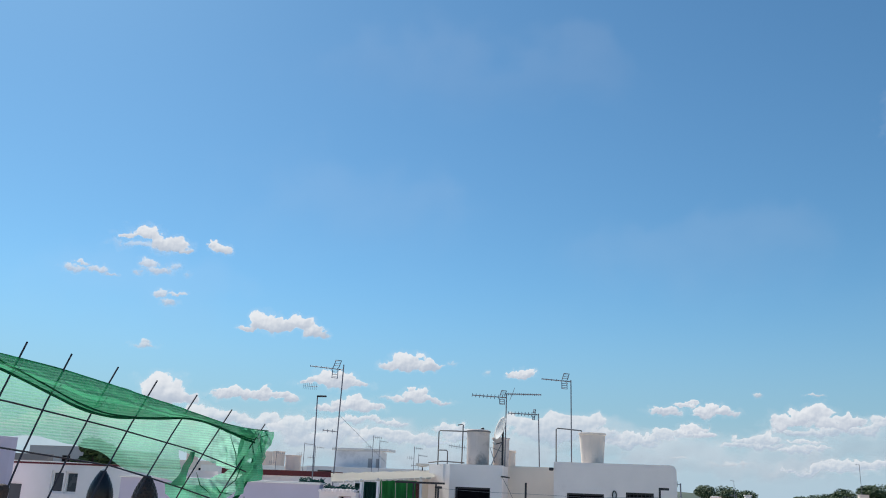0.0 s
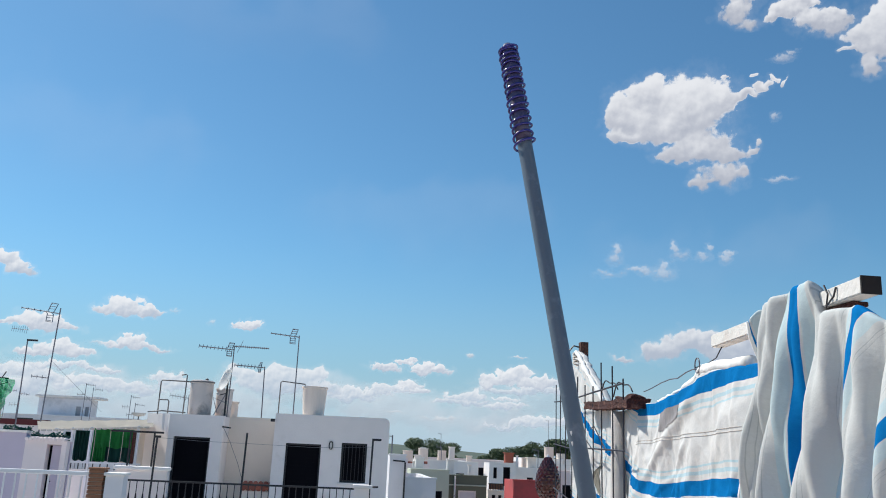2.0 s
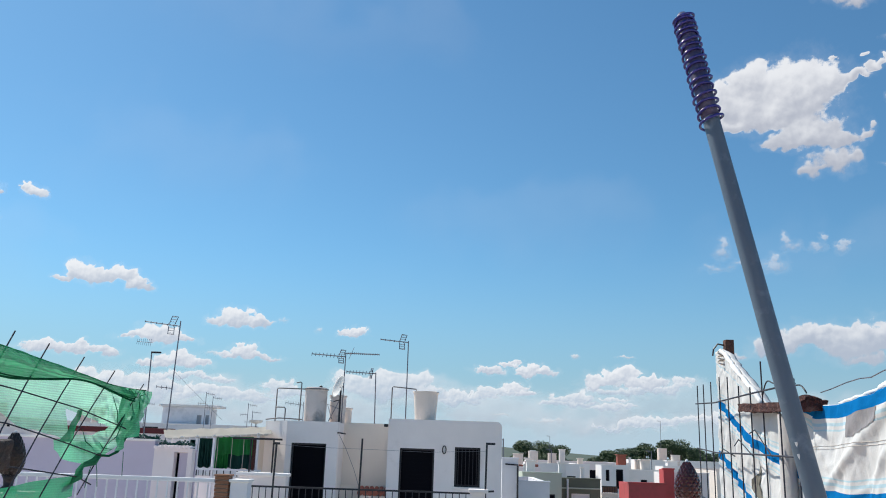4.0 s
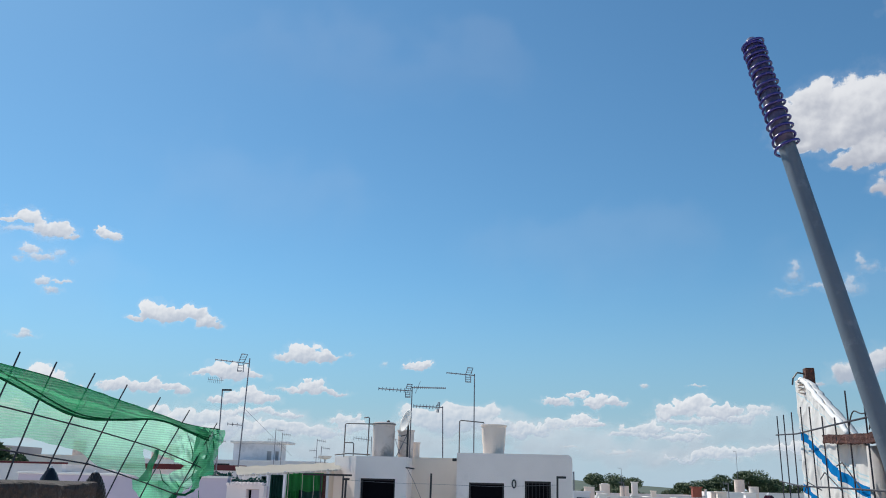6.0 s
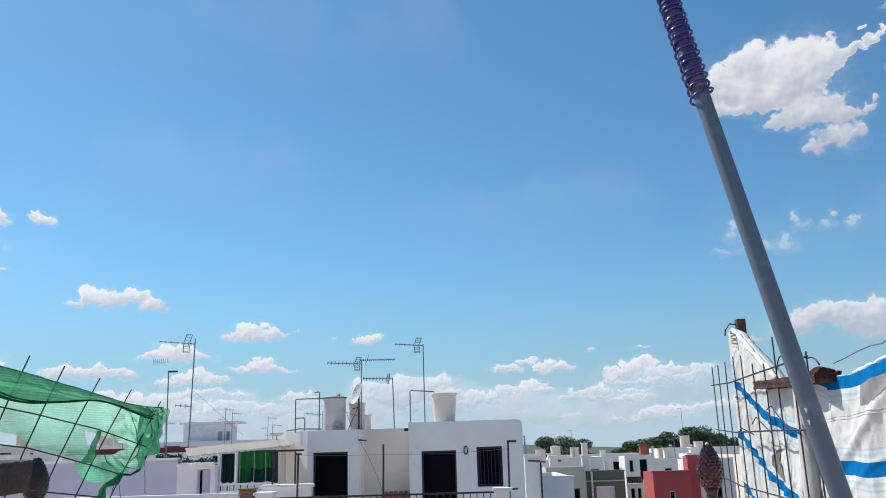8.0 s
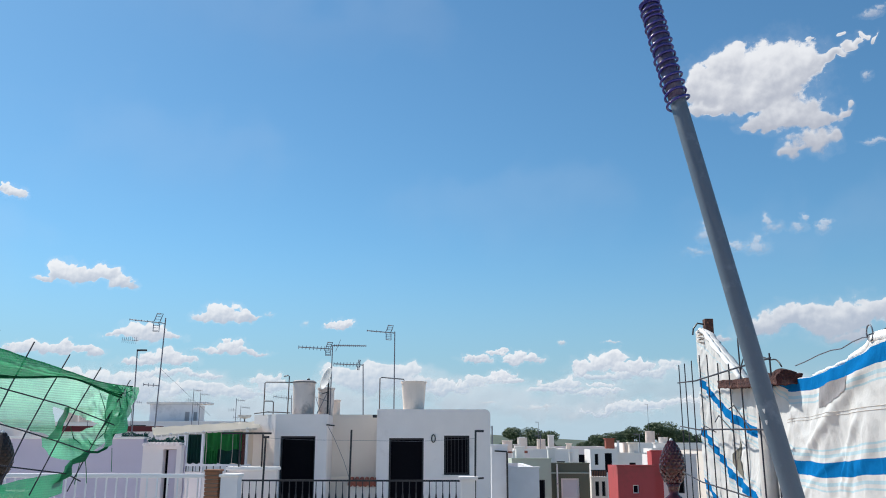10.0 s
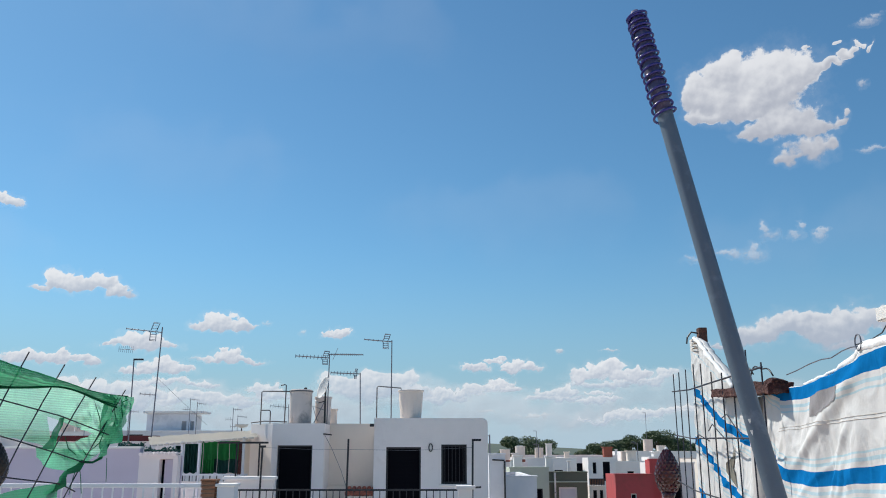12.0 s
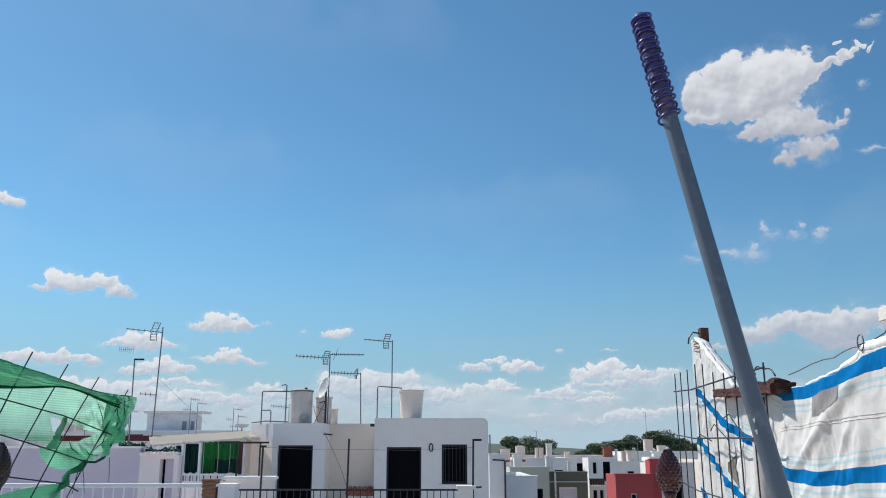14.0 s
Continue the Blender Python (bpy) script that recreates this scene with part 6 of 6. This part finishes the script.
mesh = thing("steel_mesh", (1.1, 3.8, 0), "dark steel reinforcing mesh standing before the canvas", "mesh")
for i in range(2, 12):
    y = 4.81 - 0.2 * i + 0.012 * math.sin(i * 2.3)
    z1 = (1.995, 1.985, 1.978, 1.97, 1.965, 1.97, 1.955, 1.9, 1.88, 1.955, 1.92, 1.86)[i]
    x = wall_x(y) - 0.045
    lean = 0.012 * math.sin(i * 1.9)
    part("bar", tube([(x + 0.01, y + 0.03 + lean, 0.0), (x, y + lean * 0.4, 1.2), (x - 0.004, y, z1)], 0.0026, 6), M_rebar, mesh)
for z, dz in ((1.89, -0.035), (1.668, -0.03), (1.44, -0.03), (1.2, 0), (0.9, 0)):
    part("cross_bar", tube([(wall_x(4.46) - 0.05, 4.46, z), (wall_x(3.9) - 0.055, 3.9, z + dz * 0.6 - 0.006), (wall_x(3.2) - 0.05, 3.2, z + dz), (wall_x(2.6) - 0.05, 2.6, z + dz * 1.3)], 0.0032, 6), M_rebar, mesh)
for s in (0.0, 0.33, 0.61):
    y = 3.7 - s
    part("loose_tie", tube([(wall_x(y) - 0.05, y + 0.1, 1.62 + 0.15 * s), (wall_x(y) - 0.065, y, 1.66 + 0.1 * s), (wall_x(y) - 0.06, y - 0.14, 1.63)], 0.0022, 5), M_rebar, mesh)

plank = thing("broken_plank", (1.08, 3.0, 1.78), "rough red-brown broken plank on a prop", "plank")
xa, xb = wall_x(3.42) - 0.05, wall_x(2.55) - 0.05
b = solid([(xa, 3.42, 1.8), (xb, 2.55, 1.762), (xb + 0.08, 2.55, 1.764), (xa + 0.08, 3.42, 1.802), (xa, 3.42, 1.829), (xb, 2.55, 1.79), (xb + 0.08, 2.55, 1.794), (xa + 0.08, 3.42, 1.831)])
bmesh.ops.subdivide_edges(b, edges=b.edges[:], cuts=26, use_grid_fill=True)
for v in b.verts:
    v.co += Vector((noise.noise(v.co * 14), noise.noise(v.co * 14 + Vector((3, 0, 0))), noise.noise(v.co * 17 + Vector((0, 3, 0))))) * 0.005 + Vector((0.004 * noise.noise((v.co.z * 90, v.co.y * 26, 3)), 0, 0.005 * noise.noise((v.co.x * 80, v.co.y * 34, v.co.z * 80))))
part("board", b, M_wood, plank, smooth=False)
for y0_, y1_, h_ in ((2.95, 2.68, 0.01), (2.76, 2.56, 0.012)):
    b = solid([(wall_x(y0_) - 0.045, y0_, 1.79), (wall_x(y1_) - 0.04, y1_, 1.785), (wall_x(y1_) + 0.01, y1_, 1.785), (wall_x(y0_) + 0.01, y0_, 1.79), (wall_x(y0_) - 0.045, y0_, 1.808), (wall_x(y1_) - 0.035, y1_, 1.79 + h_), (wall_x(y1_) + 0.01, y1_, 1.79 + h_), (wall_x(y0_) + 0.01, y0_, 1.812)])
    bmesh.ops.subdivide_edges(b, edges=b.edges[:], cuts=4, use_grid_fill=True)
    for v in b.verts:
        v.co += Vector((noise.noise(v.co * 19), noise.noise(v.co * 19 + Vector((3, 0, 0))), noise.noise(v.co * 21 + Vector((0, 3, 0))))) * 0.01
    part("splinter", b, M_wood, plank)
part("prop", tube([(wall_x(2.85) - 0.02, 2.87, 0), (wall_x(2.85) - 0.025, 2.85, 1.0), (wall_x(2.85) - 0.02, 2.84, 1.765)], [0.03, 0.028, 0.026], 10), M_greywood, plank, "grey weathered prop", smooth=True)
for y, z in ((2.98, 1.87), (2.74, 1.845)):
    c = [(wall_x(y) - 0.05, y + 0.02 - 0.2 * u, z - 0.035 + 0.06 * math.sin(math.pi * u) * (1 - 0.5 * u) + 0.01 * math.sin(u * 9)) for u in [i / 14 for i in range(15)]]
    part("bent_wire", tube(c, 0.0024, 6), M_wire, plank, smooth=True)

wire = thing("loose_wire", (wall_x(2.2), 2.2, 1.8), "loose grey wire with a loop above the canvas", "wire")
c = [(wall_x(y) - 0.005, y, z) for y, z in ((2.5, 1.812), (2.4, 1.815), (2.28, 1.822), (2.18, 1.824), (2.1, 1.82), (2.02, 1.828), (1.96, 1.83), (1.9, 1.826))]
part("strand", tube(c, 0.0017, 5), M_greywire, wire, smooth=True)
ring = [(wall_x(1.93) - 0.02, 1.885 + 0.014 * math.cos(a), 1.832 + 0.018 * math.sin(a)) for a in [2 * math.pi * i / 20 for i in range(21)]]
part("loop", tube(ring, 0.0018, 5, cap=False), M_greywire, wire, smooth=True)
part("strand", tube([(wall_x(1.9) - 0.015, 1.9, 1.828), (wall_x(1.84), 1.84, 1.834), (wall_x(1.78), 1.78, 1.84), (wall_x(1.72), 1.72, 1.868)], 0.0015, 5), M_wire, wire, smooth=True)

beam = thing("timber_beam", (wall_x(1.4), 1.4, 1.86), "white flaking timber batten on a post with a dark end", "beam")
BA, BB = 1.76, 1.045
xs_ = lambda y: wall_x(y) - 0.004
b = solid([(xs_(BA) - 0.014, BA, 1.86), (xs_(BB) - 0.014, BB, 1.852), (xs_(BB) + 0.016, BB, 1.852), (xs_(BA) + 0.016, BA, 1.86), (xs_(BA) - 0.014, BA, 1.888), (xs_(BB) - 0.014, BB, 1.878), (xs_(BB) + 0.016, BB, 1.878), (xs_(BA) + 0.016, BA, 1.888)])
bmesh.ops.bevel(b, geom=b.edges[:], offset=0.002, segments=2, affect="EDGES")
part("batten", b, M_beam, beam)
part("end_grain", solid([(xs_(BB) - 0.0145, BB - 0.003, 1.8515), (xs_(BB) + 0.0165, BB - 0.003, 1.8515), (xs_(BB) + 0.0165, BB, 1.8515), (xs_(BB) - 0.0145, BB, 1.8515), (xs_(BB) - 0.0145, BB - 0.003, 1.8785), (xs_(BB) + 0.0165, BB - 0.003, 1.8785), (xs_(BB) + 0.0165, BB, 1.8785), (xs_(BB) - 0.0145, BB, 1.8785)]), M_beamend, beam, "dark end grain")
part("lower_batten", bx(xs_(1.2) - 0.012, xs_(1.2) + 0.014, 1.1, 1.24, 1.844, 1.852, 0.002), M_wood, beam, "bare brown lower batten")
part("post", tube([(xs_(1.2) + 0.03, 1.22, 0), (xs_(1.2) + 0.03, 1.22, 1.85)], 0.016, 8), M_greywood, beam)
part("wire_tie", tube([(xs_(1.14) - 0.017, 1.155, 1.885), (xs_(1.14) - 0.02, 1.14, 1.868), (xs_(1.14) - 0.018, 1.15, 1.85), (xs_(1.14) - 0.02, 1.125, 1.862), (xs_(1.14) - 0.018, 1.12, 1.876)], 0.0016, 5), M_wire, beam)

drape = thing("canvas_drape", (wall_x(1.3), 1.3, 1.0), "white canvas with blue stripes draped over the batten", "canvas")
drape_top = curve([(0.8, 1.7), (0.95, 1.79), (1.02, 1.83), (1.1, 1.838), (1.17, 1.842), (1.19, 1.9), (1.3, 1.9), (1.4, 1.898), (1.44, 1.893), (1.46, 1.875)])


DW = 0.66


def drape_at(u, v):
    y = 0.8 + DW * u
    zt = drape_top(y)
    over = min(1.0, v * 12)
    drop = max(0.0, v - 0.08)
    z = zt - 0.95 * drop ** 1.1
    if v < 0.083:
        z = zt - 0.035 * (1 - over) ** 2
    amp = min(1.0, 0.25 + drop * 3)
    yy = y + 0.3 * drop * (y - 1.2)
    s = math.sin(y * 29 + 0.5 * math.sin(y * 7) - 6.5 * drop)
    f = (0.048 * (1 - abs(s)) + 0.016 * (1 - abs(math.sin(y * 47 + 2 - 9 * drop))) + 0.005 * math.sin(y * 120 + 5 * v)) * amp * (1 + 0.7 * max(0.0, min(1.0, (y - 1.28) * 12)))
    f += 0.014 * noise.noise((y * 9, z * 2, 6.1)) * amp + 0.005 * noise.noise((y * 24, z * 14, 2.1))
    x = wall_x(y) - 0.004 + 0.024 * (1 - 2 * over if v < 0.083 else -1) - 0.012 + f - 0.07 * drop
    return (x, yy, z)


NU, NV = 220, 90


def drape_band(u, v):
    """Distance over the cloth from its middle blue stripe; the near edge is pulled askew."""
    y = 0.8 + DW * u
    drop = max(0.0, v - 0.08) * 0.95
    return y - 1.255 + 0.012 * math.sin(drop * 9 + 1) - 4.4 * max(0.0, 1.19 - y) * drop


part("side_hem", tube([Vector(drape_at(1.0, v)) for v in np.linspace(0.02, 1, 30)], 0.004, 6), M_plaincanvas, drape, smooth=True)
part("lower_hem", tube([Vector(drape_at(u, 1.0)) for u in np.linspace(0, 1, 60)], 0.004, 6), M_plaincanvas, drape, smooth=True)
cloth_part("sheet", drape, M_drape, grid_cloth(NU, NV, drape_at, drape_band))

# ---------------------------------------------------------------- green net on bent mesh
net_x = lambda y: -2.624 + 0.16 * y
panel = thing("bent_mesh_panel", (-2.0, 4.1, 0.95), "bent dark reinforcing mesh leaning over the parapet", "mesh")
ROD_Y = (2.4, 2.68, 3.0, 3.29, 3.51, 3.77, 4.02, 4.31, 4.6, 4.91)
ROD_Z = (2.11, 2.11, 2.105, 2.1, 2.09, 2.075, 2.05, 2.018, 1.977, 1.93)
ROD_K = (0.2, 0.22, 0.26, 0.3, 0.36, 0.48, 0.56, 0.68, 0.78, 0.86)
for y, z, k in zip(ROD_Y, ROD_Z, ROD_K):
    low = 1.34 if y > 4 else 1.1
    pts = [(net_x(y - k * (z - q)) + 0.012, y - k * (z - q) - 0.02 * math.sin((z - q) * 5), q) for q in (z, z - 0.2, z - 0.4, low)]
    part("bar", tube(pts, 0.0035, 6), M_rebar, panel)
for run in (((2.2, 1.93), (2.8, 1.905), (3.25, 1.874), (3.82, 1.82), (4.31, 1.761), (4.69, 1.69), (4.78, 1.672)),
            ((2.2, 1.78), (2.8, 1.745), (3.28, 1.709), (3.8, 1.669), (4.03, 1.63), (4.27, 1.586), (4.56, 1.528)),
            ((2.4, 1.6), (3.2, 1.545), (3.92, 1.476), (4.37, 1.427), (4.5, 1.385))):
    part("cross_bar", tube([(net_x(y) + 0.016, y, z) for y, z in run], 0.0036, 6), M_rebar, panel)
part("prop", tube([(net_x(3.6) - 0.02, 3.5, 0), (net_x(3.6) - 0.02, 3.5, 1.3)], 0.02, 8), M_rust, panel)

net = thing("shade_net", (-2.0, 4.0, 1.3), "torn translucent green shade netting hung on bent mesh", "netting")
n_top = curve([(2.2, 2.07), (2.9, 2.055), (3.2, 2.04), (3.47, 2.026), (3.79, 1.994), (4.155, 1.953), (4.6, 1.9), (4.8, 1.893), (4.96, 1.897)], 0.06)
n_bot = curve([(2.2, 1.72), (2.9, 1.74), (3.27, 1.754), (3.42, 1.765), (3.59, 1.742), (3.776, 1.722), (3.9, 1.662), (4.03, 1.645), (4.2, 1.622), (4.33, 1.57), (4.5, 1.53), (4.66, 1.528), (4.74, 1.545), (4.84, 1.655), (4.9, 1.74), (4.96, 1.84)], 0.03)
n_roll = curve([(2.2, 2.05), (2.9, 2.03), (3.05, 2.015), (3.22, 1.98), (3.44, 1.919), (3.65, 1.866), (3.8, 1.868), (3.98, 1.881), (4.285, 1.913), (4.45, 1.89), (4.6, 1.86), (4.8, 1.823)], 0.12)


def net_at(u, v):
    y = 2.2 + 2.76 * u
    z = n_top(y) + (n_bot(y) - n_top(y)) * v
    crum = max(0.0, min(1.0, (y - 4.42) / 0.2))
    f = 0.025 * math.sin(math.pi * v) + 0.015 * noise.noise((y * 3, z * 6, 0.4)) + crum * (0.045 * noise.noise((y * 9, z * 9, 3.1)) + 0.02 * noise.noise((y * 21, z * 21, 3.1)))
    return (net_x(y) - 0.012 - f, y + crum * 0.02 * noise.noise((y * 10, z * 10, 9)), z + 0.006 * noise.noise((y * 12, v * 3, 5)))


def net_keep(u, v):
    x, y, z = net_at(u, v)
    wire_z = 1.761 - 0.187 * (y - 4.31)
    low_edge = 1.634 + 0.01 * noise.noise((y * 12, 0, 2)) + 0.25 * max(0.0, 4.34 - y) + 0.4 * max(0.0, y - 4.6)
    torn = 4.305 + 0.015 * noise.noise((z * 14, 1, 0)) < y < 4.73 + 0.02 * noise.noise((z * 14, 4, 0)) and low_edge < z < wire_z - 0.004
    return not torn


cloth_part("sheet", net, M_net, grid_cloth(520, 120, net_at, lambda u, v: v, net_keep), thick=0)


def net_fold_at(u, v):
    y = 2.2 + 2.6 * u
    z = n_top(y) + (n_roll(y) - n_top(y)) * v + 0.004 * noise.noise((y * 9, v * 4, 3))
    return (net_x(y) + 0.012 + 0.03 * math.sin(math.pi * v) + 0.015 * noise.noise((y * 4, z * 9, 2.4)) + 0.006 * noise.noise((y * 17, z * 20, 2.4)), y, z)


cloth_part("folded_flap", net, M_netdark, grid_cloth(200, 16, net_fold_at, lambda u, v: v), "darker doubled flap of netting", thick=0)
for dz, r in ((0.0, 0.005), (0.024, 0.0032)):
    pts = [(net_x(y) + 0.03, y, n_roll(y) - 0.004 + dz * (0.6 + 0.6 * math.sin(y * 2.6))) for y in np.linspace(2.2, 4.8, 60)]
    part("rolled_edge", tube(pts, [r * (1 + 0.5 * noise.noise((p[1] * 6, dz, 0))) for p in pts], 8), M_hem, net, "tightly rolled dark green edge", smooth=True)
pts = [(net_x(y) + 0.004, y, n_top(y)) for y in np.linspace(2.2, 4.96, 50)]
part("top_edge", tube(pts, 0.0035, 6), M_hem, net, smooth=True)
edge = [(4.96, 1.895), (4.975, 1.86), (4.95, 1.8), (4.91, 1.74), (4.85, 1.655), (4.76, 1.55), (4.68, 1.527), (4.57, 1.531)]
part("torn_edge", tube([(net_x(y) - 0.01, y, z) for y, z in edge], [0.007, 0.008, 0.006, 0.009, 0.007, 0.008, 0.006, 0.007], 7), M_hem, net, smooth=True)
tail = [(4.57, 1.531), (4.5, 1.5), (4.46, 1.48), (4.42, 1.455), (4.38, 1.43), (4.36, 1.4), (4.3, 1.385)]
part("twisted_tail", tube([(net_x(y) + 0.02 * math.sin(i * 2), y, z) for i, (y, z) in enumerate(tail)], [0.014, 0.02, 0.012, 0.017, 0.022, 0.013, 0.008], 9), M_netdark, net, "twisted tail of torn netting", smooth=True)
# thin dark tubes draw the shade in the creases of the bunched net
for a_, b_, c_ in (((4.62, 1.62), (4.7, 1.7), (4.76, 1.79)), ((4.58, 1.58), (4.68, 1.63), (4.73, 1.72)), ((4.6, 1.84), (4.66, 1.76), (4.68, 1.68)), ((4.78, 1.86), (4.82, 1.76), (4.79, 1.66)), ((4.7, 1.88), (4.84, 1.85), (4.95, 1.88)), ((4.86, 1.87), (4.88, 1.8), (4.9, 1.75)), ((4.52, 1.6), (4.56, 1.57), (4.66, 1.56)), ((4.36, 1.66), (4.4, 1.6), (4.47, 1.57))):
    part("crease", tube([(net_x(p[0]) + 0.02, p[0], p[1]) for p in (a_, b_, c_)], [0.0012, 0.003, 0.0012], 6), M_hem, net, smooth=True)
flap = [(4.965, 1.88), (5.0, 1.637), (4.803, 1.614), (4.88, 1.74)]
b = bmesh.new()
b.faces.new([b.verts.new((net_x(y) - 0.03, y, z)) for y, z in flap])
bmesh.ops.subdivide_edges(b, edges=b.edges[:], cuts=6, use_grid_fill=True)
for v in b.verts:
    v.co.x += 0.02 * noise.noise(v.co * 12)
# deep green here carries the darkness of bunched layers
part("hanging_corner", b, net_mat("green_netting_bunched", 0.9, (0.035, 0.22, 0.12)), net, "dark hanging corner of netting", smooth=True)


def crumpled(u, v):
    """The bunched end of the sheet, folded over itself."""
    y = 4.66 + 0.3 * u
    z = n_top(y) - 0.005 + (n_bot(y) + 0.02 - n_top(y)) * v
    w = math.sin(y * 84 + 5 * math.sin(z * 9) + 3 * noise.noise((y * 6, z * 6, 2))) * 0.016 + 0.03 * noise.noise((y * 11, z * 8, 4)) + 0.014 * noise.noise((y * 30, z * 26, 1))
    return (net_x(y) + 0.015 + w, y + 0.014 * noise.noise((y * 12, z * 12, 8)), z)


def crumple_keep(u, v):
    x, y, z = crumpled(u, v)
    return noise.noise((y * 14, z * 10, 6.5)) < 0.4 and u + 0.12 * noise.noise((0, z * 16, 3)) > 0.1 + 0.9 * max(0.0, 0.2 - abs(z - 1.66) * 4) and u + 0.06 * noise.noise((3, z * 30, 3)) < 0.97


cloth_part("crumpled_end", net, M_crumple, grid_cloth(70, 60, crumpled, lambda u, v: v, crumple_keep), "crumpled torn end of the netting", thick=0)


def tear_flap(u, v):
    """The piece torn from the hole, folded back on the sheet."""
    z = 1.752 - 0.155 * u
    y = 4.315 - (0.015 + 0.085 * u ** 1.5) * v - 0.03 * u
    return (net_x(y) + 0.02 + 0.02 * math.sin(math.pi * v) + 0.012 * noise.noise((y * 16, z * 12, 5)), y + 0.008 * noise.noise((z * 20, 3, 1)), z)


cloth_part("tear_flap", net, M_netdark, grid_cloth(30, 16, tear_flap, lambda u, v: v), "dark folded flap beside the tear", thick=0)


def low_flap(u, v):
    y = 3.3 + 1.08 * u
    z = 1.43 - (0.03 + 0.1 * (1 - u)) * (1 - u) - v * (0.05 + 0.12 * (1 - abs(u - 0.4)))
    return (net_x(y) + 0.02 * noise.noise((y * 7, z * 7, 2)), y, z)


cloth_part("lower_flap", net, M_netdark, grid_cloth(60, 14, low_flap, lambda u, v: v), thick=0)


def slack(u, v):
    """The slack lower pocket below the tear."""
    y = 4.2 + 0.5 * u
    z = 1.61 - 0.02 * u - v * (0.05 + 0.06 * math.sin(math.pi * u))
    return (net_x(y) - 0.03 + 0.03 * noise.noise((y * 8, z * 8, 7)), y, z)


cloth_part("slack_pocket", net, M_crumple, grid_cloth(50, 16, slack, lambda u, v: v), thick=0)
for y, z, dy in ((4.8, 1.55, 0.02), (4.55, 1.5, 0.05), (4.52, 1.5, -0.06)):
    part("loose_thread", tube([(net_x(y), y, z), (net_x(y), y + dy * 0.5, z - 0.05), (net_x(y), y + dy, z - 0.13)], 0.002, 5), M_hem, net)


# ---------------------------------------------------------------- small things on the far roofs
rnd_ = random.Random(5)
for x, y, z, r in ((5.7, 63.5, 0.35, 0.45), (7.2, 64.5, 0.35, 0.4), (13.0, 61.6, 0.2, 0.35), (15.6, 61.5, 0.5, 0.4), (3.9, 54, 0.25, 0.4), (21, 88, 0.8, 0.6), (-27, 64, 2.2, 0.6), (-36, 82, 2.4, 0.8), (-48, 89, 2.9, 0.8)):
    water_tank(x, y, z, z + r * 2 + 0.5, r * 0.8, r * 0.8, M_tank2, "pale round water tank on a distant flat roof", lid=False)
slab = thing("roof_slab", (-14.0, 45.5, 3.35), "white overhanging roof slab on a stair house", "roof")
part("slab", bx(-15.75, -12.6, 44.8, 46.4, 3.4, 3.52, 0.02), M_white2, slab)
lamp_post = thing("wall_light", (1.95, 27.9, -6.4), "black iron light bracket on a white house", "lamp")
part("pole", tube([(2.0, 27.9, -6.4), (2.0, 27.9, 1.2)], 0.03, 6), M_bars, lamp_post)
part("bracket", tube([(1.6, 27.9, 1.24), (2.0, 27.9, 1.22)], 0.025, 6), M_bars, lamp_post)
for k in range(9):
    x = 2.45 + 0.3 * k
    y = 51.7 + rnd_.uniform(0, 0.1)
    h = rnd_.uniform(0.12, 0.5)
    b = bx(x - 0.14, x + 0.14, y + 0.4, y + 0.7, 0.2, 0.75 + h, 0.02)
    solo("roof_clutter", b, (M_white2, M_pink, M_terracotta)[k % 3], (x, y, 0.3), "small rendered block among clutter on a flat roof", "roof block", "blocks on the far roof")

roof_rail = thing("roof_railing", (8.17, 46.05, -0.31), "dark brown railing on a cream house roof", "railing")
part("top_rail", bx(7.76, 8.6, 46.05, 46.1, 0.0, 0.04), M_bars, roof_rail)
part("panel", bx(7.8, 8.56, 46.07, 46.085, -0.28, 0.0), M_brick, roof_rail, "brown slatted panel")
for k in range(10):
    part("baluster", bx(7.78 + 0.088 * k, 7.81 + 0.088 * k, 46.04, 46.066, -0.31, 0.0), M_bars, roof_rail)
for x, y, z0, z1 in ((6.3, 43.2, 0.05, 0.95), (3.75, 47, -6.4, 0.95), (12.3, 61.2, 0.4, 1.5)):
    vp = thing("vent_stack", (x, y, z0), "slim pale vent stack on a flat roof", "vent", "vent stacks")
    part("flue", bx(x - 0.07, x + 0.07, y - 0.07, y + 0.07, z0, z1, 0.01), M_white2, vp)
    part("cowl", bx(x - 0.1, x + 0.1, y - 0.1, y + 0.1, z1, z1 + 0.05, 0.01), M_cream, vp)
